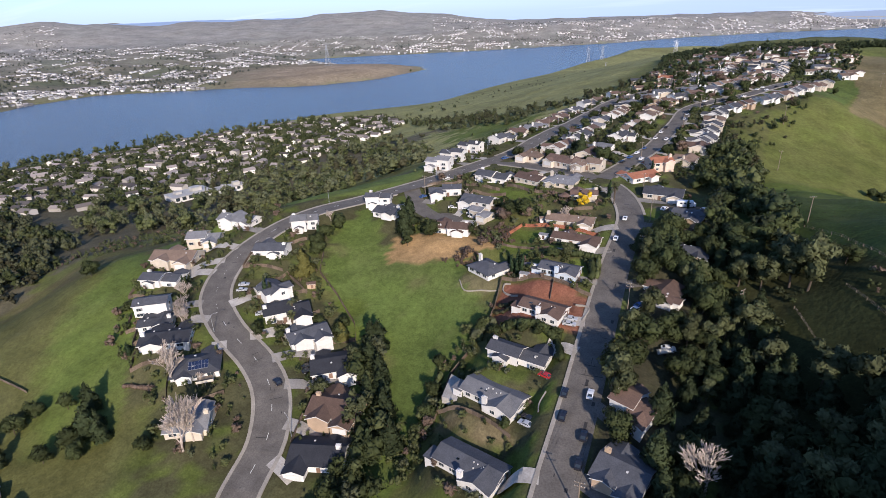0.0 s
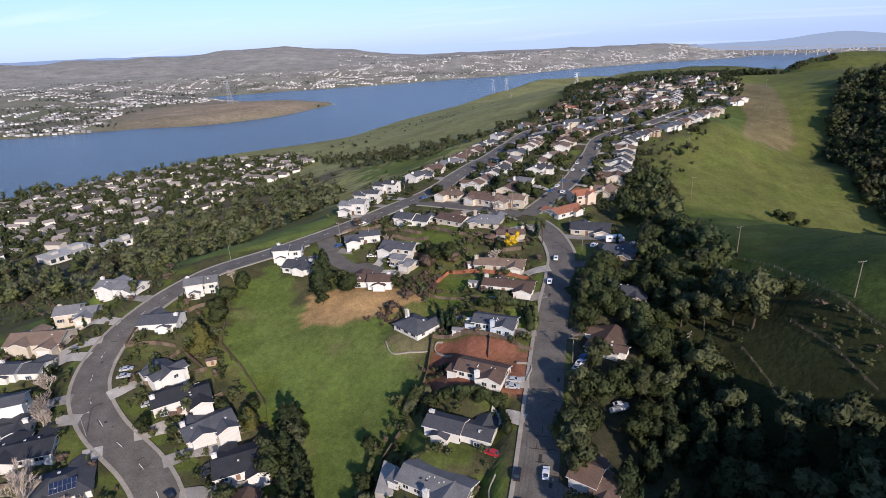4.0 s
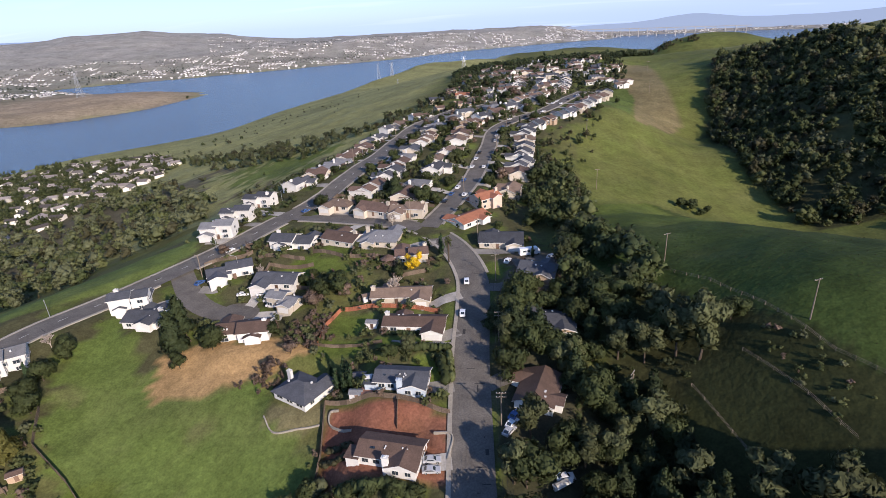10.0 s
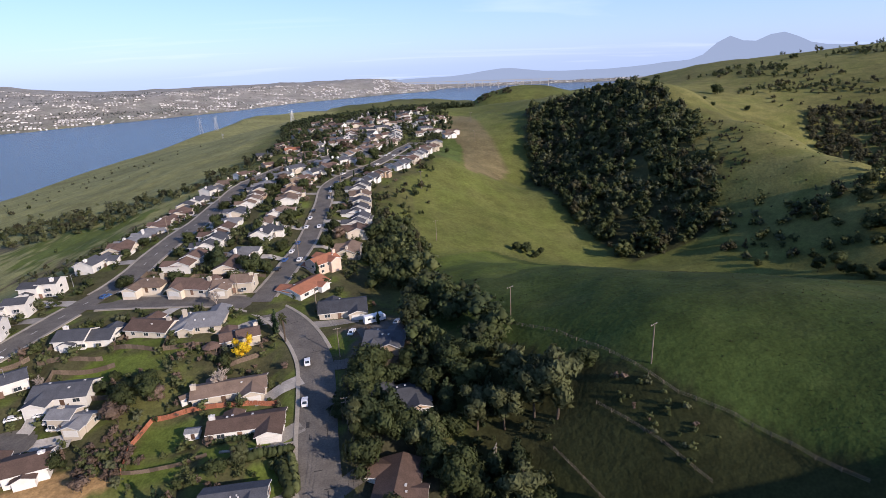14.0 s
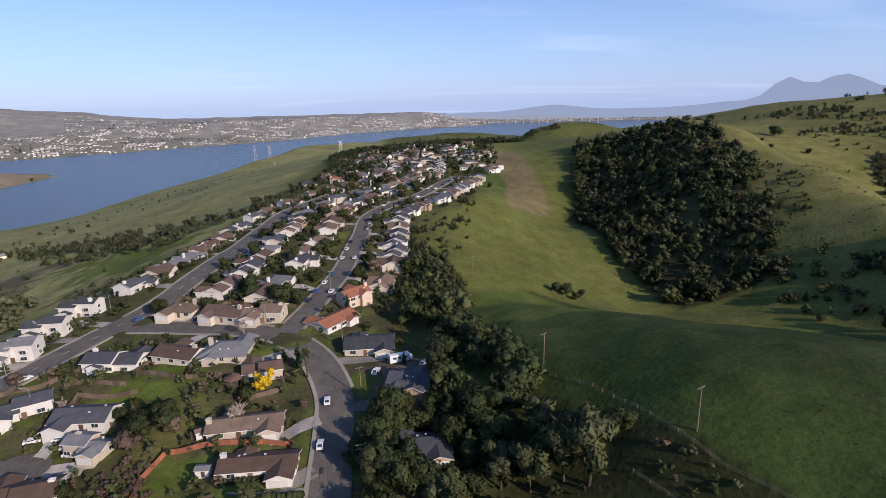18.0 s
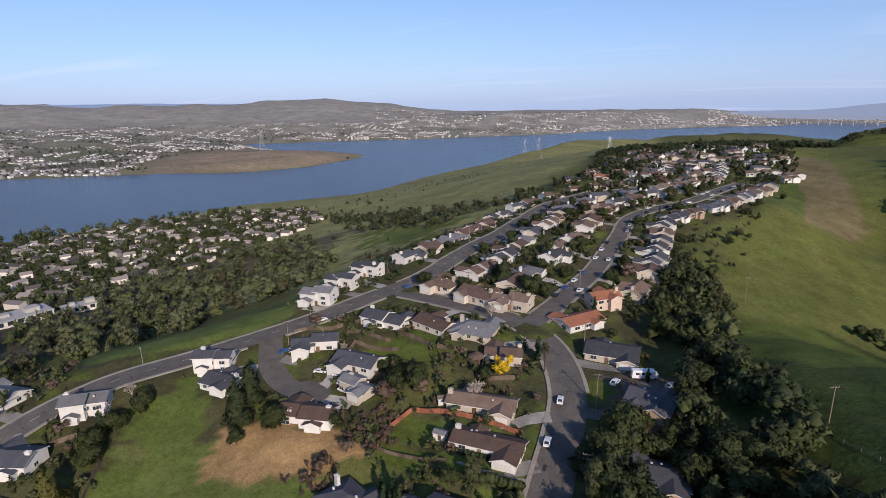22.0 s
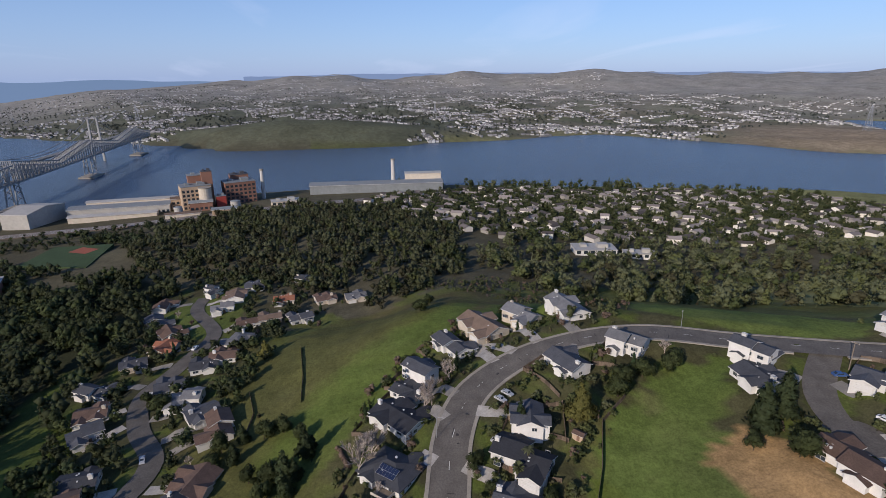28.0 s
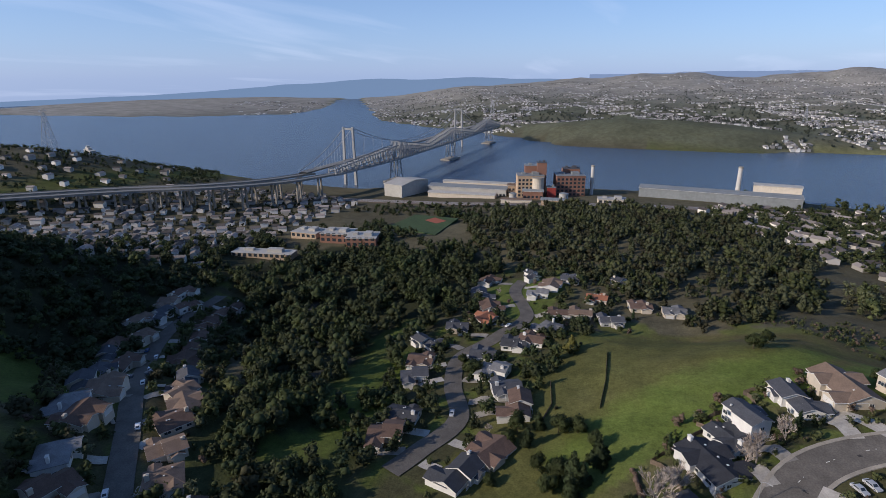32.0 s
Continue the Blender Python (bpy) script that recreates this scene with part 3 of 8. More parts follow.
HOMES_KNOLL = [
    (-338.8, -77.2, 99, 13.3, 9, 'grey', 'white'),
    (-308.6, -56.2, 105, 11.2, 9, 'brown', 'white'),
    (-310.0, -44.0, 102, 10.4, 9, 'tan', 'cream'),
    (-304.8, -25.7, 113, 11.7, 9, 'slate', 'white'),
    (-339.5, -39.2, 92, 10.7, 9, 'orange', 'cream'),
    (-370.7, -62.6, 96, 12.5, 9, 'slate', 'white'),
    (-375.3, -91.2, 56, 12.5, 8, 'slate', 'white'),
    (-374.4, -29.0, 59, 12.7, 9, 'slate', 'cream'),
    (-333.6, -12.8, 109, 11.4, 9, 'brown', 'cream'),
    (-332.2, 6.3, 100, 12.8, 9, 'grey', 'cream'),
]
HOMES_SOUTH = [
    (-135.6, -215.3, -146, 17.9, 11, 'tan', 'cream'),
    (-171.4, -259.4, -151, 18.6, 10, 'brown', 'cream'),
    (-202.4, -285.4, -169, 13.3, 10, 'tan', 'cream'),
    (-228.6, -300.9, -173, 17.7, 10, 'slate', 'white'),
    (-248.6, -300.0, 174, 14.2, 10, 'brown', 'white'),
    (-112.8, -195.9, -157, 15.0, 12, 'brown', 'cream'),
    (-183.2, -223.4, -167, 12.8, 11, 'brown', 'cream'),
    (-149.4, -185.0, 173, 10.8, 11, 'tan', 'cream'),
    (-130.1, -167.0, 157, 10.0, 11, 'brown', 'cream'),
    (-118.0, -156.2, 150, 9.1, 11, 'tan', 'cream'),
    (-107.0, -144.7, 140, 8.4, 11, 'tan', 'cream'),
    (-84.4, -165.6, 175, 7.8, 12, 'brown', 'cream'),
]

TREES_A = [('oak', -248, 38, 8), ('bare', -117, -4, 18), ('bare', -117, -8, 15), ('bare', -142, 7, 15), ('bare', -178, 41, 10), ('oak', -154, 96, 9), ('oak', -156, 115, 7), ('pine', -122.5, 124, 15), ('oak', -107, 123, 7), ('pine', -95, 60, 14), ('pine', -82, 47, 14), ('pine', -71, 35, 14), ('pine', -62, 26, 13), ('pine', -82, 40, 10), ('pine', -68, 22, 11), ('oak', -66, 62, 6), ('oak', -61, 50, 6), ('oak', -58, 41, 6)]
TREES_B = [('yellow', -48, 170, 8.5), ('oak', -74, 159, 8), ('rust', -71, 154, 6), ('pine', -126, 133, 11), ('oak', -109, 124, 6), ('rust', -84, 116, 5), ('rust', -80, 124, 5), ('cypress', -58, 114, 9), ('cypress', -56, 112, 8), ('oak', -1007, 1442, 8), ('oak', 87, 314, 6), ('oak', 79, 308, 6), ('oak', 94, 308, 5), ('euc', -257, 325, 12), ('pine', -147.9, 60.1, 9), ('oak', -110, 59, 7), ('oak', -113, 65, 6), ('oak', -58, 34, 5), ('cypress', -40, 182, 9)]
TREES_C = [('euc', -6, 84, 12), ('cedar', -7, 71, 10), ('oak', 6, 95, 12), ('oak', 13, 110, 11), ('euc', 6, 122, 12), ('euc', 28, 103, 14), ('pine', 35, 81, 13), ('euc', 47, 82, 16), ('pine', 48, 75, 12), ('euc', 39, 64, 13), ('euc', 49, 62, 13), ('euc', 47, 43, 16), ('pine', 36, 43, 14), ('euc', 57, 76, 17), ('pine', 57, 65, 14), ('pine', 55, 47, 15), ('bare', 24, 40, 16)]
TREES_E = [('pine', 16, 79, 10), ('oak', 13, 39, 7), ('oak', 11, 143, 12), ('oak', 19, 144, 12), ('euc', 22, 128, 14), ('pine', -4, 134, 12), ('euc', 29, 125, 15), ('euc', 37, 124, 19), ('euc', 42, 120, 20), ('oak', 51, 128, 8), ('pine', -15, 138, 10), ('oak', -10, 129, 8), ('oak', 15, 128, 9), ('pine', 28, 87, 10), ('pine', 39, 83, 13), ('pine', 60, 71, 14)]
TREES_F = [('oak', 34, 67, 11), ('pine', 60, 80, 14), ('euc', 34, 135, 14), ('oak', 0, 149, 9), ('oak', 34, 129, 12), ('oak', 22, 139, 11), ('euc', 8, 125, 12), ('oak', 5, 155, 9), ('oak', 10, 181, 9), ('pine', 42, 39, 14), ('oak', 51, 40, 13), ('euc', 58, 58, 15), ('pine', 31, 57, 9), ('oak', 51, 53, 12)]
TREES_H = [('oak', 249, 250, 9), ('oak', 239, 233, 9), ('oak', 243, 229, 10), ('oak', 245, 223, 10), ('oak', 245, 217, 9), ('oak', 208, 226, 8), ('oak', 214, 223, 9), ('oak', 211, 213, 8), ('oak', 211, 204, 8), ('oak', 221, 200, 10), ('oak', 223, 193, 10), ('oak', 195, 251, 5), ('oak', 85, 305, 6), ('oak', 89, 301, 5), ('oak', 83, 311, 5), ('oak', 425, 659, 14), ('oak', 419, 590, 8)]
TREES_G = [('oak', -181, -43, 9), ('pine', -184, -36, 8), ('oak', -183, -28, 9), ('oak', -183, -21, 8), ('oak', -174, -14, 7), ('oak', -173, -44, 7), ('oak', -157, -22, 9), ('pine', -154, -14, 8), ('pine', -166, -9, 6), ('oak', -150, -24, 8), ('pine', -173, -37, 8), ('oak', -160, -30, 7), ('pine', -163, -11, 12), ('pine', -155, -17, 12), ('pine', -148, -17, 10)]
TREES_D = [('cedar', -146.5, 79, 13), ('oak', -156, 116, 8), ('oak', -156, 105, 9), ('oak', -151, 94, 9), ('cypress', -151, 60, 9), ('pine', -124, 132, 15), ('oak', -116, 117, 6.5), ('oak', -107, 124, 8), ('oak', -79, 151, 9), ('oak', -74, 155, 8), ('cypress', -63, 115, 8), ('cypress', -60, 112, 8), ('cypress', -57, 110, 7), ('cypress', -55, 111, 8), ('oak', -57, 79, 6), ('oak', -51, 76, 6), ('oak', -45, 78, 5), ('oak', -34, 77, 5), ('oak', -29, 78, 5), ('bare', -168, 33, 11), ('bare', -167, 30, 9), ('bare', -149, 11, 12), ('oak', -265, 45, 7)]
TREES_D2 = [('cypress', -185, 45, 8), ('rust', -80, 147, 8), ('oak', -76, 159, 8), ('oak', -89, 168, 4), ('bare', -52, 156, 8), ('rust', -134, 180, 6), ('oak', -53, 236, 8), ('pine', -74, 244, 13), ('oak', -63, 240, 8), ('bare', -66, 206, 7), ('pine', -228, -122, 11), ('oak', -277, -170, 6), ('pine', -337, -178, 16), ('pine', -325, -150, 13), ('oak', -224, -79, 9), ('oak', -235, -88, 7), ('pine', -355, -168, 14), ('cedar', -255, -38, 9), ('oak', -111, 60, 7), ('cedar', -109, 59, 8), ('pine', -93, 62, 13), ('pine', -89, 51, 13), ('pine', -78, 42, 12)]



# ---- roads as smooth lines, and the ground cut to them ----
def spline(points, step=4.0):
    p = [Vector(q) for q in points]
    p = [2 * p[0] - p[1]] + p + [2 * p[-1] - p[-2]]
    out = []
    for a, b, c, d in zip(p, p[1:], p[2:], p[3:]):
        k = max(1, round((c - b).length / step))
        for i in range(k):
            t = i / k
            out.append(0.5 * (2 * b + (c - a) * t + (2 * a - 5 * b + 4 * c - d) * t * t + (3 * b - a - 3 * c + d) * t**3))
    out.append(p[-2])
    return np.array([tuple(q) for q in out])


ROADS = dict(street=(ROAD_STREET, 5.4), main=(ROAD_MAIN, 5.6), upper=(ROAD_UPPER, 4.6), court=([(-146, 166), (-131, 150), (-118, 143.5), (-110, 143.5)], 4.6), west=(ROAD_WEST, 4.2), south=(ROAD_SOUTH, 4.6))
ROADS["street"] = ([(2, -40), (-3, -8)] + ROAD_STREET + [(-124, 224)], 5.4)
ROADS["main"] = ([(-62, -75), (-80, -38)] + ROAD_MAIN + [(-10, 540), (0, 640)], 5.6)
LINES = {}
for _name, (_pts, _half) in ROADS.items():
    _xy = spline(_pts)
    _z = land(_xy[:, 0], _xy[:, 1])
    for _ in range(12):
        _z = np.r_[_z[:1], (_z[:-2] + 2 * _z[1:-1] + _z[2:]) / 4, _z[-1:]]
    LINES[_name] = (_xy, _z, _half)


def nearest(px, py, name):
    """Distance to a road's middle line, and the road's height there."""
    xy, z, _ = LINES[name]
    best, at = np.full(np.shape(px), 1e9), np.zeros(np.shape(px))
    for i in range(len(xy) - 1):
        d0 = xy[i + 1] - xy[i]
        s = np.clip(((px - xy[i, 0]) * d0[0] + (py - xy[i, 1]) * d0[1]) / (d0 @ d0), 0, 1)
        d = np.hypot(px - xy[i, 0] - s * d0[0], py - xy[i, 1] - s * d0[1])
        at = np.where(d < best, z[i] + s * (z[i + 1] - z[i]), at)
        best = np.minimum(best, d)
    return best, at


def axis_steps(a, b, c, d, fine, mid, ends):
    mids = np.arange(a, b, fine)
    left, right = np.arange(b, d + 1, mid), np.arange(a, c - 1, -mid)[1:]
    out, lo, hi, g = np.r_[right[::-1], mids, left], [], [], mid
    x = out[-1]
    while x < ends[1]:
        g = min(g * 1.07, 90)
        x += g
        hi.append(x)
    g, x = mid, out[0]
    while x > ends[0]:
        g = min(g * 1.07, 90)
        x -= g
        lo.append(x)
    return np.r_[lo[::-1], out, hi]


GX = axis_steps(-290, 110, -430, 300, 2.5, 6.0, (-4900, 3600))
GY = axis_steps(-70, 300, -330, 620, 2.5, 6.0, (-3600, 4900))
_px, _py = np.meshgrid(GX, GY)
GZ = land(_px, _py)
ALL_HOMES = HOMES_STREET + HOMES_COURT + HOMES_CROSS + HOMES_INNER + HOMES_OUTER + HOMES_EAST + HOMES_WEST + HOMES_KNOLL + HOMES_SOUTH
ROAD_GAP = np.full(_px.shape, 1e9)
for _x, _y, _r, _l, _w, *_ in ALL_HOMES:  # level pads
    _near = np.hypot(_px - _x, _py - _y)
    _k = 1 - smooth(_near, 0.5 * min(max(_l, _w), 19) + 1, 0.5 * max(_l, _w) + 9)
    GZ = GZ * (1 - _k) + _k * land(_x, _y)
for _name, (_xy, _z, _half) in LINES.items():
    _in = (_px > _xy[:, 0].min() - 30) & (_px < _xy[:, 0].max() + 30) & (_py > _xy[:, 1].min() - 30) & (_py < _xy[:, 1].max() + 30)
    _d, _h = nearest(_px[_in], _py[_in], _name)
    _k = 1 - smooth(_d, _half + 2.6, _half + 9)
    GZ[_in] = GZ[_in] * (1 - _k) + (_h - 0.22) * _k
    ROAD_GAP[_in] = np.minimum(ROAD_GAP[_in], _d - _half)


def ground(x, y):
    """Height of the finished ground at one place."""
    i = min(max(int(np.searchsorted(GX, x)) - 1, 0), len(GX) - 2)
    j = min(max(int(np.searchsorted(GY, y)) - 1, 0), len(GY) - 2)
    u, v = (x - GX[i]) / (GX[i + 1] - GX[i]), (y - GY[j]) / (GY[j + 1] - GY[j])
    return float((1 - v) * ((1 - u) * GZ[j, i] + u * GZ[j, i + 1]) + v * ((1 - u) * GZ[j + 1, i] + u * GZ[j + 1, i + 1]))


FIELD = [(-62, -10), (-80, 30), (-104, 62), (-128, 74), (-146, 92), (-158, 118), (-152, 136), (-138, 124), (-128, 115), (-114, 106), (-98, 109), (-84, 113), (-70, 101), (-60, 92), (-58, 60), (-54, 30), (-52, -10)]
DIRT = [(-127, 114), (-120, 123), (-107, 127), (-85, 131), (-76, 126), (-84, 114), (-97, 110), (-112, 106), (-121, 106)]
RED_YARD = [(-56, 80.5), (-57, 90), (-61, 105), (-38, 104), (-23.5, 101.5), (-21, 80)]
KNOLL_GREEN = [(10, 178), (60, 120), (95, 70), (170, 40), (260, 180), (140, 262), (60, 300), (20, 240)]
HILL_PATH = [(70, 440), (84, 540), (72, 640), (96, 715), (122, 700), (118, 600), (120, 500), (100, 450)]
LAWNS = [[(-106, 172), (-97, 181), (-79, 177), (-74, 170), (-90, 168)], [(-94, 189), (-79, 186), (-79, 180), (-93, 182)], [(-71, 145), (-55, 144), (-55, 133), (-71, 133)], [(-56, 131), (-28, 130), (-28, 127.5), (-50, 127)], [(-72, 131), (-57, 130), (-56, 122), (-70, 124)], [(-112, 230), (-95, 224), (-89, 217), (-108, 220)], [(-133, 157), (-120, 165), (-115, 162), (-125, 153)], [(-29, 55), (-22, 59), (-17, 48), (-25, 44)], [(-57, 66), (-40, 65), (-30, 61), (-31, 59), (-55, 61)], [(-27, 36), (-20, 38), (-15, 22), (-21, 20)]]
GLADES = [[(-177, -133), (-208, -140), (-263, -157), (-293, -150), (-290, -127), (-267, -138), (-235, -132), (-204, -117), (-177, -114)], [(-349, -115), (-372, -98), (-383, -62), (-348, -65), (-306, -62), (-300, -82), (-308, -97)], [(-136, -134), (-145, -131), (-155, -118), (-161, -107), (-143, -103), (-129, -122)]]
FOREST_HILL = [(136, 470), (138, 380), (146, 300), (204, 300), (235, 360), (258, 420), (262, 480), (250, 560), (215, 620), (180, 640), (152, 560)]

# cover: the colour of what grows or lies on the ground, with some light, shade and haze laid in
LUSH, OLIVE, DRY, SOIL, MULCH, FLOOR = (0.090, 0.118, 0.023), (0.104, 0.106, 0.036), (0.17, 0.135, 0.075), (0.30, 0.195, 0.090), (0.058, 0.056, 0.030), (0.098, 0.088, 0.055)
cover = np.zeros((*_px.shape, 3)) + OLIVE


def lay(color, amount):
    global cover
    amount = np.asarray(amount, float)[..., None]
    cover = cover * (1 - amount) + np.array(color) * amount


_n1, _n2 = waves(_px, _py, 60, 1), waves(_px, _py, 23, 6)
lay((0.114, 0.124, 0.034), (_px > 20) & (_py > 170) & (_py < 1500))
lay(LUSH, 0.35 * smooth(_n1, -0.3, 0.6))
# west slope paled in colour for sunlight that the terrain hardly catches
lay((0.235, 0.230, 0.092), 0.9 * smooth(-_px, 125, 170) * (_py > 235))
_vx, _vy = _px + 26 * _n1, _py + 30 * _n2
lay(FLOOR, (_vx < -300) & (_px > -900) & (_py > -700) & (_vy < 400 + 0.5 * (_px + 430)))
lay(FLOOR, (_px < -100) & (_py < -95) & (_py > -700))
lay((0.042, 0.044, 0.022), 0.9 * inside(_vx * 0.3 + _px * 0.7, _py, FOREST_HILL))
# knoll grass darkened in colour to stand for its raking light
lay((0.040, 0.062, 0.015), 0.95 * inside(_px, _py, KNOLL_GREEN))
# gully floor nearly black, its shade put into the colour
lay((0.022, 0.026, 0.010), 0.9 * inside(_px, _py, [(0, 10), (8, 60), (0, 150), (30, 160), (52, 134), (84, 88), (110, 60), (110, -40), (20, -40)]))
lay((0.160, 0.152, 0.052), smooth(_px, 175, 250) * (_py > 170) * (_py < 1100) * smooth(_n1 + 0.6 * _n2, -1.1, 0.5) * 0.9)
lay(LUSH, 0.9 * inside(_px, _py, [(20, 215), (45, 205), (78, 225), (95, 262), (60, 300), (20, 260)]))
_res = np.minimum(ROAD_GAP, 200)
lay(MULCH, 0.85 * (1 - smooth(_res + 5 * _n2, 26, 40)) * (_py < 700))
lay(LUSH, 0.75 * (1 - smooth(_res, 26, 40)) * (_py < 700) * smooth(_n2 + 0.5 * _n1, 0.1, 0.5))
_meadow = inside(_px, _py, [(-290, 75), (-275, 120), (-225, 125), (-212, 100), (-216, 60), (-200, 34), (-160, 0), (-130, -30), (-150, -62), (-215, -52), (-262, -35), (-300, 0)])
lay((0.092, 0.092, 0.030), _meadow), lay((0.098, 0.128, 0.028), _meadow * (1 - smooth(line_gap(_px, _py, [(-232, 104), (-232, 62), (-212, 28), (-172, -6)])[0] + 5 * _n2, 12, 30))), lay((0.098, 0.082, 0.038), _meadow * 0.85 * smooth(0.5 * _n1 + 0.7 * _n2 + 0.022 * (-_px - 262) + 0.012 * (_py - 40), 0.0, 0.9))
_verge = inside(_px, _py, [(-196, 122), (-160, 160), (-150, 185), (-160, 200), (-200, 170), (-215, 130)])
lay((0.115, 0.150, 0.034), 0.9 * _verge)
lay(LUSH, 0.9 * inside(_vx, _vy, [(-289, 444), (-227, 444), (-171, 433), (-180, 368), (-235, 371)]))
lay((0.10, 0.075, 0.05), 0.8 * inside(_vx, _vy, [(-236, 350), (-183, 350), (-154, 385), (-140, 420), (-125, 300), (-187, 310)]))
_bank = inside(_px, _py, [(-300, -110), (-240, -125), (-170, -130), (-150, -100), (-220, -105), (-262, -128), (-310, -100)])
lay(LUSH, 0.9 * _bank)
lay(LUSH, 0.9 * inside(_px, _py, [(-120, -215), (-160, -262), (-190, -330), (-150, -360), (-90, -250)]))
# two ravine floors with the shade under their trees painted in
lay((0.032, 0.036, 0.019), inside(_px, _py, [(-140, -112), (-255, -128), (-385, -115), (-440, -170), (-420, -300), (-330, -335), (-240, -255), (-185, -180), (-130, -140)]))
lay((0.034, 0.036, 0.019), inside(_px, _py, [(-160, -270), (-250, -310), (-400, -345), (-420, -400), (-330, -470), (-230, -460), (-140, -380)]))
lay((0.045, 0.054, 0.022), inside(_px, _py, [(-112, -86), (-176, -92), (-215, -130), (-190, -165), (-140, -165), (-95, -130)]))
lay(LUSH, 0.9 * _bank)
for _g in GLADES:  # grassy banks between the trees
    lay((0.086, 0.112, 0.026), 0.9 * inside(_px, _py, _g))
_wx, _wy = _px + 4 * waves(_px, _py, 17, 4), _py + 4 * waves(_px, _py, 15, 9)
lay((0.096, 0.130, 0.031), inside(_wx, _wy, FIELD))
lay(DRY, 0.35 * inside(_wx, _wy, FIELD) * smooth(waves(_px, _py, 38, 7), 0.35, 0.9))
# yards east of the street darkened to stand for tree and hill shadow
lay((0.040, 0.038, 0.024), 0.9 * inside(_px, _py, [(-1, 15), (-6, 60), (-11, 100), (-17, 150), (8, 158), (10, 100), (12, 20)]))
lay(SOIL, inside(_wx, _wy, DIRT))
lay((0.205, 0.088, 0.055), inside(_px, _py, RED_YARD))
lay((0.135, 0.12, 0.06), inside(_px, _py, [(-80, 102), (-66, 107), (-59, 104), (-60, 98), (-73, 96)]))
lay((0.115, 0.095, 0.072), inside(_px, _py, [(-20, 179), (-2, 190), (9, 180), (9, 156), (-12, 158)]))
lay((0.105, 0.10, 0.098), line_gap(_px, _py, [(-190, -150), (-228, -154), (-246, -176), (-256, -206), (-300, -232)])[0] < 3)
lay(DRY, 0.8 * inside(_px, _py, HILL_PATH))
lay((0.078, 0.112, 0.028), 0.8 * inside(_px, _py, [(40, 470), (62, 540), (52, 640), (80, 712), (72, 640), (84, 540), (68, 455)]))
lay(FLOOR, inside(_px, _py, [(-380, -740), (-660, -740), (-760, -880), (-640, -1060), (-480, -1500), (-300, -1000)]))
lay(DRY, 0.7 * (((_px + 40) / 13) ** 2 + ((_py - 38.5) / 4) ** 2 + 0.2 * _n2 < 1))
# lawns behind some of the houses
for _x, _y, _a, _b in ((-40, 60, 9, 4), (-150, 165, 8, 4), (-32, 120, 8, 4), (-18, 172, 6, 6), (-30, 112, 6, 5), (-100, 66, 9, 5), (-118, 76, 7, 5)):
    lay(LUSH, 0.95 * (((_px - _x) / _a) ** 2 + ((_py - _y) / _b) ** 2 + 0.25 * _n2 < 1))
for _g in LAWNS:
    lay(LUSH, 0.95 * inside(_px, _py, _g))
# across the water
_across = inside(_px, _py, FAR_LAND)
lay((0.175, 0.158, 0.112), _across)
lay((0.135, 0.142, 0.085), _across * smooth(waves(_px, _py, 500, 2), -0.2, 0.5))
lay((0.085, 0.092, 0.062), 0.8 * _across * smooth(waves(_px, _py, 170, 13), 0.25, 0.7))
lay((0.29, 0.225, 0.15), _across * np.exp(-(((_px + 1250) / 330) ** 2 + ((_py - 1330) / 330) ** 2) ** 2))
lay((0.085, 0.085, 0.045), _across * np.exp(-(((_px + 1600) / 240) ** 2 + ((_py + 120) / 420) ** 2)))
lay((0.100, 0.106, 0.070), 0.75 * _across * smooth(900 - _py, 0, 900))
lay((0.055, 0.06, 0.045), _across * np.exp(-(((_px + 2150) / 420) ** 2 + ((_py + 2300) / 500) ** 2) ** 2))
# paler with distance: haze put into the land's colour
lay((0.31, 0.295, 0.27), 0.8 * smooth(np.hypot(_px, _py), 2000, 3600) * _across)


def build_ground():
    ny, nx = _px.shape
    v = np.stack([_px, _py, GZ], -1).reshape(-1, 3)
    i = (np.arange(ny - 1)[:, None] * nx + np.arange(nx - 1)).ravel()
    q = np.stack([i, i + 1, i + nx + 1, i + nx], -1)
    me = quick_mesh("ground", v, q, ground_mat())
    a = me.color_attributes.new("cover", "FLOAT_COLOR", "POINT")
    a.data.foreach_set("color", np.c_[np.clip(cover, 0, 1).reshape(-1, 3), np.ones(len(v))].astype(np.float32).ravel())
    me.polygons.foreach_set("use_smooth", np.ones(len(q), bool))
    return tagged(new("ground", me), "rolling winter-green hills and low town ground", "ground", kind="structure")


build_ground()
water = part("water", Geo().add([(-4950, -4950, 0), (4950, -4950, 0), (4950, 4950, 0), (-4950, 4950, 0)], [(0, 1, 2, 3)]), water_mat())
tagged(water, "calm grey-blue water of a wide strait", "water", kind="structure")


def ribbon(xy, z, a, b, lift, skirt=0.0):
    """A strip along a line, from a to b metres to its left, with a skirt down both edges."""
    g = Geo()
    t = np.gradient(xy, axis=0)
    t /= np.linalg.norm(t, axis=1)[:, None]
    nrm = np.c_[-t[:, 1], t[:, 0]]
    cols = [(xy + nrm * a, z + lift), (xy + nrm * b, z + lift)]
    if skirt:
        cols = [(cols[0][0], cols[0][1] - skirt)] + cols + [(cols[1][0], cols[1][1] - skirt)]
    k = len(cols)
    v = [(*c[0][i], c[1][i]) for i in range(len(xy)) for c in cols]
    f = [(i * k + j + 1, i * k + j, (i + 1) * k + j, (i + 1) * k + j + 1) for i in range(len(xy) - 1) for j in range(k - 1)]
    return g.add(v, f)


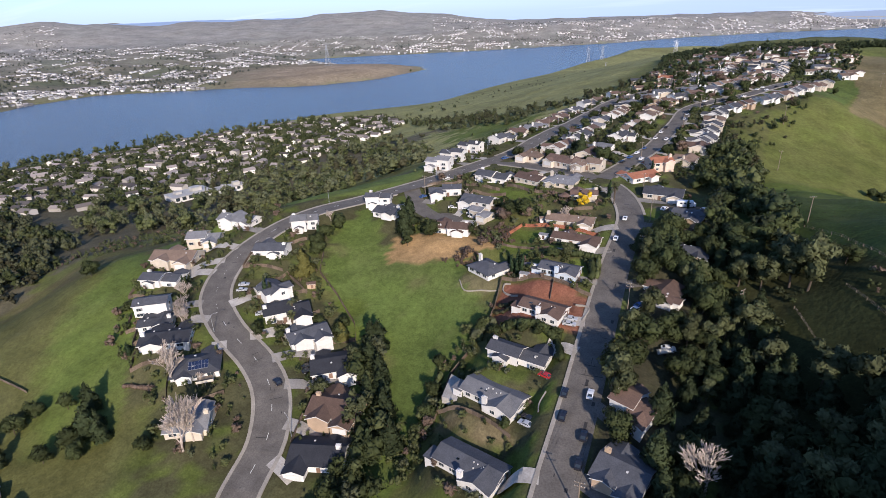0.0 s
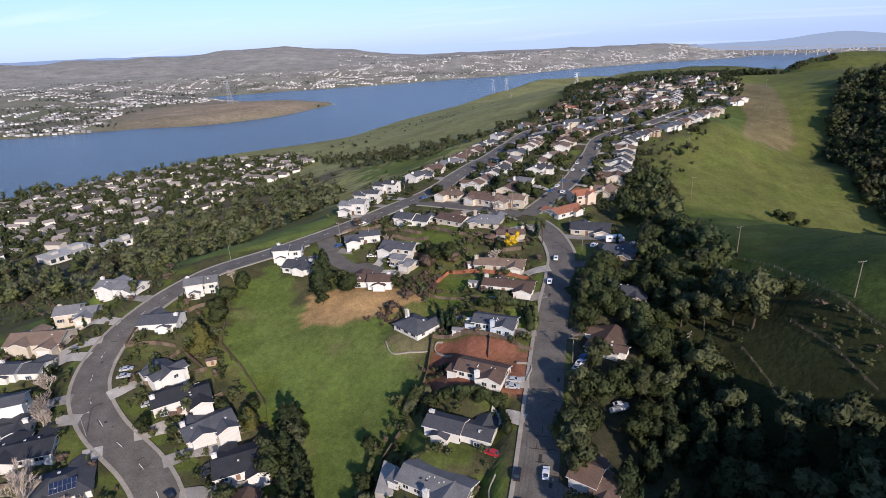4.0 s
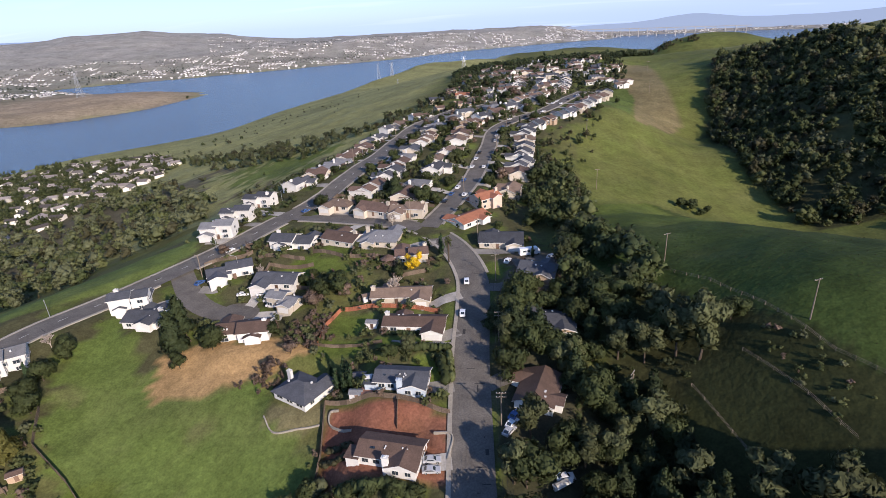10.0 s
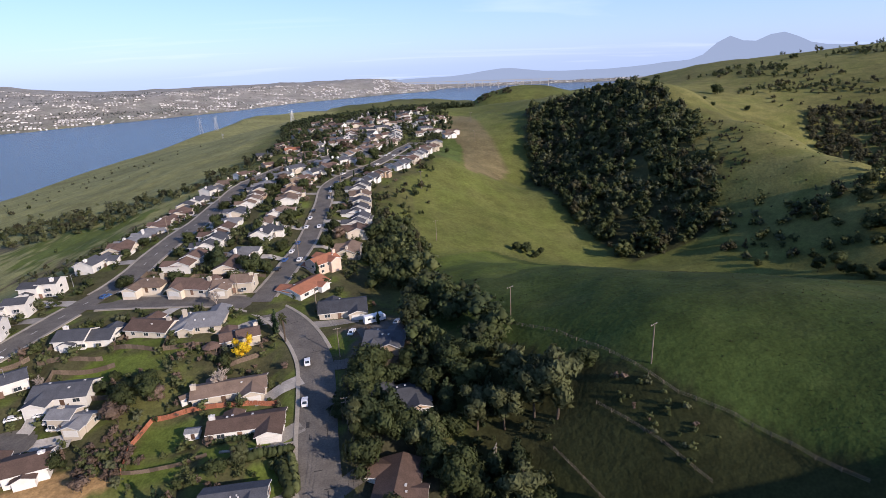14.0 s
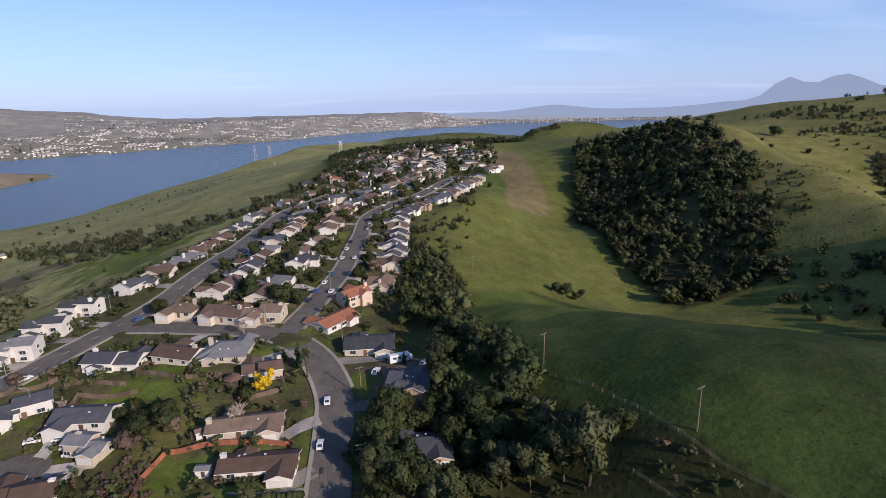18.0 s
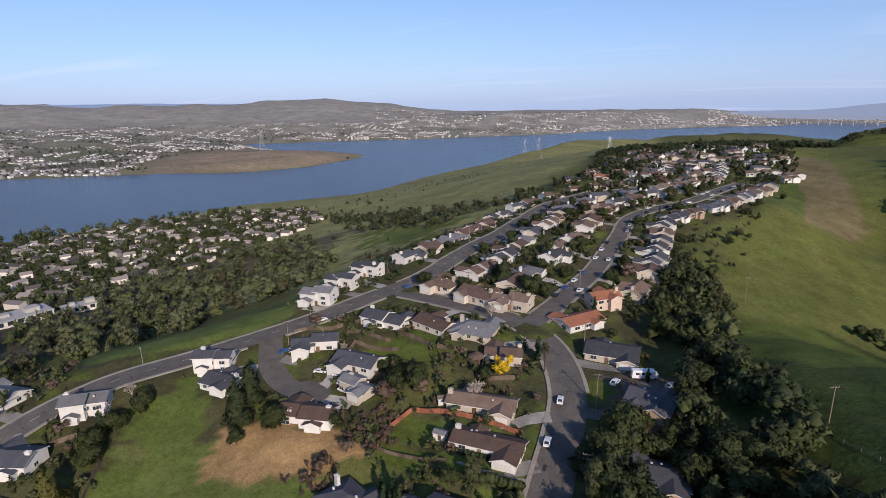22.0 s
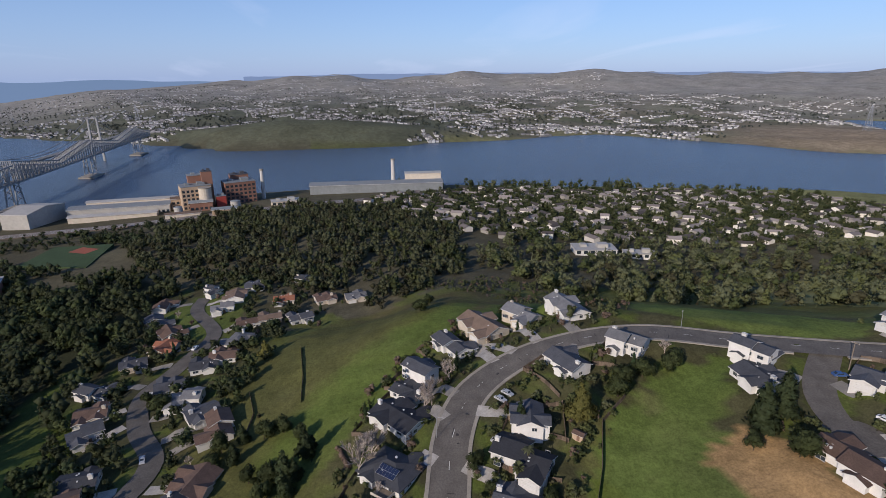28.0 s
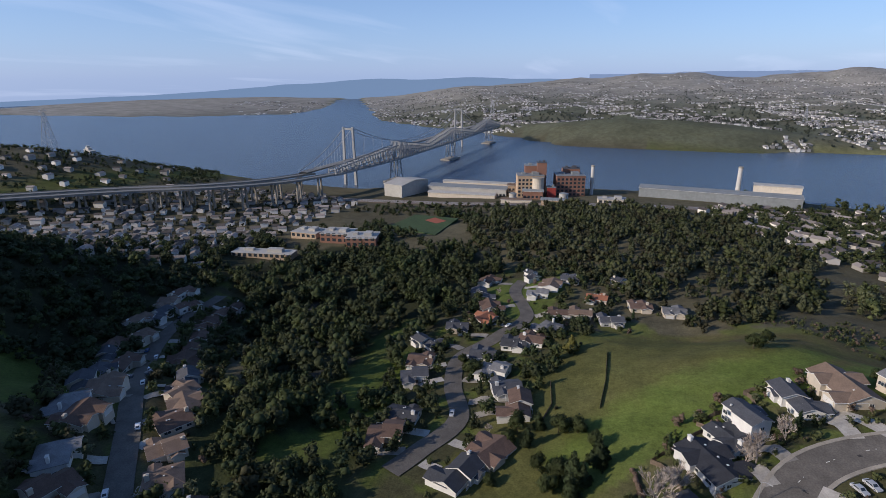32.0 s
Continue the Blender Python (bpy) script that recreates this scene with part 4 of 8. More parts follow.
for _i, (_name, (_xy, _z, _half)) in enumerate(LINES.items()):
    _road = part("road", ribbon(_xy, _z, -_half, _half, 0.02 + 0.012 * _i), M["asphalt"])
    tagged(_road, "worn grey asphalt street with patched cracks", "road", kind="structure")
    if _name in ("street", "main", "upper"):
        for _s in (-1, 1):
            _w0, _w1 = sorted((_s * (_half - 0.05), _s * (_half + 1.15)))
            _t = np.gradient(_xy, axis=0)
            _e = _xy + np.c_[-_t[:, 1], _t[:, 0]] / np.linalg.norm(_t, axis=1)[:, None] * _s * (_half + 0.7)
            _ok = np.ones(len(_xy), bool) if _name != "street" or _s > 0 else _xy[:, 1] > 165
            for _other in LINES:
                if _other != _name:
                    _ok &= nearest(_e[:, 0], _e[:, 1], _other)[0] > LINES[_other][2] + 1.2
            _runs = np.flatnonzero(np.diff(np.r_[0, _ok.astype(int), 0]))
            for _a, _b in zip(_runs[::2], _runs[1::2]):
                if _b - _a > 2:
                    _p = part("pavement", ribbon(_xy[_a:_b], _z[_a:_b], _w0, _w1, 0.15, 0.5), M["concrete"])
                    tagged(_p, "pale concrete pavement with a kerb", "pavement", kind="structure")
    if _name == "main":
        for _k in range(4, len(_xy) - 4, 3):
            _seg, _zz = _xy[_k : _k + 2], _z[_k : _k + 2]
            _mid = _seg[0] + (_seg[1] - _seg[0]) * 0.75
            part("lane_dash", ribbon(np.array([_seg[0], _mid]), np.array([_zz[0], _zz[0] + 0.75 * (_zz[1] - _zz[0])]), -0.09, 0.09, 0.06), M["paint"], _road)
# sealed cracks and patches along the streets
_tr0 = random.Random(31)
for _name in ("street", "main"):
    _xy, _z, _half = LINES[_name]
    _road = [o for o in scene.objects if o.name.startswith("road")][list(LINES).index(_name)]
    for _k in range(46 if _name == "street" else 30):
        _i = _tr0.randrange(8, min(len(_xy) - 3, 64))
        _o, _w = _tr0.uniform(-0.8, 0.6) * _half, _tr0.choice((0.12, 0.16, 0.3, 0.9))
        _f0, _f1 = sorted((_tr0.random(), _tr0.random()))
        if _tr0.random() < 0.4:
            _w, _f1 = _tr0.uniform(2, 4.5), _f0 + 0.06
            _o = _tr0.uniform(-0.9, 0.0) * _half
        _a, _b = _xy[_i] + (_xy[_i + 1] - _xy[_i]) * _f0, _xy[_i] + (_xy[_i + 1] - _xy[_i]) * _f1
        _za, _zb = _z[_i] + (_z[_i + 1] - _z[_i]) * _f0, _z[_i] + (_z[_i + 1] - _z[_i]) * _f1
        part("tar_patch", ribbon(np.array([_a, _b]), np.array([_za, _zb]), _o, min(_o + _w, _half - 0.3), 0.05 + 0.012 * (_name == "main")), M["tar"], _road)
# end of the court
_xy, _z, _half = LINES["court"]
_c = Geo()
_c.add([(_xy[-1][0] + 8.5 * math.cos(a), _xy[-1][1] + 8.5 * math.sin(a), _z[-1] + 0.10) for a in np.linspace(0, 6.283, 25)[:-1]], [tuple(range(24))])
tagged(part("road", _c, M["asphalt"]), "round asphalt turning circle of a court", "road", kind="structure")



# ---- houses ----
ROOFS = dict(grey="grey composition shingle", slate="dark grey shingle", navy="near-black shingle", brown="red-brown shingle", tan="weathered tan shingle", orange="orange terracotta tile")
WALLS = dict(white=("white", "white stucco"), cream=("cream", "cream stucco"), tan=("tan_wall", "tan siding"), pink=("pink", "pink stucco"), blue=("blue", "pale blue siding"))


def street_side(x, y, turn):
    """On which side of a house that stands at x, y the nearest road runs: 1 for its own +y, and how far."""
    best = (1e9, 0, 0)
    for xy, _, half in LINES.values():
        d = np.hypot(xy[:, 0] - x, xy[:, 1] - y)
        i = int(d.argmin())
        if d[i] < best[0]:
            best = (d[i], *xy[i])
    dx, dy = best[1] - x, best[2] - y
    return (1 if -math.sin(turn) * dx + math.cos(turn) * dy > 0 else -1), best


def gable_wall(g, length, width, low, h, rise, x=0.0, axis="x", at=0.0):
    prof = [(at - width / 2, low), (at + width / 2, low), (at + width / 2, h), (at, h + rise), (at - width / 2, h)]
    return g.prism(prof, x - length / 2, x + length / 2, axis)


def gable_roof(g, length, width, h, rise, x=0.0, axis="x", at=0.0, over=0.55, thick=0.26, pale=True):
    sl = rise / (width / 2)
    e = width / 2 + over
    z0 = h - over * sl + 0.06
    prof = [(at - e, z0), (at, h + rise + 0.06), (at + e, z0), (at + e, z0 + thick), (at, h + rise + 0.06 + thick * 1.1), (at - e, z0 + thick)]
    k = len(g.f)
    if pale:  # painted boards along the eaves and up the gable ends
        g.alt += [k, k + 1, k + 4, k + 7]
    return g.prism(prof, x - length / 2 - over, x + length / 2 + over, axis)


def hip_roof(g, length, width, h, rise, over=0.6, thick=0.2):
    a, b, r = length / 2 + over, width / 2 + over, max(length / 2 - width / 2, 0.6)
    z0 = h - over * rise / (width / 2) + 0.06
    low = [(-a, -b), (a, -b), (a, b), (-a, b)]
    v = [(*p, z0) for p in low] + [(*p, z0 + thick) for p in low] + [(-r, 0, h + rise + thick), (r, 0, h + rise + thick)]
    return g.add(v, [(3, 2, 1, 0), (0, 1, 5, 4), (1, 2, 6, 5), (2, 3, 7, 6), (3, 0, 4, 7), (4, 5, 9, 8), (6, 7, 8, 9), (5, 6, 9), (7, 4, 8)])


def window(parent, x, y, z, w, h, facing):
    """A framed window set on a wall; facing: 0 +x, 1 +y, 2 -x, 3 -y."""
    g, p = Geo(), Geo()
    ux, uy = ((0, 1), (-1, 0), (0, -1), (1, 0))[facing]
    nx, ny = ((1, 0), (0, 1), (-1, 0), (0, -1))[facing]
    turn = math.atan2(uy, ux)
    put = lambda geo, du, dz, sw, sh, deep: geo.box(x + ux * du + nx * deep / 2, y + uy * du + ny * deep / 2, z + dz, sw, deep, sh, turn)  # noqa: E731
    put(g, 0, -0.1, w + 0.2, 0.1, 0.10), put(g, 0, h, w + 0.2, 0.1, 0.09)
    put(g, -w / 2 - 0.05, 0, 0.1, h, 0.09), put(g, w / 2 + 0.05, 0, 0.1, h, 0.09), put(g, 0, 0, 0.06, h, 0.08)
    put(p, -w / 4, 0.0, w / 2 - 0.05, h, 0.04), put(p, w / 4, 0.0, w / 2 - 0.05, h, 0.04)
    ob = part("window", g, M["trim"], parent, "white framed window")
    part("pane", p, M["glass"], ob, "dark reflecting glass")


def garage_door(parent, x, y, w, side, material):
    g = Geo()
    for k in range(4):
        g.box(x, y + side * 0.05, 0.06 + 0.53 * k, w, 0.1, 0.5)
        for j in range(4):
            g.box(x + (j - 1.5) * w / 4, y + side * 0.11, 0.14 + 0.53 * k, w / 4 - 0.22, 0.03, 0.34)
    part("garage_door", g, material, parent, "white panelled garage door")


def south_gable_house(root, x, y, deg, length, width, roof, wall, rng):
    """A house whose long roof runs back from the street, with a broad gable to the south and the garage at its street end."""
    wmat = WALLS[wall][0]
    h, low, slope = 2.7, -3.4, 0.36
    ew, reach = length * 0.46, width / 2 + 2.6
    ex = length / 2 - ew / 2
    w, r = Geo(), Geo()
    gable_wall(w, length, width, low, h, width / 2 * slope), gable_roof(r, length, width, h, width / 2 * slope)
    gable_wall(w, reach, ew, low, h, ew / 2 * slope, -reach / 2, "y", -ex), gable_roof(r, reach, ew, h, ew / 2 * slope, -reach / 2, "y", -ex)
    ax, ay = -length / 2 - 1.4, -width * 0.32  # low lean-to at the garden end
    w.box(ax + 0.3, ay, low, 3.4, width * 0.5, 2.1 - low)
    r.box(ax + 0.2, ay, 2.1, 4.0, width * 0.5 + 0.7, 0.18)
    part("wall", w, M[wmat], root), part("roof", r, M[roof], root, ROOFS[roof] + " roof")
    cx = ex - ew / 2 - 0.2
    chimney = Geo().box(cx, -reach + 0.6, low, 1.5, 1.0, h + 2.6 - low).box(cx, -reach + 0.6, h + 2.6, 1.75, 1.25, 0.16).box(cx, -reach + 0.6, h + 2.76, 0.5, 0.5, 0.3)
    part("chimney", chimney, M[wmat], root, "boxy chimney with a cap")
    door = Geo()
    for k in range(4):
        door.box(length / 2 + 0.05, -width * 0.22, 0.06 + 0.53 * k, 0.1, min(4.8, width * 0.55), 0.5)
    part("garage_door", door, M["trim"], root, "white panelled garage door")
    part("front_door", Geo().box(length / 2 + 0.05, width * 0.3, 0.02, 0.1, 1.0, 2.1), M["door"], root, "painted front door")
    window(root, ex - ew * 0.18, -reach - 0.01, 0.9, 1.6, 1.2, 3), window(root, ex + ew * 0.25, -reach - 0.01, 0.9, 1.4, 1.2, 3)
    for u in (-0.36, -0.18, -0.02):
        window(root, u * length, -width / 2 - 0.01, 0.9, 1.7, 1.2, 3)
    for u in (-0.3, 0.1):
        window(root, u * length, width / 2 + 0.01, 0.9, 1.6, 1.2, 1)
    for k in range(5):
        px, py = rng.uniform(-0.1, 0.3) * length, -rng.uniform(0.08, 0.3) * width
        part("roof_vent", Geo().box(px, py, h + width / 2 * slope + py * slope + 0.1, 0.3, 0.3, 0.55), M["trim"], root, "small pale roof vent")
    for k in range(2):
        px = rng.uniform(-0.32, -0.05) * length
        py = -0.22 * width
        part("skylight", Geo().box(px, py, h + width / 2 * slope + py * slope + 0.2, 0.7, 0.9, 0.2), M["glass"], root, "small dark roof light")
    root.matrix_world = pose(x, y, land(x, y) + 0.05, 0, 0, deg)
    _, near = street_side(x, y, radians(deg))
    return root, -1, length / 2, width * 0.22, near


def house(x, y, deg, length, width, roof, wall, rng, detail=2, place=True, plan=""):
    """One house with its ridge along its own x axis; the garage wing looks to the street."""
    turn = radians(deg)
    side, near = street_side(x, y, turn) if place else (1, None)
    wmat, wtext = WALLS[wall]
    storeys = 2 if wall == "pink" or plan == "two_storey" else 1
    h = 2.55 + 2.4 * (storeys - 1)
    slope = rng.uniform(0.32, 0.44)
    rise = width / 2 * slope
    low = -3.4
    root = new("house")
    label = f"{'two-storey' if storeys == 2 else 'single-storey'} {wtext} house under a {ROOFS[roof]} roof"
    tagged(root, label, "house", "hillside houses")
    w, r = Geo(), Geo()
    end = rng.choice((-1, 1))
    style = rng.choices(("ranch", "split", "cross", "hip"), (2, 6, 5, 1))[0]
    style = {"two_storey": "split"}.get(plan, plan) or style
    if style == "south_gable":
        return south_gable_house(root, x, y, deg, length, width, roof, wall, rng)
    if style == "hip":
        w.box(0, 0, low, length, width, h - low)
        hip_roof(r, length, width, h, rise)
    elif style == "split":  # two halves, stepped in height and depth
        la, lb, back = length * 0.56, length * 0.50, rng.uniform(1.2, 2.4)
        wa = width * 0.86
        gable_wall(w, la, wa, low, h + 0.95, wa / 2 * slope, -end * (length / 2 - la / 2), "x", -side * back / 2)
        gable_roof(r, la, wa, h + 0.95, wa / 2 * slope, -end * (length / 2 - la / 2), "x", -side * back / 2)
        gable_wall(w, lb, wa, low, h, wa / 2 * slope, end * (length / 2 - lb / 2), "x", side * back / 2)
        gable_roof(r, lb, wa, h, wa / 2 * slope, end * (length / 2 - lb / 2), "x", side * back / 2)
    else:
        gable_wall(w, length, width, low, h, rise)
        gable_roof(r, length, width, h, rise)
    ww = min(6.4, length * 0.42)
    wx = end * (length / 2 - ww / 2 - rng.uniform(0, 0.6))
    reach = rng.uniform(2.2, 4.4)
    wh = 2.45
    wl = width / 2 + reach
    wrise = ww / 2 * slope
    yc = side * wl / 2
    # wing: along y, its outline across x
    gable_wall(w, wl, ww, low, wh, wrise, yc, "y", -wx)
    gable_roof(r, wl, ww, wh, wrise, yc, "y", -wx)
    if style == "cross":  # a broad gable right through the house
        ex, ew, el = -end * length * 0.2, min(7.4, length * 0.44), width + rng.uniform(2.0, 4.0)
        gable_wall(w, el, ew, low, h + 0.25, ew / 2 * slope, 0.0, "y", -ex)
        gable_roof(r, el, ew, h + 0.25, ew / 2 * slope, 0.0, "y", -ex)
    elif rng.random() < 0.6:  # a smaller gable at the back
        ex, ew, el = -end * length * 0.22, min(5.0, length * 0.3), width / 2 + rng.uniform(1.2, 2.4)
        gable_wall(w, el, ew, low, wh, ew / 2 * slope, -side * el / 2, "y", -ex)
        gable_roof(r, el, ew, wh, ew / 2 * slope, -side * el / 2, "y", -ex)
    part("wall", w, M[wmat], root)
    part("roof", r, M[roof], root, ROOFS[roof] + " roof")
    fy = side * (wl + 0.01)
    garage_door(root, wx, fy, min(4.8, ww - 1.0), side, M["trim"])
    f = 1 if side > 0 else 3
    b = 3 if side > 0 else 1
    fx = -end * length * 0.08
    d = Geo().box(fx, side * (width / 2 + 0.05), 0.02, 1.0, 0.1, 2.1).box(fx, side * (width / 2 + 0.03), -0.02, 1.3, 0.06, 2.3)
    part("front_door", d, M["door"], root, "painted front door")
    for k in range(storeys):
        zz = 0.9 + 2.4 * k
        for u in (-0.30, 0.02, 0.33) if detail == 2 else (-0.2, 0.25):
            window(root, u * length, -side * (width / 2 + 0.01), zz, rng.choice((1.4, 1.8, 2.4)), 1.2, b)
        window(root, -end * length * 0.33, side * (width / 2 + 0.01), zz, 2.0, 1.25, f)
        if detail == 2:
            for ee, ff in ((1, 0), (-1, 2)):
                window(root, ee * (length / 2 + 0.01), rng.uniform(-0.25, 0.0) * width * side, zz, 1.5, 1.15, ff)
    if rng.random() < 0.75:
        cx, cy = -end * (length / 2 - rng.uniform(0.3, 2.5)), rng.uniform(-0.18, 0.18) * width
        g = Geo().box(cx, cy, h - 0.4, 1.5, 0.95, rise + 1.7).box(cx, cy, h + rise + 1.3, 1.7, 1.15, 0.16).box(cx, cy, h + rise + 1.46, 0.5, 0.5, 0.3)
        part("chimney", g, M[wmat], root, "boxy chimney with a cap")
    if detail == 2:
        for k in range(rng.randint(1, 3)):
            px, py = rng.uniform(-0.35, 0.35) * length, rng.choice((-1, 1)) * rng.uniform(0.12, 0.3) * width
            zz = h + rise * (1 - abs(py) / (width / 2))
            part("roof_vent", Geo().box(px, py, zz, 0.45, 0.45, 0.5).box(px, py, zz + 0.5, 0.6, 0.6, 0.08), M["trim"], root, "small pale roof vent")
    if place:
        root.matrix_world = pose(x, y, land(x, y) + 0.05, 0, 0, deg)
    return root, side, wx, wl, near


def draped(name, p, q, half, lift, material, steps=12):
    """A narrow strip laid over the ground from p to q."""
    p, q = np.array(p, float), np.array(q, float)
    d = (q - p) / np.linalg.norm(q - p)
    nrm = np.array([-d[1], d[0]])
    g = Geo()
    v = []
    for i in range(steps + 1):
        m = p + (q - p) * i / steps
        for s in (-1, -0.5, 0, 0.5, 1):
            c = m + nrm * half * s
            v.append((c[0], c[1], max(ground(c[0] + e, c[1] + o) for e in (-1.1, 0, 1.1) for o in (-1.1, 0, 1.1)) + lift))
    f = [(i * 5 + j + 1, i * 5 + j, i * 5 + j + 5, i * 5 + j + 6) for i in range(steps) for j in range(4)]
    return part(name, g.add(v, f), material)


_rng = random.Random(11)
DRIVES = []
for _x, _y, _r, _l, _w, _roof, _wall, *_plan in ALL_HOMES:
    _l = min(max(_l, 12.5), 21.0)
    _h, _side, _wx, _wl, _near = house(_x, _y, _r, _l, _w, _roof, _wall, _rng, plan=_plan[0] if _plan else "")
    _t = radians(_r)
    _lx, _ly = _wx, _side * _wl
    _p = (_x + math.cos(_t) * _lx - math.sin(_t) * _ly, _y + math.sin(_t) * _lx + math.cos(_t) * _ly)
    if 6 < math.hypot(_near[1] - _p[0], _near[2] - _p[1]) < 29 and abs(_y - 50.3) > 0.1:
        _q = Vector((_near[1], _near[2])) - Vector(_p)
        _q = Vector(_p) + _q * (1 - 5.2 / _q.length)
        _paved = "asphalt" if _x > -12 else "drive"
        _d = draped("driveway", _p, _q, 2.4, 0.07, M[_paved])
        tagged(_d, "dark asphalt driveway under trees" if _x > -12 else "stained concrete driveway to a garage", "driveway", kind="structure")
        DRIVES.append((_p, tuple(_q)))

# rows of like houses further up the ridge: a few built once, then copied
_protos = []
for _k, (_roof, _wall) in enumerate((("tan", "white"), ("slate", "white"), ("brown", "cream"), ("grey", "white"), ("tan", "cream"), ("tan", "white"), ("orange", "cream"), ("brown", "white"), ("brown", "tan"), ("slate", "cream"))):
    _h, *_rest = house(0, 0, 0, _rng.uniform(14, 17), _rng.uniform(9.5, 11.5), _roof, _wall, _rng, 1, False)
    _protos.append((_h, *_rest))
_used = [(q[0], q[1]) for q in ALL_HOMES]
ROWS = []


def row(name, sides, start, stop, pitch, back=18.0, rng=_rng):
    xy, z, half = LINES[name]
    s = np.r_[0, np.cumsum(np.hypot(*np.diff(xy, axis=0).T))]
    for side in sides:
        d = start + rng.uniform(0, 6)
        while d < min(stop, s[-1] - 4):
            i = int(np.searchsorted(s, d))
            t = xy[min(i + 1, len(xy) - 1)] - xy[i - 1]
            t /= np.linalg.norm(t)
            o = half + back + rng.uniform(-1.5, 2.5)
            x, y = xy[i] + np.array((-t[1], t[0])) * side * o
            if min(math.hypot(x - a, y - b) for a, b in _used) > (13 if name in ("south", "upper") else 15):
                yaw = math.degrees(math.atan2(t[1], t[0])) + (0 if side < 0 else 180) + rng.uniform(-6, 6)
                proto = rng.choices(_protos, (3, 4, 4, 3, 2, 4, 0.6, 4, 3, 4))[0]
                copy_thing(proto[0], pose(x, y, ground(x, y) + 0.1, 0, 0, yaw))
                _used.append((x, y))
                ROWS.append((x, y))
                if rng.random() < 0.8:
                    p = Vector((x, y)) + (Vector(xy[i]) - Vector((x, y))).normalized() * 9
                    q = Vector(xy[i]) + (Vector((x, y)) - Vector(xy[i])).normalized() * 5.0
                    tagged(draped("driveway", p, q, 2.3, 0.07, M["drive"], 6), "stained concrete driveway to a garage", "driveway", kind="structure")
            d += pitch + rng.uniform(-1.5, 2.0)


row("main", (-1, 1), 400, 950, 17)
row("upper", (-1, 1), 26, 420, 14.6)
row("main", (-1,), 420, 640, 18, 42)
row("south", (-1, 1), 4, 260, 13.5, 15.0)
row("west", (1, -1), 10, 300, 18)
for _k in range(150):  # the houses on the hilltop
    _x, _y = _rng.gauss(20, 62), _rng.gauss(650, 55)
    if min(math.hypot(_x - a, _y - b) for a, b in _used) > 15 and _x < 88 and _x > -110:
        copy_thing(_rng.choices(_protos, (4, 3, 4, 3, 3, 3, 1, 4, 4, 3))[0][0], pose(_x, _y, ground(_x, _y) + 0.1, 0, 0, _rng.uniform(-40, 40)))
        _used.append((_x, _y))
# low towns: too many houses to count, joined
def town(name, label, spots, material_pair=("far_wall", "far_roof"), base=True):
    """Small gabled houses at (x, y, turn, length, width, height), walls and roofs in one object."""
    vs, fs, ms, n = [], [], [], 0
    for x, y, turn, l, w, h in spots:
        c, s = math.cos(turn), math.sin(turn)
        z = ground(x, y) - 1.5
        a, b, r, o = l / 2, w / 2, 0.32 * w / 2, 0.5
        p = [(-a, -b, 0), (a, -b, 0), (a, b, 0), (-a, b, 0), (-a, -b, h + 1.5), (a, -b, h + 1.5), (a, b, h + 1.5), (-a, b, h + 1.5), (-a, 0, h + r + 1.5), (a, 0, h + r + 1.5)]
        q = [(-a - o, -b - o, h + 1.32), (a + o, -b - o, h + 1.32), (a + o, 0, h + r + 1.75), (-a - o, 0, h + r + 1.75), (-a - o, b + o, h + 1.32), (a + o, b + o, h + 1.32)]
        vs += [(x + u * c - v * s, y + u * s + v * c, z + k) for u, v, k in p + q]
        fs += [tuple(n + i for i in f) for f in ((0, 1, 5, 4), (1, 2, 6, 5), (2, 3, 7, 6), (3, 0, 4, 7), (4, 7, 8), (5, 9, 6), (10, 11, 12, 13), (13, 12, 15, 14))]
        ms += [0, 0, 0, 0, 0, 0, 1, 1]
        n += 16
    me = bpy.data.meshes.new(name)
    me.from_pydata(vs, [], fs)
    me.materials.append(M[material_pair[0]]), me.materials.append(M[material_pair[1]])
    me.polygons.foreach_set("material_index", ms)
    me.update()
    return tagged(new(name, me), label, "houses", kind="stuff")


LOW_TOWN = [(-470, 150), (-440, 300), (-400, 400), (-420, 560), (-520, 640), (-640, 620), (-740, 420), (-790, 200), (-760, 60), (-700, 20), (-600, 60), (-520, 90)]
WEST_TOWN = [(-250, -420), (-330, -330), (-470, -390), (-600, -390), (-640, -480), (-600, -620), (-420, -700), (-230, -660)]
WALLED = [(-411, 205, 40), (-422, -318, 45), (-417, -284, 45), (-427, -345, 40), (-360, -335, 50), (-520, -250, 62), (-500, -225, 40)]  # kept clear


def fill(poly, gap, count, turns, rng, gap_near=None):
    xs, ys = [p[0] for p in poly], [p[1] for p in poly]
    pts = np.array([(rng.uniform(min(xs), max(xs)), rng.uniform(min(ys), max(ys))) for _ in range(count)])
    out = []
    for x, y in pts[inside(pts[:, 0], pts[:, 1], list(poly))]:
        if min(math.hypot(x - a, y - b) for a, b in _used) > gap and all(math.hypot(x - a, y - b) > r for a, b, r in WALLED):
            _used.append((x, y))
            out.append((x, y, radians(rng.choice(turns) + rng.uniform(-8, 8)), rng.uniform(9, 16), rng.uniform(7, 10), rng.uniform(3, 5.5)))
    return out


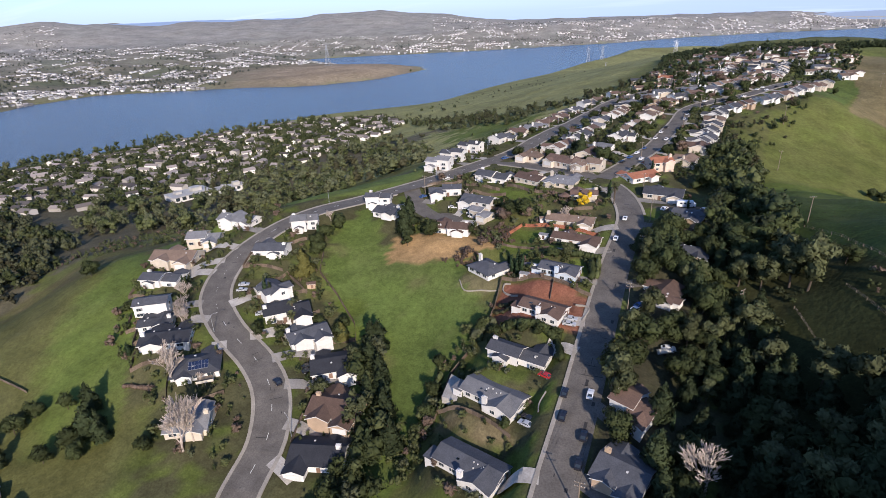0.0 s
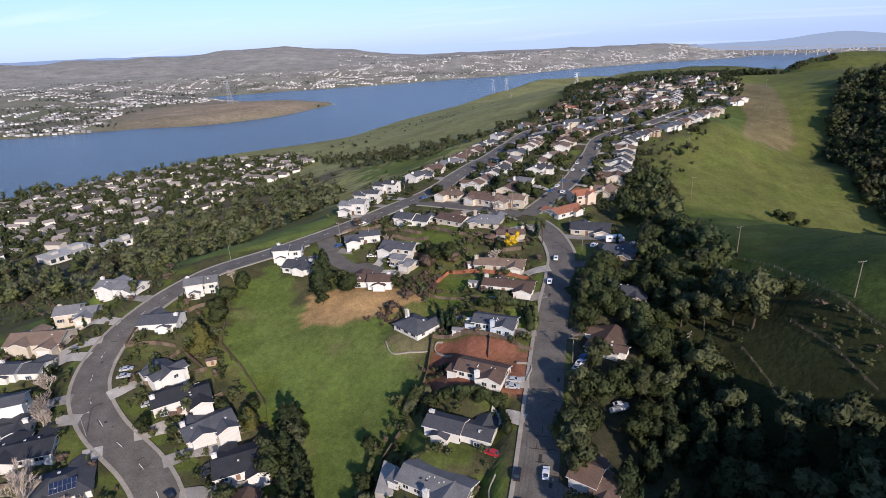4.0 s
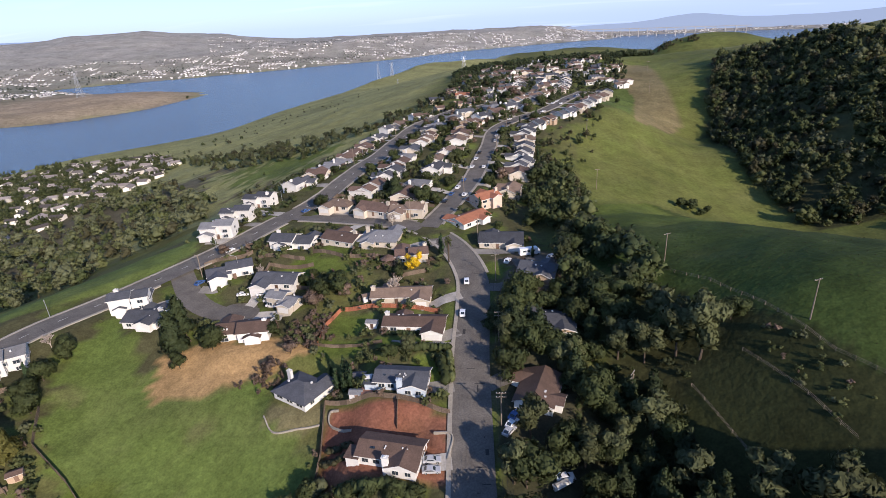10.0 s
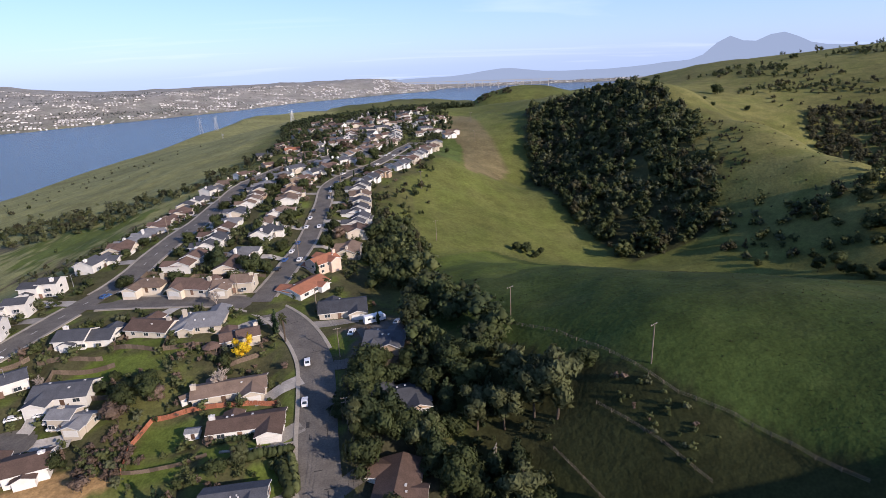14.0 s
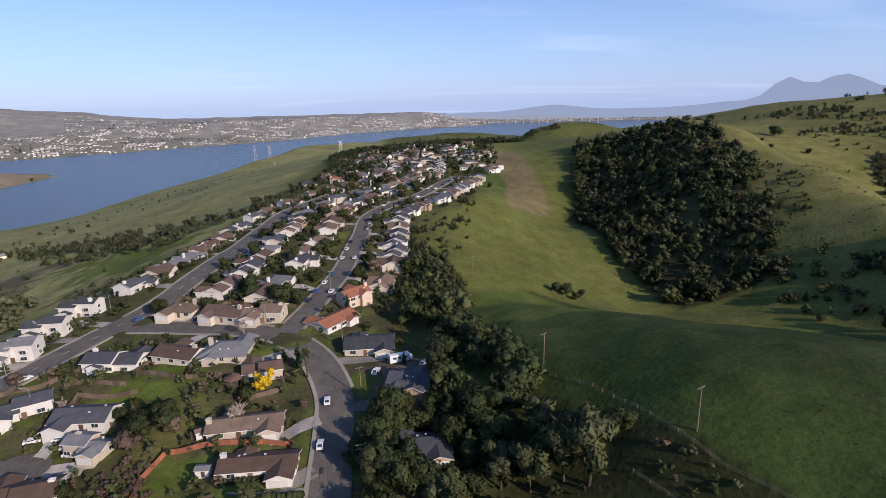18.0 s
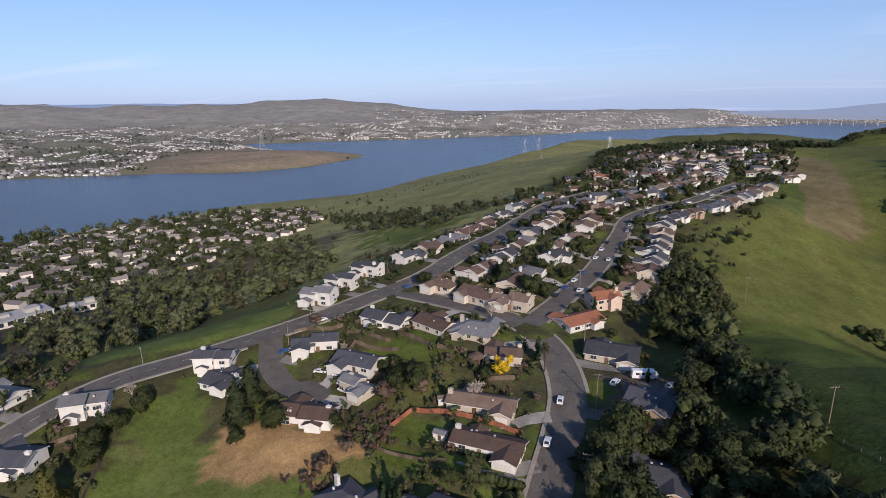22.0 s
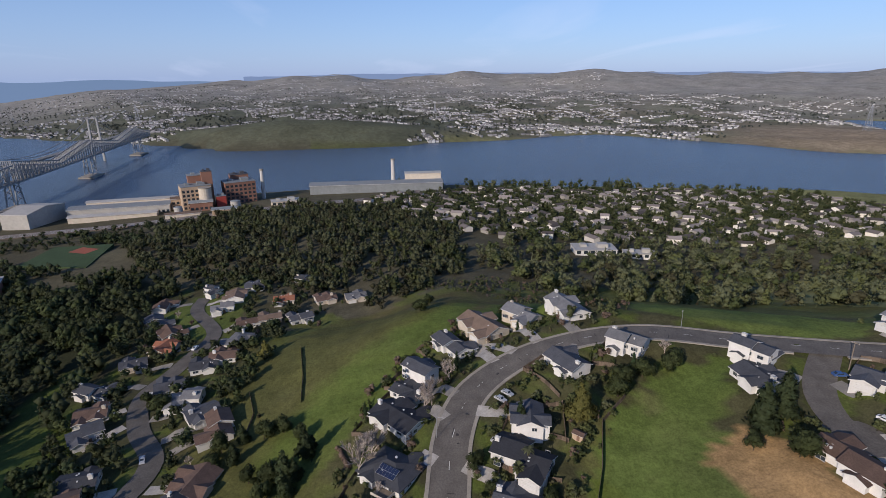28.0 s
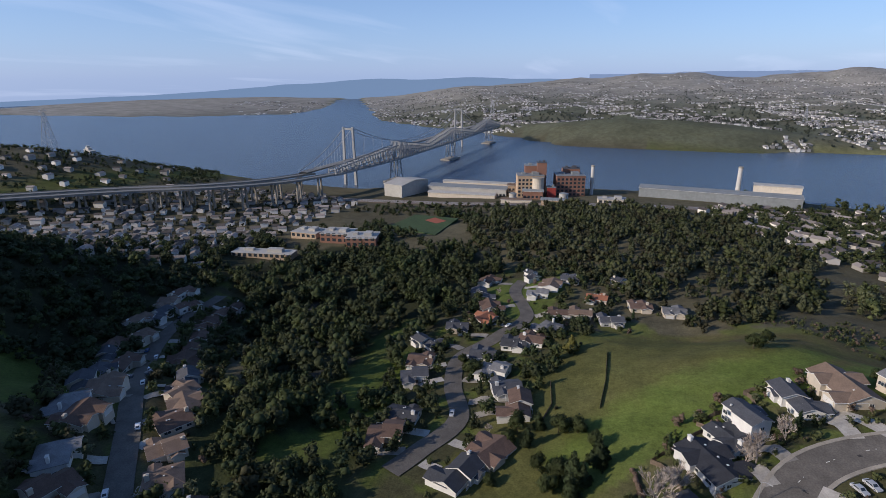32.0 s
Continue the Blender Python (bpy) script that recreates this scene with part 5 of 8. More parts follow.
town("low_town_houses", "pale houses of the low town beside the water", fill(LOW_TOWN, 18.5, 3000, (20, 110, 65), _rng))
town("old_town_houses", "crowded pale houses of the old town", [(x, y, a, 0.72 * l, 0.78 * w, h) for x, y, a, l, w, h in fill(WEST_TOWN, 13.5, 2600, (35, 125), _rng)])
town("headland_houses", "scattered houses on the wooded headland", [(x, y, a, 0.75 * l, 0.8 * w, h) for x, y, a, l, w, h in fill([(-380, -700), (-560, -680), (-630, -740), (-560, -800), (-470, -850), (-400, -830)], 26, 110, (20, 110), _rng)])
for _h, *_rest in _protos:  # the first of each kind stands on the hill too
    _x, _y = -30 - 9 * _protos.index((_h, *_rest)), 560 + 17 * (_protos.index((_h, *_rest)) % 3)
    _h.matrix_world = pose(_x, _y, ground(_x, _y) + 0.1, 0, 0, 15)
    _used.append((_x, _y))



# ---- trees ----
def tufts(centres, sizes, normals, rng):
    """Small leaf sprays, two loose triangles each, facing roughly outwards."""
    n = len(centres)
    a = rng.normal(size=(n, 3)) * 0.7 + normals * 2.6
    a /= np.linalg.norm(a, axis=1)[:, None]
    u = np.cross(a, rng.normal(size=(n, 3)))
    u /= np.linalg.norm(u, axis=1)[:, None]
    w = np.cross(a, u)
    s = sizes[:, None]
    b = centres + (u * rng.uniform(-1, 1, (n, 1)) + w * rng.uniform(-1, 1, (n, 1)) + a * rng.uniform(-0.6, 0.6, (n, 1))) * s * 1.1
    e = rng.normal(size=(n, 3)) * 0.35
    p, q = u + e, w - e
    v = np.stack([centres + u * s * 0.8, centres + (-0.45 * u + 0.7 * w) * s * 0.8 + a * s * 0.2, centres + (-0.45 * u - 0.7 * w) * s * 0.8 + a * s * 0.1, b + q * s * 0.8, b + (-0.45 * q + 0.7 * p) * s * 0.8, b + (-0.45 * q - 0.7 * p) * s * 0.8], 1).reshape(-1, 3)
    i = np.arange(n)[:, None] * 6
    return v, np.stack([i + (0, 1, 2), i + (3, 4, 5)], 1).reshape(-1, 3)


def leaf_mesh(name, v, f, normals, material):
    """A crown that shades as soft rounded clumps: every corner takes the outward direction of its clump."""
    k = normals / np.linalg.norm(normals, axis=1)[:, None]
    a, b, c = v[f[:, 0]], v[f[:, 1]], v[f[:, 2]]
    turned = (np.cross(b - a, c - a) * k[f[:, 0]]).sum(1) < 0
    f = np.where(turned[:, None], f[:, ::-1], f)
    me = quick_mesh(name, v, f, material)
    me.polygons.foreach_set("use_smooth", np.ones(len(f), bool))
    me.normals_split_custom_set_from_vertices(k)
    return me


BALL_V = np.array([(1, 0, 0), (-1, 0, 0), (0, 1, 0), (0, -1, 0), (0, 0, 1), (0, 0, -1)], float)
BALL_F = np.array([(0, 2, 4), (2, 1, 4), (1, 3, 4), (3, 0, 4), (2, 0, 5), (1, 2, 5), (3, 1, 5), (0, 3, 5)])
_m = np.array([v / np.linalg.norm(v) for v in (BALL_V[BALL_F[:, [0, 1, 2]]] + BALL_V[BALL_F[:, [1, 2, 0]]]).reshape(-1, 3)])
FINE_V = np.concatenate([BALL_V, _m])
FINE_F = np.array([t for i, (a, b, c) in enumerate(BALL_F) for p, q, r in [(6 + 3 * i, 7 + 3 * i, 8 + 3 * i)] for t in ((a, p, r), (p, b, q), (r, q, c), (p, q, r))])


def cores(lobes, k, fine):
    """The dense inside of a crown: a rounded lump in every lobe. Corners, faces, outward directions."""
    bv, bf = (FINE_V, FINE_F) if fine else (BALL_V, BALL_F)
    lobes = np.asarray(lobes)
    rough = 1 + 0.26 * np.sin(37.0 * lobes[:, None, 0] + 5.0 * np.arange(len(bv))[None] * (1 + lobes[:, None, 2]))
    v = lobes[:, None, :3] + bv[None] * k * rough[..., None] * lobes[:, None][:, :, [3, 3, 4]]
    f = bf[None] + np.arange(len(lobes))[:, None, None] * len(bv)
    return v.reshape(-1, 3), f.reshape(-1, 3), np.tile(bv, (len(lobes), 1))


def lobe_points(lobes, count, rng, inner=0.25):
    """Points over and a little inside a set of ellipsoid lobes (x, y, z, rx, rz)."""
    lobes = np.array(lobes)
    area = lobes[:, 3] * (lobes[:, 3] + lobes[:, 4])
    k = rng.choice(len(lobes), count, p=area / area.sum())
    d = rng.normal(size=(count, 3))
    d /= np.linalg.norm(d, axis=1)[:, None]
    r = 1 - inner * rng.random(count) ** 1.5
    r *= 1 + 0.16 * np.sin(d[:, 0] * 5 + k) * np.cos(d[:, 2] * 4 + 2 * k)
    c = lobes[k, :3] + d * r[:, None] * lobes[k][:, [3, 3, 4]]
    return c, d


def crown_lobes(kind, h, rng):
    r = h * dict(oak=0.50, euc=0.30, pine=0.36, cedar=0.40, cypress=0.13, shrub=0.62, rust=0.5, yellow=0.5, chaparral=0.6)[kind]
    out = []
    if kind in ("oak", "yellow", "rust", "shrub", "chaparral"):
        base = h * (0.55 if kind in ("oak", "yellow", "rust") else 0.45)
        airy = kind == "yellow"
        for _ in range(20 if airy else 9):
            a, d = rng.uniform(0, 6.28), r * rng.uniform(0.15, 0.68)
            q = r * (rng.uniform(0.16, 0.32) if airy else rng.uniform(0.36, 0.6))
            out.append((d * math.cos(a), d * math.sin(a), base + rng.uniform(-0.26, 0.34 if airy else 0.2) * h, q, q * rng.uniform(0.7, 0.95)))
    elif kind == "euc":
        for k in range(11):
            z = h * rng.uniform(0.34, 0.93)
            a, d = rng.uniform(0, 6.28), r * rng.uniform(0.1, 0.8)
            q = r * rng.uniform(0.3, 0.5)
            out.append((d * math.cos(a), d * math.sin(a), z, q, q * rng.uniform(0.7, 1.1)))
    elif kind in ("pine", "cedar"):
        for k in range(13):
            f = k / 12
            z, w = h * (0.16 + 0.8 * f), r * (1.05 - 0.9 * f) * rng.uniform(0.75, 1.15)
            a = rng.uniform(0, 6.28)
            out.append((w * 0.32 * math.cos(a), w * 0.32 * math.sin(a), z, w * 0.8, h * (0.075 if kind == "pine" else 0.12)))
    else:
        for k in range(7):
            f = k / 6
            w = r * (0.75 + 0.4 * math.sin(3.0 * min(f + 0.12, 1)))
            out.append((rng.uniform(-0.2, 0.2) * r, rng.uniform(-0.2, 0.2) * r, h * (0.12 + 0.78 * f), w * (1 - 0.55 * f), h * 0.12))
    return out


TREE_TEXT = dict(oak="rounded dark green live oak on open ground", euc="tall olive-green eucalyptus with an uneven crown", pine="dark green pine with layered branches", cedar="broad yellow-green conifer beside a house", cypress="narrow dark green cypress in a garden", shrub="low grey-green garden shrub beside a house", rust="russet winter shrub with thin foliage", yellow="bright yellow flowering acacia in a garden", chaparral="dark scrubby bush on a slope")


def tree(kind, h, seed, count=750):
    rng, pr = np.random.default_rng(seed), random.Random(seed)
    name = {"oak": "oak_tree", "euc": "eucalyptus_tree", "pine": "pine_tree", "cedar": "cedar_tree", "cypress": "cypress_tree", "shrub": "shrub", "rust": "shrub_tree", "yellow": "acacia_tree", "chaparral": "bush"}[kind]
    root = tagged(new(name), TREE_TEXT[kind], "shrub" if kind in ("shrub", "chaparral") else "tree", "hillside trees")
    lobes = crown_lobes(kind, h, pr)
    t = Geo()
    top = h * (0.9 if kind in ("pine", "cedar", "cypress", "euc") else 0.55)
    r0 = h * 0.024
    pts = [Vector((0.06 * h * f * pr.uniform(-1, 1), 0.06 * h * f * pr.uniform(-1, 1), -0.6 + (top + 0.6) * f)) for f in (0, 0.3, 0.6, 1)]
    for i in range(3):
        t.tube(pts[i], pts[i + 1], r0 * (1 - 0.3 * i), r0 * (0.7 - 0.27 * i))
    for lx, ly, lz, rx, rz in lobes[:7]:
        f = min(max((lz / top - 0.25), 0.1), 0.85)
        t.tube(pts[1].lerp(pts[3], f * 0.7), (lx, ly, lz), r0 * 0.4, r0 * 0.1, 5)
    part("trunk", t, M["bark"], root)
    c, d = lobe_points(lobes, count, rng)
    c[:, 2] = np.maximum(c[:, 2], 0.1)
    size = h * rng.uniform(0.024, 0.062, count) * (1.15 if kind in ("shrub", "chaparral") else 1.0)
    v, f = tufts(c, size, d, rng)
    out = c - c.mean(0)
    out /= np.linalg.norm(out, axis=1)[:, None] + 1e-6
    nrm = np.repeat(d + 0.5 * out + 0.2 * rng.normal(size=d.shape), 6, axis=0)
    cv, cf, cn = cores(lobes, 0.64, True)
    me = leaf_mesh("crown", np.concatenate([v, cv]), np.concatenate([f, cf + len(v)]), np.concatenate([nrm, cn]), M[kind])
    part("crown", me, None, root)
    return root


def bare_tree(h, seed):
    pr = random.Random(seed)
    root = tagged(new("bare_tree"), "leafless pale winter tree with fine twigs", "tree", "hillside trees")
    t, g = Geo(), Geo()

    def grow(p, d, length, r, depth):
        q = p + d * length
        (t if depth > 3 else g).tube(p, q, max(r, 0.05), max(r * 0.62, 0.04), 5 if depth > 3 else 3)
        if depth == 0:
            return
        for _ in range(4 if depth in (5, 2) else 3):
            w = (d + Vector((pr.uniform(-1, 1), pr.uniform(-1, 1), pr.uniform(-0.15, 0.75))) * 0.62).normalized()
            grow(p + d * length * pr.uniform(0.55, 1.0), w, length * pr.uniform(0.66, 0.88), r * 0.55, depth - 1)

    grow(Vector((0, 0, -0.4)), Vector((0, 0, 1)), h * 0.30, h * 0.022, 5)
    part("trunk", t, M["twig"], root, "grey trunk and limbs")
    part("twig_crown", g, M["twig"], root, "dense leafless twigs")
    return root


_tr = random.Random(5)
PROTO = {}
for _kind, _h, _n, _count in (("oak", 9, 4, 1300), ("euc", 17, 4, 1700), ("pine", 15, 4, 1700), ("cedar", 10, 1, 2400), ("cypress", 9, 2, 450), ("shrub", 2.2, 3, 160), ("rust", 4.5, 2, 420), ("yellow", 7, 1, 700), ("chaparral", 3.2, 2, 260)):
    PROTO[_kind] = [(tree(_kind, _h, 20 + 7 * k + len(_kind), _count), _h) for k in range(_n)]
PROTO["bare"] = [(bare_tree(9, 3), 9), (bare_tree(9, 8), 9)]
FIRST = {id(p[0]): True for k in PROTO.values() for p in k}


def plant(kind, x, y, h, rng=_tr):
    """A tree of that height: the first of each kind is the built one, the rest are copies."""
    ob, h0 = rng.choice(PROTO[kind])
    s = h / h0
    z = ground(x, y)
    m = pose(x, y, z, 0, 0, rng.uniform(0, 360))
    if FIRST.pop(id(ob), None):
        ob.matrix_world = m @ Matrix.Diagonal((s, s, s, 1))
        return ob
    keep = tuple(ob.scale)
    ob.scale = (1, 1, 1)
    made = copy_thing(ob, m @ Matrix.Diagonal((s * rng.uniform(0.88, 1.15), s * rng.uniform(0.88, 1.15), s, 1)))
    ob.scale = keep
    return made


def free(x, y, gap):
    """Whether a place is clear of roads and houses."""
    if any(math.hypot(x - a, y - b) < gap for a, b in _used):
        return False
    return all(np.hypot(xy[:, 0] - x, xy[:, 1] - y).min() > half + 2.5 for xy, _, half in LINES.values())


# trees that stand out one by one: kind, x, y, height
for _k, _x, _y, _h in TREES_A + TREES_B + TREES_C + TREES_D + TREES_D2 + TREES_E + TREES_F + TREES_G + TREES_H:
    plant(_k, _x, _y, _h)
for _k, _x, _y, _h in (("oak", -3, 156, 7), ("pine", 10, 150, 11), ("rust", -7, 156, 5), ("oak", 330, 620, 10), ("oak", 292, 560, 9), ("oak", 300, 600, 8), ("oak", 262, 262, 8), ("oak", 255, 246, 9), ("oak", 300, 470, 5), ("oak", 310, 500, 4)):
    plant(_k, _x, _y, _h)
# the wooded gully beside the street
GULLY = [(8, 22), (15, 60), (12, 98), (7, 128), (13, 150), (30, 150), (47, 128), (38, 117), (26, 110), (28, 90), (34, 70), (52, 56), (72, 40), (80, 0), (20, -10)]
_between, _stand = [], [(x, y) for _, x, y, _ in TREES_C + TREES_E + TREES_F]
for _i in range(700):
    _x, _y = _tr.uniform(4, 80), _tr.uniform(-10, 150)
    if inside(np.array([_x]), np.array([_y]), GULLY)[0] and free(_x, _y, 8) and all(math.hypot(_x - a, _y - b) > 5.4 for a, b in _stand):
        _stand.append((_x, _y))
        plant(_tr.choices(("oak", "pine", "euc"), (4, 3, 2))[0], _x, _y, _tr.uniform(7, 12.5))
for _k, _x, _y, _h in (("oak", -3.5, 70, 9), ("oak", -4, 128, 9), ("pine", -8, 130, 11), ("oak", -5, 149, 8), ("oak", -9, 152, 8), ("pine", 9, 118, 12), ("oak", 8, 126, 11), ("euc", -2.5, 98, 10), ("pine", 10, 56, 12), ("pine", 12, 40, 13), ("oak", -3, 84, 10), ("oak", 3, 127, 10), ("pine", -1, 131, 11), ("oak", 8, 146, 9), ("oak", 1, 46, 10), ("euc", -1.5, 60, 12), ("oak", -8.5, 119, 8), ("euc", -10.5, 131, 9), ("oak", -10, 144.5, 8), ("oak", -7.5, 154, 8), ("euc", -5.6, 63.5, 10), ("oak", -6, 72, 8)):
    plant(_k, _x, _y, _h * (1.4 if _x < -2 else 1.1))
for _i in range(400):  # taller trees between the ridge rows
    _x, _y = _tr.uniform(-130, 40), _tr.uniform(225, 560)
    if _x < -20 + 0.12 * (_y - 225) and _x > -115 + 0.12 * (_y - 225) and free(_x, _y, 8.2) and len(_between) < 120:
        _between.append((_x, _y))
        plant(_tr.choice(("oak", "oak", "rust", "euc", "cypress")), _x, _y, _tr.uniform(4.5, 9))


def palm_tree(x, y, h):
    """A slim trunk with a full head of arched fronds."""
    pr = random.Random(14)
    root = tagged(new("palm_tree"), "tall fan palm with a slim trunk beside a dark-roofed house", "tree", "garden palms")
    t, g = Geo(), Geo()
    for i in range(4):
        t.tube((0.05 * i, 0.03 * i, -0.5 + i * (h + 0.5) / 4), (0.05 * (i + 1), 0.03 * (i + 1), -0.5 + (i + 1) * (h + 0.5) / 4), 0.38 - 0.04 * i, 0.34 - 0.04 * i, 8)
    part("trunk", t, M["bark"], root)
    for i in range(34):
        a, rise, reach = pr.uniform(0, 6.28), pr.uniform(-0.7, 1.0), pr.uniform(1.5, 2.3)
        v = []
        for k in range(5):
            f = k / 4
            r, z = reach * f * (1 - 0.12 * abs(rise)), h + 0.3 + rise * reach * f * 0.75 - 0.9 * f * f
            w = 0.34 * math.sin(math.pi * (0.12 + 0.8 * f))
            v += [(0.2 + r * math.cos(a) - w * math.sin(a), r * math.sin(a) + w * math.cos(a), z - 0.1), (0.2 + r * math.cos(a), r * math.sin(a), z), (0.2 + r * math.cos(a) + w * math.sin(a), r * math.sin(a) - w * math.cos(a), z - 0.1)]
        g.add(v, [q for k in range(4) for q in ((3 * k, 3 * k + 3, 3 * k + 4, 3 * k + 1), (3 * k + 1, 3 * k + 4, 3 * k + 5, 3 * k + 2))])
    part("fronds", g, M["gum"], root)
    root.matrix_world = pose(x, y, ground(x, y))


palm_tree(-132.5, 56.7, 8.5)
for _k, _x, _y, _h in (("euc", 11, 93, 12), ("oak", 18, 109, 10), ("oak", 32, 101, 9), ("pine", 19, 86, 12), ("pine", 27, 84, 13), ("euc", 34, 87, 14), ("pine", 39, 80, 13), ("oak", 21, 79, 10), ("oak", 16, 95, 9), ("pine", 34, 94, 12), ("oak", 11, 78, 9), ("pine", 29, 79, 13), ("oak", 7, 98, 8), ("pine", 25, 93, 12), ("oak", 14, 86, 9)):  # the thick foot of the gully
    plant(_k, _x, _y, _h)
# gardens
for _i in range(600):
    _hx, _hy = _tr.choice(_used[: len(ALL_HOMES) + len(ROWS)])
    _a, _d = _tr.uniform(0, 6.28), _tr.uniform(9, 17)
    _x, _y = _hx + _d * math.cos(_a), _hy + _d * math.sin(_a)
    if free(_x, _y, 8.5) and not inside(np.array([_x]), np.array([_y]), FIELD)[0] and not inside(np.array([_x]), np.array([_y]), DIRT)[0]:
        _k = _tr.choices(("oak", "shrub", "rust", "cypress", "bare", "euc", "chaparral"), (2, 5, 1.3, 0.7, 0.2, 0.5, 2))[0]
        plant(_k, _x, _y, dict(oak=_tr.uniform(3.5, 6.5), shrub=_tr.uniform(1.2, 3), rust=_tr.uniform(2.5, 4.5), cypress=_tr.uniform(4, 8), bare=_tr.uniform(4, 6), euc=_tr.uniform(6, 10), chaparral=_tr.uniform(1.5, 3.2))[_k])


# ---- woods: too many to count ----
def wood(name, label, spots, material, count, seed, stretch=1.0, fine=1.0):
    """One object with a lumpy tufted crown and a short trunk at every spot (x, y, height)."""
    rng, pr = np.random.default_rng(seed), random.Random(seed)
    kinds = [crown_lobes(k, 1.0, pr) for k in ("oak", "oak", "oak", "oak", "oak", "oak", "euc", "euc", "euc", "pine")]
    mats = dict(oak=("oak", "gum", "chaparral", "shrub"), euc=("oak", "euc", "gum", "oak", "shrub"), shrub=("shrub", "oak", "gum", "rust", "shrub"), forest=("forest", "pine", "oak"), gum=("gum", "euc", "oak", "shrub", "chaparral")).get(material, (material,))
    vs, fs, ms, ns, n = [], [], [], [], 0
    for x, y, h in spots:
        kind = kinds[pr.randrange(10)]
        c, d = lobe_points(kind, count, rng, 0.2)
        c[:, 2] *= stretch
        c = c * h + (x, y, ground(x, y) - 0.12 * h)
        v, f = tufts(c, h * fine * rng.uniform(0.06, 0.12, count), d, rng)
        cv, cf, cn = cores(kind, 0.76, False)
        cv[:, 2] *= stretch
        vs += [v, cv * h + (x, y, ground(x, y) - 0.12 * h)]
        fs += [f + n, cf + n + len(v)]
        ns += [np.repeat(d + (0, 0, 0.2) + 0.15 * rng.normal(size=d.shape), 6, axis=0), cn]
        ms += [pr.choices(range(len(mats)), [3] + [1] * (len(mats) - 1))[0]] * (len(f) + len(cf))
        n += len(v) + len(cv)
    me = leaf_mesh(name, np.concatenate(vs), np.concatenate(fs), np.concatenate(ns), M[mats[0]])
    for other in mats[1:]:
        me.materials.append(M[other])
    me.polygons.foreach_set("material_index", ms)
    return tagged(new(name, me), label, "trees", kind="stuff")


def scatter(poly, gap, h0, h1, seed, clear=10, thin=0.0):
    pr = random.Random(seed)
    xs, ys = [p[0] for p in poly], [p[1] for p in poly]
    n = int((max(xs) - min(xs)) * (max(ys) - min(ys)) / gap**2)
    pts = np.array([(pr.uniform(min(xs), max(xs)), pr.uniform(min(ys), max(ys))) for _ in range(n)])
    keep = inside(pts[:, 0], pts[:, 1], list(poly))
    for g in GLADES + LAWNS + [RED_YARD, DIRT] * (seed not in (47, 48)):
        keep &= ~inside(pts[:, 0], pts[:, 1], g)
    if thin:
        keep &= waves(pts[:, 0], pts[:, 1], 55, seed) > thin
    used = np.array(_used)
    out = []
    for x, y in pts[keep]:
        if np.hypot(used[:, 0] - x, used[:, 1] - y).min() > clear and all(math.hypot(x - a, y - b) > 0.7 * r for a, b, r in WALLED) and all(np.hypot(xy[:, 0] - x, xy[:, 1] - y).min() > half + 3 for xy, _, half in LINES.values()):
            out.append((x, y, pr.uniform(h0, h1) * (1.25 if pr.random() < 0.12 else 1)))
    return out


wood("oak_wood", "dense dark oak wood on a steep hillside", scatter(FOREST_HILL, 5.6, 5.5, 12.5, 1), "oak", 62, 1, 1.05, 1.0)
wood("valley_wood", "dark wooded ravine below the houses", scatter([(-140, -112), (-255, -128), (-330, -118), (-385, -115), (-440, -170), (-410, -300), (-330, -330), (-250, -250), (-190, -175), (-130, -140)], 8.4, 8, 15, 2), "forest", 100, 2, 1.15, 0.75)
wood("town_wood", "dense green belt of trees above the town", scatter([(-300, 25), (-340, 80), (-480, 110), (-640, 70), (-690, -60), (-640, -180), (-520, -205), (-430, -150), (-390, -70)], 7.0, 5.5, 10.5, 3), "gum", 56, 3, 1.2, 0.9)
wood("slope_wood", "mixed wooded slope below the ridge road", scatter([(-215, 150), (-300, 120), (-400, 90), (-470, 150), (-430, 290), (-400, 400), (-340, 430), (-235, 330), (-190, 240)], 7.4, 3, 13, 4, 10, -0.2), "gum", 110, 4, 1.15, 0.75)
wood("town_trees", "scattered trees among the low houses", scatter(LOW_TOWN, 5.8, 3.5, 9.5, 5, 6.0), "euc", 28, 5, 1.0, 1.0)
wood("shore_trees", "line of tall trees along the near shore", scatter([(-640, 640), (-760, 430), (-820, 200), (-850, 60), (-835, 60), (-800, 210), (-745, 430), (-620, 625)], 9, 7, 14, 6, 8), "euc", 44, 6, 1.2)
wood("west_town_trees", "trees between the houses of the old town", scatter(WEST_TOWN, 9.0, 3, 6.5, 7, 5.5), "forest", 18, 7, 1.0, 1.1)
wood("ridge_trees", "band of trees below the ridge houses", scatter([(-458, 600), (-250, 505), (-164, 500), (-146, 540), (-100, 625), (-50, 720), (-34, 672), (-92, 559), (-120, 469), (-150, 462), (-187, 410), (-312, 455)], 9, 4, 9, 8, 9) + scatter([(-236, 350), (-183, 350), (-154, 385), (-140, 420), (-128, 300), (-150, 262), (-187, 300)], 6, 1.2, 4, 108, 9), "gum", 60, 8)
wood("ridge_end_trees", "dark grove at the far end of the ridge", scatter([(-130, 760), (60, 765), (160, 860), (40, 960), (-110, 900)], 8, 7, 11, 9), "pine", 40, 9)
wood("backyard_trees", "thick trees behind the ridge street houses", scatter([(-4, 222), (14, 212), (22, 240), (24, 280), (14, 306), (-6, 300), (-9, 262)], 5.6, 6, 13, 10, 8) + scatter([(-6, 300), (16, 300), (30, 350), (42, 420), (26, 428), (2, 380)], 8.5, 2, 5.5, 110, 8), "oak", 150, 10, 1.1, 0.75)
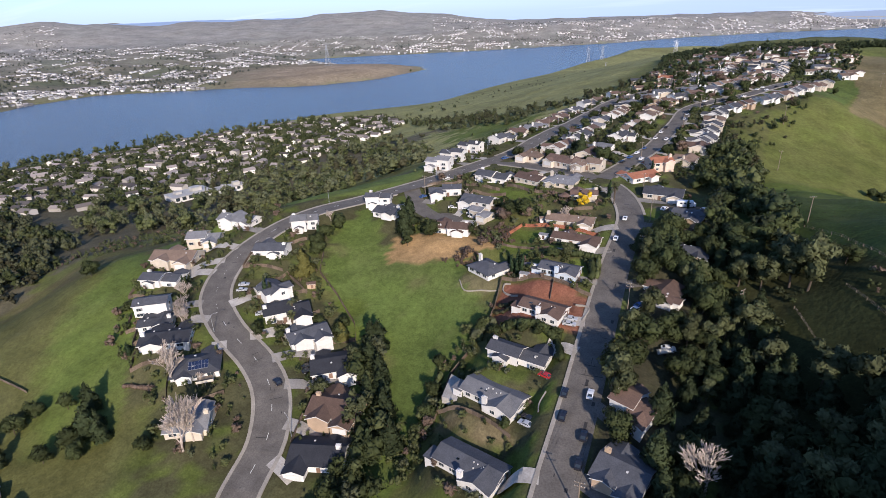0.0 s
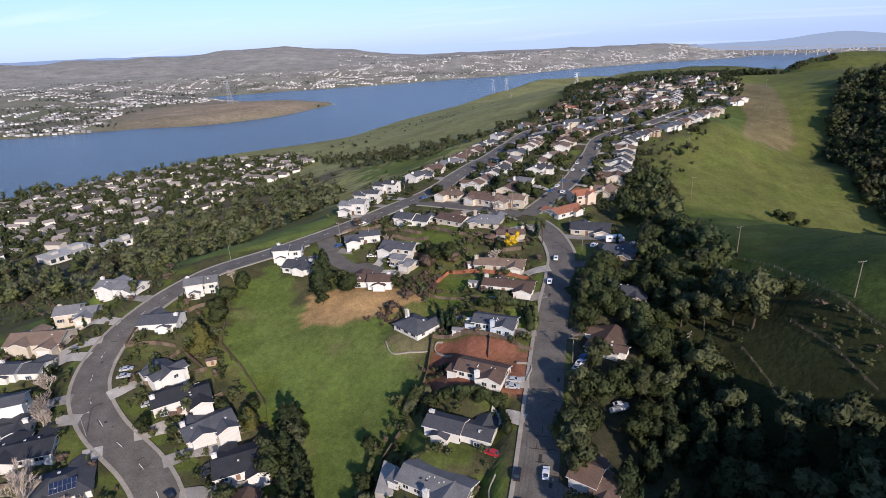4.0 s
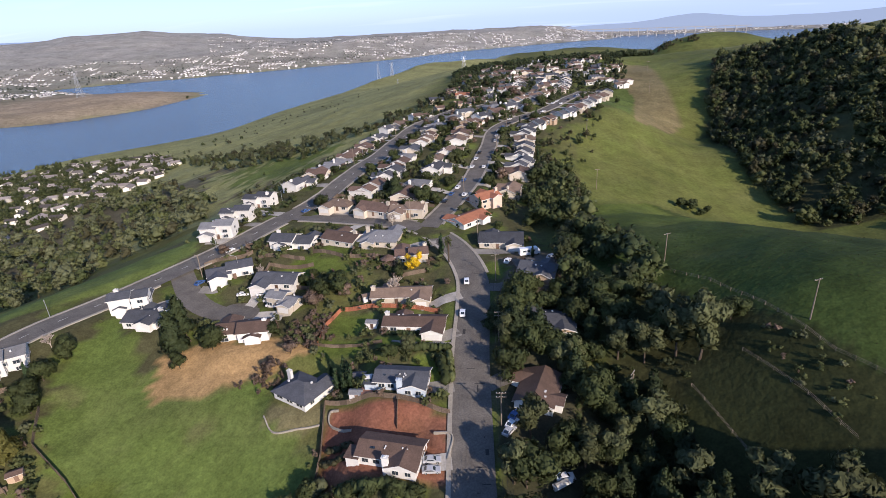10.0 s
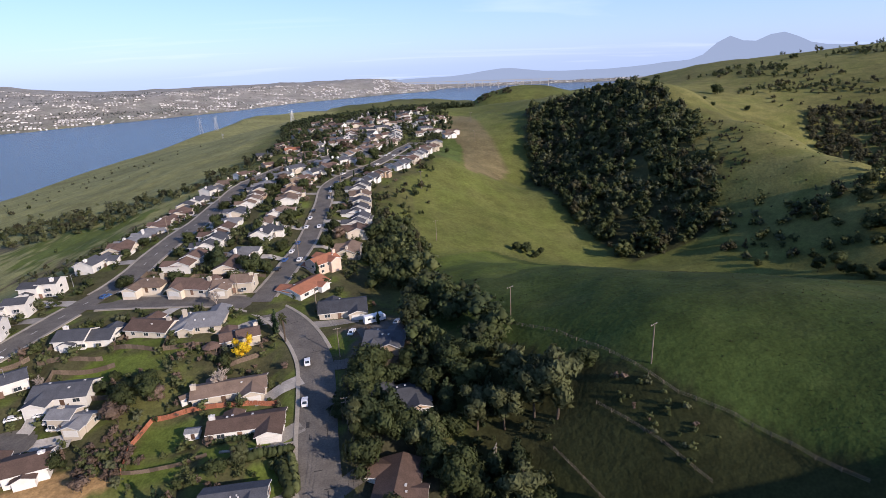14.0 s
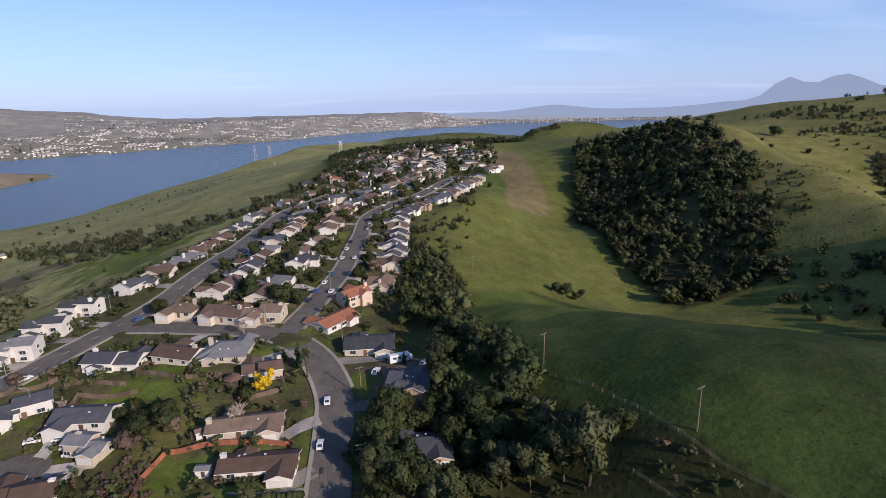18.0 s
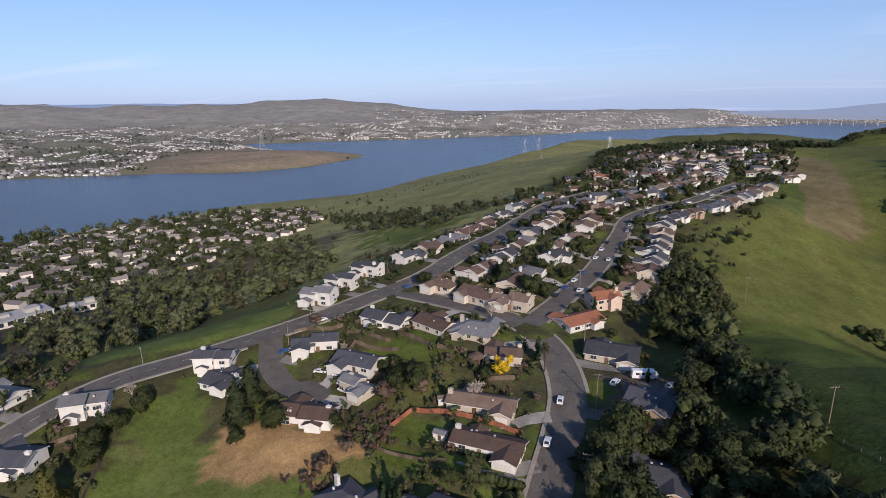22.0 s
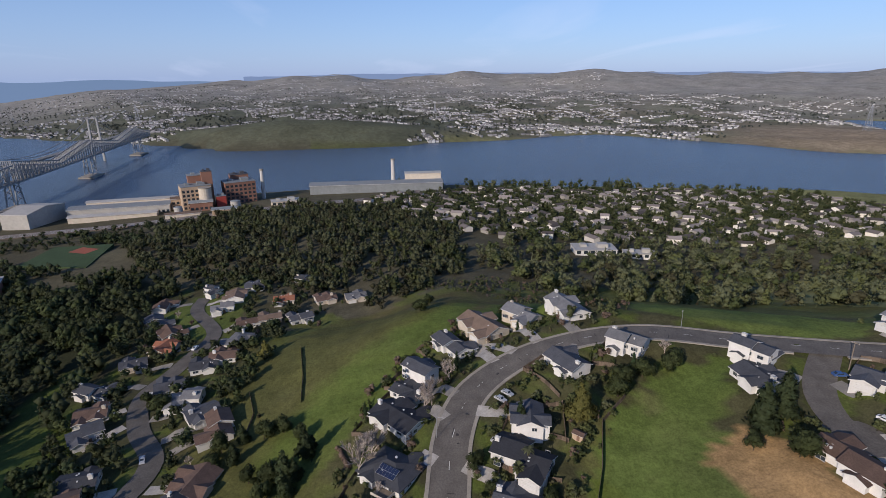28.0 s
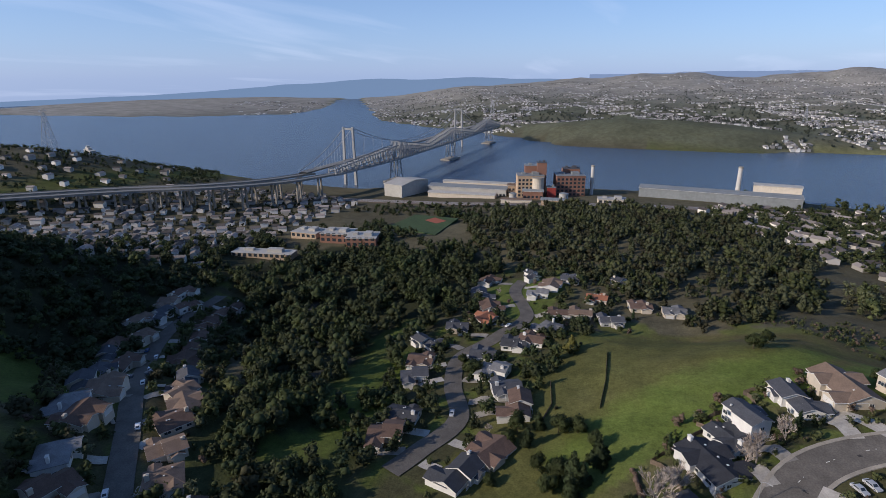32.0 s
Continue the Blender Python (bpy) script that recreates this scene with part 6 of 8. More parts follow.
wood("meadow_scrub", "brown and green scrub along the meadow edge", scatter([(-300, 62), (-262, 88), (-236, 108), (-222, 130), (-290, 150), (-340, 90), (-330, 30)], 3.6, 1.2, 3.2, 11, 8, -0.6), "shrub", 30, 11)
wood("hill_scrub", "sparse dark bushes on the far green hills", scatter([(330, 330), (520, 330), (620, 620), (560, 760), (420, 560)], 40, 3, 7, 12, 8, 0.0) + scatter([(440, 470), (500, 425), (570, 510), (545, 560), (485, 580), (452, 535)], 5.6, 5, 10, 61, 8) + scatter([(480, 660), (560, 640), (640, 690), (600, 740), (500, 720)], 10, 3, 7, 62, 8, 0.1) + scatter([(230, 1330), (330, 1330), (330, 1365), (240, 1370)], 11, 7, 11, 63, 8) + scatter([(-480, 700), (-300, 640), (-200, 720), (-300, 1000), (-450, 1000)], 40, 2, 4, 13, 8), "chaparral", 44, 12)
wood("far_hill_wood", "patches of woodland on the far ridge", scatter([(620, 560), (760, 700), (900, 900), (760, 1000), (640, 860), (560, 700)], 13, 5, 10, 14, 8, 0.5) + scatter([(470, 830), (520, 850), (600, 840), (622, 705), (555, 700), (520, 770)], 9, 5, 9, 64, 8, -0.1) + scatter([(430, 655), (520, 690), (600, 612), (575, 575), (520, 640)], 9, 4, 8, 65, 8, 0.0) + scatter([(680, 790), (715, 800), (740, 720), (710, 715)], 9, 5, 9, 66, 8), "oak", 40, 13)
wood("west_ridge_trees", "trees along the western street", scatter([(-60, -120), (-110, -110), (-160, -150), (-220, -200), (-300, -270), (-330, -330), (-200, -330), (-120, -240), (-50, -180)], 7.0, 4, 11, 15, 8.5), "oak", 70, 15)
wood("headland_trees", "wooded slopes of the western headland", scatter([(-300, -640), (-620, -650), (-720, -760), (-735, -880), (-640, -1010), (-480, -1250), (-260, -1000)], 10.5, 4, 8, 16, 9), "forest", 18, 16, 1.0, 1.15)
wood("garden_shrubs", "mixed shrubs and hedges in the gardens", [(x, y, h) for x, y, h in scatter([(-215, 130), (-225, 60), (-198, 14), (-150, 0), (-128, -12), (-106, -8), (-78, 10), (-95, 50), (-120, 70), (-150, 95)], 4.0, 1.0, 4.2, 41, 7.8) if not inside(np.array([x]), np.array([y]), FIELD)[0]] + scatter([(-62, 20), (-24, 10), (-26, 130), (-38, 205), (-110, 205), (-150, 190), (-130, 125), (-76, 128), (-60, 100)], 4.0, 1.0, 4.2, 42, 7.8), "shrub", 50, 41, 1.0, 1.1)
wood("ridge_garden_trees", "small dark trees between the ridge houses", scatter([(-150, 200), (-160, 300), (-130, 420), (-60, 560), (60, 700), (70, 560), (0, 430), (-6, 250), (-30, 205)], 6.0, 1.8, 5.5, 43, 7.0), "euc", 44, 43, 1.0, 1.05)
wood("hilltop_trees", "dark garden trees among the hilltop houses", scatter([(-110, 560), (70, 560), (88, 640), (100, 730), (60, 770), (-120, 780)], 8.0, 3.5, 9, 81, 7.2), "forest", 44, 81, 1.15)
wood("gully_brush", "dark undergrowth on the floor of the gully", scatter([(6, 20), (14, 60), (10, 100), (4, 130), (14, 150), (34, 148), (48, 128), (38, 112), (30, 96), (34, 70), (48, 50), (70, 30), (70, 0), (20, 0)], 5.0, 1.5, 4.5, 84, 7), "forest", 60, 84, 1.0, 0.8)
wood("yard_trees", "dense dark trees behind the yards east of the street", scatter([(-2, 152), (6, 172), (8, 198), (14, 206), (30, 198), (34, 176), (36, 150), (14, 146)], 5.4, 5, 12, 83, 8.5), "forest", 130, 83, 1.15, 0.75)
wood("valley_brush", "dark brush along the valley floor", scatter([(196, 300), (190, 262), (215, 232), (300, 180), (330, 200), (260, 262), (215, 310)], 7, 4, 8, 44, 8) + scatter([(268, 262), (290, 250), (300, 290), (280, 300)], 9, 6, 9, 45, 8), "oak", 56, 44)
wood("grass_tussocks", "rough grass tussocks on the green knoll", scatter([(40, 172), (70, 112), (100, 72), (190, 110), (210, 200), (120, 250), (60, 210)], 3.6, 0.2, 0.5, 71, 2) + scatter([(36, 100), (60, 88), (88, 62), (100, 40), (70, 50), (48, 70)], 2.8, 0.2, 0.45, 72, 2), "chaparral", 8, 71)
wood("thistle_brush", "pale dry brush along the hillside fence", scatter([(57, 122), (64, 113), (69, 104), (71, 96), (64, 92), (58, 104), (55, 114)], 3.0, 1.0, 2.8, 73, 2), "shrub", 60, 73, 1.0, 0.8)
wood("spur_brush", "scattered dark bushes on the green spur", scatter([(205, 300), (240, 360), (262, 420), (285, 400), (285, 300), (265, 245)], 9, 0.6, 1.8, 46, 8) + scatter([(222, 330), (250, 380), (258, 430), (268, 420), (262, 370), (240, 330)], 5, 1.5, 4, 146, 6), "chaparral", 40, 46)
wood("dirt_shrubs", "leafless russet brush on the bare slope", scatter([(-93, 110), (-86, 121), (-80, 120), (-76, 113), (-84, 108)], 1.9, 1.4, 2.6, 47, 4) + scatter([(-86, 128), (-84, 141), (-73, 145), (-66, 133), (-74, 126)], 1.9, 1.4, 2.8, 48, 4), "rust", 90, 47)
wood("field_edge_trees", "dark trees along the foot of the field", scatter([(-100, 60), (-88, 62), (-66, 34), (-50, -10), (-68, -10), (-80, 22)], 6.6, 8, 14, 48, 8.5), "euc", 220, 48, 1.1, 0.65)
wood("field_east_hedge", "dark bushes between the field and the gardens", scatter([(-64, 82), (-56, 80), (-50, 30), (-54, 5), (-58, 30), (-64, 60)], 3.6, 2.5, 5.5, 49, 7), "shrub", 110, 49, 1.0, 0.8)
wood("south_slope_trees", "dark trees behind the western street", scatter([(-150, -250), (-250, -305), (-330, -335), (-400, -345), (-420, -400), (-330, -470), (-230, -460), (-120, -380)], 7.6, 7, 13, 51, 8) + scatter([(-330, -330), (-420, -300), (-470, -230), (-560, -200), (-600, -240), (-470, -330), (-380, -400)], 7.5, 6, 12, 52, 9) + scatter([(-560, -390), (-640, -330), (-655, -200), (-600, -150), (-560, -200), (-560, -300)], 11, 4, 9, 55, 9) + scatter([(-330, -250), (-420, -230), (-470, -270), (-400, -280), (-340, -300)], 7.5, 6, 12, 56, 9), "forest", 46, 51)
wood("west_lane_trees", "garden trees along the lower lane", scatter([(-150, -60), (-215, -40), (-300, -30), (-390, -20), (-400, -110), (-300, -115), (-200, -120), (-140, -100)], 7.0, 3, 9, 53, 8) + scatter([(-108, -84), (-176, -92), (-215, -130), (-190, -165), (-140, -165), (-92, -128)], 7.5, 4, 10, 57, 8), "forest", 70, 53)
wood("low_slope_trees", "trees and brush below the ridge meadow", scatter([(-235, 340), (-340, 430), (-400, 560), (-520, 650), (-470, 720), (-340, 640), (-240, 520), (-200, 400)], 30, 3, 7, 54, 9, 0.0), "oak", 48, 54)



# ---- cars ----
def car(color, label):
    root = tagged(new("car"), label, "car", "parked cars")
    prof = [(-2.25, 0.32), (2.25, 0.32), (2.3, 0.62), (2.1, 0.86), (1.0, 0.95), (0.35, 1.42), (-1.1, 1.45), (-1.85, 1.0), (-2.28, 0.95)]
    b = Geo()
    for y0, y1, k in ((-0.9, -0.72, 0.97), (-0.72, 0.72, 1.0), (0.72, 0.9, 0.97)):
        b.prism([(-x, z * k if z > 1 else z) for x, z in prof][::-1], y0, y1, "y")
    part("body", b, M["car_" + color], root)
    glass = Geo()
    glass.add([(1.02, -0.66, 0.96), (1.02, 0.66, 0.96), (0.42, 0.6, 1.40), (0.42, -0.6, 1.40)], [(0, 1, 2, 3)])
    part("windscreen", glass, M["glass"], root, "dark windscreen")
    g2 = Geo().add([(-1.88, -0.64, 1.02), (-1.16, -0.6, 1.43), (-1.16, 0.6, 1.43), (-1.88, 0.64, 1.02)], [(0, 1, 2, 3)])
    part("rear_window", g2, M["glass"], root, "dark rear window")
    for s in (-1, 1):
        part("side_window", Geo().add([(0.8, s * 0.91, 0.98), (0.3, s * 0.9, 1.34), (-1.05, s * 0.9, 1.36), (-1.6, s * 0.91, 1.0)], [(0, 1, 2, 3)]), M["glass"], root, "dark side window")
        for x in (-1.4, 1.4):
            w = part("wheel", Geo().tube((x, s * 0.74, 0.33), (x, s * 0.93, 0.33), 0.33, 0.33, 12), M["rubber"], root)
            part("rim", Geo().tube((x, s * 0.93, 0.33), (x, s * 0.945, 0.33), 0.2, 0.18, 8), M["steel"], w)
    # glass sits a finger proud of the body
    return root


CARS = {c: car(c, t) for c, t in dict(white="white saloon car parked on the street", black="black saloon car parked on the street", silver="silver saloon car parked on asphalt", blue="dark blue saloon car parked on asphalt", red="red saloon car parked on a driveway").items()}
_done = set()


def park(color, x, y, deg, lift=0.05):
    near = min(LINES, key=lambda n: nearest(np.array([x]), np.array([y]), n)[0][0])
    d, h = nearest(np.array([x]), np.array([y]), near)
    z = float(h[0]) + 0.09 if d[0] < LINES[near][2] else ground(x, y) + 0.18
    m = pose(x, y, z, 0, 0, deg)
    if color not in _done:
        _done.add(color)
        CARS[color].matrix_world = m
        return
    copy_thing(CARS[color], m)


for _c, _x, _y, _a in (("black", -17.0, 54.5, 98), ("black", -14.6, 46, 98), ("black", -7.2, 42, 98), ("black", -5.6, 33, 98), ("white", -10.0, 57, 98), ("silver", -24.5, 42.5, 172), ("black", -25, 45.5, 165), ("red", -26, 61.5, 170), ("white", 6, 89, 20), ("black", -112.5, 27.5, 160),
                       ("silver", -161, 56, 35), ("silver", -163, 59, 35), ("silver", -145, 51, 50), ("black", -111, 41, 60), ("black", -109, 39, 60), ("blue", -134, 160, 75), ("white", -112.6, 154.5, 20), ("white", -104, 154, 15), ("silver", -100, 151, 15), ("white", -97.5, 148, 0),
                       ("white", -13.3, 177, 75), ("silver", 3, 180, 60), ("silver", -26.4, 87.2, 10), ("silver", -26, 84.3, 10), ("white", -27.3, 162.6, 98), ("white", -26.3, 144, 96), ("silver", -8, 98, 60), ("white", -7.4, 100.6, 60), ("blue", -6.8, 103.4, 60), ("white", -80, 195, 20), ("black", -85, 250, 90)):
    park(_c, _x, _y, _a)
_cr = random.Random(9)
for _n in ("upper", "main", "south", "west"):
    _xy, _z, _half = LINES[_n]
    for _i in range(8 if _n != "main" else 66, len(_xy) - 3, 3):
        for _s in (-1, 1):
            if _cr.random() < (0.42 if _n == "upper" else 0.04 if _n == "main" else 0.18):
                _t = _xy[_i + 1] - _xy[_i]
                _t /= np.linalg.norm(_t)
                _p = _xy[_i] + np.array((-_t[1], _t[0])) * _s * (_half - 1.15)
                park(_cr.choice(list(CARS)[:4]), _p[0], _p[1], math.degrees(math.atan2(_t[1], _t[0])))

_rv = tagged(new("camper_van"), "white motorhome parked beside a house", "vehicle")
part("body", Geo().prism([(-1.15, 0.5), (1.15, 0.5), (1.15, 2.9), (0.95, 3.1), (-0.95, 3.1), (-1.15, 2.9)], -3.8, 3.2), M["car_white"], _rv)
part("cab", Geo().box(3.7, 0, 0.5, 1.2, 2.1, 1.5), M["car_white"], _rv)
part("windscreen", Geo().box(3.2, 0, 1.95, 0.3, 2.0, 0.8), M["glass"], _rv, "dark windscreen")
for _s in (-1, 1):
    for _x in (-2.2, -0.4, 1.6):
        part("side_window", Geo().box(_x, _s * 1.16, 1.7, 1.1, 0.04, 0.7), M["glass"], _rv, "dark side window")
    for _x in (-2.4, 3.4):
        part("wheel", Geo().tube((_x, _s * 0.85, 0.42), (_x, _s * 1.12, 0.42), 0.42, 0.42, 12), M["rubber"], _rv)
_rv.matrix_world = pose(-5.5, 183.5, ground(-5.5, 183.5) + 0.05, 0, 0, 20)

# ---- poles, wires, lamps ----
WIRES = Geo()


def power_pole(x, y, h=10.5, deg=0.0, arms=1, deep=0.0):
    root = tagged(new("power_pole"), "weathered wooden power pole with crossarms", "power pole", "power poles")
    part("post", Geo().tube((0, 0, -1), (0, 0, h), 0.19, 0.13, 8), M["pole"], root)
    for k in range(arms):
        z = h - 0.4 - 1.2 * k
        a = part("crossarm", Geo().box(0, 0.17, z, 2.6, 0.12, 0.14), M["pole"], root)
        for u in (-1.15, -0.4, 0.4, 1.15):
            part("insulator", Geo().tube((u, 0.17, z + 0.14), (u, 0.17, z + 0.36), 0.06, 0.04, 6), M["trim"], a)
    root.matrix_world = pose(x, y, ground(x, y), 0, 0, deg)
    return Vector((x, y, ground(x, y) + h - 0.2))


def wire(p, q, sag=1.2, r=0.03):
    last = p
    for i in range(1, 9):
        f = i / 8
        now = p.lerp(q, f) - Vector((0, 0, sag * 4 * f * (1 - f)))
        WIRES.tube(last, now, r, r, 3)
        last = now


_tops = [power_pole(-1.6, 20, 10.5, 8, 2), power_pole(-5.2, 62, 10.5, 8, 2), power_pole(-10.2, 100, 10.5, 8, 2), power_pole(-13.3, 132, 10.5, 5, 2), power_pole(-17, 165, 10.5, 20, 1), power_pole(-27, 196, 10.5, 40, 1)]
for _p, _q in zip(_tops, _tops[1:]):
    for _o in (-1.1, 0, 1.1):
        wire(_p + Vector((_o, 0, 0)), _q + Vector((_o, 0, 0)))
for _at in ((24, 113, 11, 60, 2), (65.5, 117.7, 11.2, 30), (41, 167, 10.5, 30), (29, 381, 13, 10), (30, 300, 12, 10), (110, 640, 12, 10), (100, 560, 12, 10)):
    power_pole(*_at)
for _x, _y in ((-115, 300), (-109, 380), (-90, 430), (-136, 165), (-40, 250), (-30, 330), (-27, 385), (-60, 215)):
    power_pole(_x, _y, 10, 10)
tagged(part("power_line", WIRES, M["rubber"]), "thin black power lines strung along the street", "power line", kind="stuff")


def street_lamp(x, y, deg):
    root = tagged(new("street_lamp"), "slim grey street lamp with a curved arm", "street lamp", "street lamps")
    part("post", Geo().tube((0, 0, -0.5), (0, 0, 7.6), 0.11, 0.07, 8), M["steel"], root)
    part("arm", Geo().tube((0, 0, 7.5), (0.9, 0, 8.0), 0.05, 0.05).tube((0.9, 0, 8.0), (2.1, 0, 8.1), 0.05, 0.04), M["steel"], root)
    part("lamp_head", Geo().box(2.35, 0, 8.0, 0.7, 0.28, 0.16), M["tile_white"], root, "flat pale lamp head")
    root.matrix_world = pose(x, y, ground(x, y), 0, 0, deg)


for _x, _y, _a in ((-93, 14, 160), (-150, 32, 60), (-176, 131, -40), (-140, 184, -20), (-121, 168, 180), (-135, 240, 0), (-119, 330, 0)):
    street_lamp(_x, _y, _a)


# ---- fences ----
def fence(points, h=1.8, material="wood", label="weathered board fence along a garden", gap=2.4):
    root = tagged(new("fence"), label, "fence", "garden fences")
    for (ax, ay), (bx, by) in zip(points, points[1:]):
        n = max(1, round(math.hypot(bx - ax, by - ay) / gap))
        turn = math.atan2(by - ay, bx - ax)
        for i in range(n):
            x0, y0, x1, y1 = ax + (bx - ax) * i / n, ay + (by - ay) * i / n, ax + (bx - ax) * (i + 1) / n, ay + (by - ay) * (i + 1) / n
            z0, z1 = ground(x0, y0), ground(x1, y1)
            part("post", Geo().box(x0, y0, z0 - 0.4, 0.11, 0.11, h + 0.5, turn), M[material], root)
            if material == "pole":
                for k in (0.4, 0.8, 1.15):
                    part("rail", Geo().beam((x0, y0, z0 + k), (x1, y1, z1 + k), 0.03), M[material], root)
            else:
                dx, dy = -math.sin(turn) * 0.02, math.cos(turn) * 0.02
                g = Geo()
                m = 5
                for j in range(m):
                    u0, u1 = (j + 0.04) / m, (j + 0.96) / m
                    q = [(x0 + (x1 - x0) * u, y0 + (y1 - y0) * u, z0 + (z1 - z0) * u) for u in (u0, u1)]
                    v = [(q[e][0] + s * dx, q[e][1] + s * dy, q[e][2] + zz) for e in (0, 1) for s in (-1, 1) for zz in (-0.1, h - 0.03 * (j % 2))]
                    g.add(v, [(0, 1, 5, 4), (2, 6, 7, 3), (1, 3, 7, 5), (0, 4, 6, 2), (0, 2, 3, 1), (4, 5, 7, 6)])
                part("panel", g, M[material], root)
    return root


fence([(-150, 96), (-143, 85), (-127, 78), (-110, 68), (-98, 54), (-92, 48)], 1.9, "wood", "dark weathered board fence along the field")
fence([(-56.5, 82), (-57.5, 90), (-61.5, 105.5)], 1.9, "wood", "dark weathered board fence beside a red yard")
fence([(-61.5, 105.5), (-38.4, 104.3), (-24.1, 102)], 1.7, "wood", "grey board fence above a red yard")
fence([(-38.9, 103.6), (-37.8, 97)], 1.6, "wood", "short board fence dividing a red yard")
fence([(-72, 128), (-73, 137), (-70, 146), (-52, 147), (-34, 146)], 1.7, "redwood", "orange-brown redwood fence round a lawn")
fence([(-72, 128), (-58, 128), (-50, 128)], 1.2, "wood", "low grey fence along a small lawn")
fence([(-54.6, 39.5), (-59.6, 58.2), (-57.5, 68)], 1.8, "wood", "weathered board fence behind a house")
fence([(-55.2, 42.6), (-27.5, 38.6)], 1.7, "wood", "weathered board fence between two gardens")
fence([(39.8, 161), (50.3, 146.7), (60.2, 123.2), (67.4, 107.8), (75.7, 98.4), (82.1, 88.8), (88, 76)], 1.1, "pole", "wire and post fence across a hillside", 4.5)
fence([(39, 113.6), (45.2, 99.3), (49, 90)], 1.0, "pole", "old post and rail fence in a gully", 4.5)
fence([(51, 116.7), (60.4, 101.1), (65.9, 89.5)], 1.0, "pole", "old post and rail fence below a knoll", 4.5)
fence([(-255, -21), (-221, -17), (-200, -16)], 1.2, "wood", "low dark fence across the meadow", 4)
fence([(-220, -40), (-201, -35), (-190, -36)], 1.2, "wood", "low dark fence at the meadow's edge", 4)
for _x, _y, _r, _l, _w, *_ in HOMES_STREET[8:] + HOMES_COURT[2:5] + HOMES_INNER + HOMES_OUTER[3:-1] + HOMES_CROSS[:3]:
    _s = street_side(_x, _y, radians(_r))[0]
    _c, _n = math.cos(radians(_r)), math.sin(radians(_r))
    _pt = lambda u, v: (_x + u * _c + v * _s * _n, _y + u * _n - v * _s * _c)  # noqa: E731
    fence([_pt(-_l / 2 - 1.5, 2), _pt(-_l / 2 - 1.5, _w / 2 + 7), _pt(_l / 2 + 1.5, _w / 2 + 7)], 1.7, "wood", "board fence round a back garden")

# sheds and garden things
def slab(name, label, category, points, material, top=0.12):
    """A flat paved or planked surface over sloping ground, on a solid base."""
    z = max(ground(x, y) for x, y in points) + top
    n = len(points)
    g = Geo().add([(x, y, z) for x, y in points] + [(x, y, z - 2.5) for x, y in points], [tuple(range(n))[::-1] if _wound(points) < 0 else tuple(range(n))] + [(i, n + i, n + (i + 1) % n, (i + 1) % n) for i in range(n)])
    return tagged(part(name, g, material), label, category, kind="structure"), z


def _wound(points):
    return sum(a[0] * b[1] - b[0] * a[1] for a, b in zip(points, points[1:] + points[:1]))


slab("patio", "pale concrete patio beside a grey-roofed house", "patio", [(-57.5, 56), (-51.5, 54.5), (-49, 44.6), (-54.2, 44)], M["drive"])
slab("patio", "concrete court beside a garage", "patio", [(-12, 178), (-1, 183), (6, 168), (-6, 163)], M["asphalt"], 0.1)
slab("patio", "dark red brick patio beside a blue house", "patio", [(-51.5, 111), (-47.4, 111.3), (-47.0, 105.2), (-50, 105)], M["brick"])


def low_wall(points, label, h=0.7, thick=0.35):
    """A curved garden wall along a smooth line."""
    xy = spline(points, 0.9)
    z = np.array([ground(x, y) for x, y in xy])
    return tagged(part("garden_wall", ribbon(xy, z, -thick / 2, thick / 2, h, h + 0.4), M["concrete"]), label, "wall", "garden walls")


low_wall([(-56.6, 103.2), (-58.9, 102.7), (-58.0, 99.1), (-53.8, 96.9), (-50.6, 96.5)], "pale curled retaining wall in a red yard")
low_wall([(-22.9, 54.5), (-23.6, 51), (-22.1, 46.2)], "pale curved garden wall on a front lawn")
low_wall([(-79, 101), (-74, 96.5), (-66, 97.5), (-61, 99)], "low stone edge round a dry lawn", 0.4)
low_wall([(-27.5, 95.5), (-22.5, 95), (-22.6, 88)], "pale low wall in front of a brown house")
low_wall([(-47, 128.5), (-38, 128), (-28, 129.5)], "pale garden path edge beside a hedge", 0.3, 0.8)


def hedge(x0, y0, x1, y1, wide, h, seed, material="oak"):
    """A clipped hedge: a row of close lumps with a leafy skin."""
    pr, rng = random.Random(seed), np.random.default_rng(seed)
    n = max(2, round(math.hypot(x1 - x0, y1 - y0) / 1.1))
    lobes = [(x0 + (x1 - x0) * i / (n - 1), y0 + (y1 - y0) * i / (n - 1) + pr.uniform(-0.2, 0.2) * wide, ground(x0 + (x1 - x0) * i / (n - 1), y0 + (y1 - y0) * i / (n - 1)) + h * 0.45, wide / 2 * pr.uniform(0.9, 1.2), h * 0.58 * pr.uniform(0.9, 1.1)) for i in range(n)]
    c, d = lobe_points(lobes, 60 * n, rng, 0.1)
    v, f = tufts(c, rng.uniform(0.14, 0.3, len(c)), d, rng)
    cv, cf, cn = cores(lobes, 0.95, True)
    me = leaf_mesh("hedge", np.concatenate([v, cv]), np.concatenate([f, cf + len(v)]), np.concatenate([np.repeat(d, 6, axis=0), cn]), M[material])
    tagged(new("hedge", me), "dense dark green hedge between two gardens", "hedge", "garden hedges")


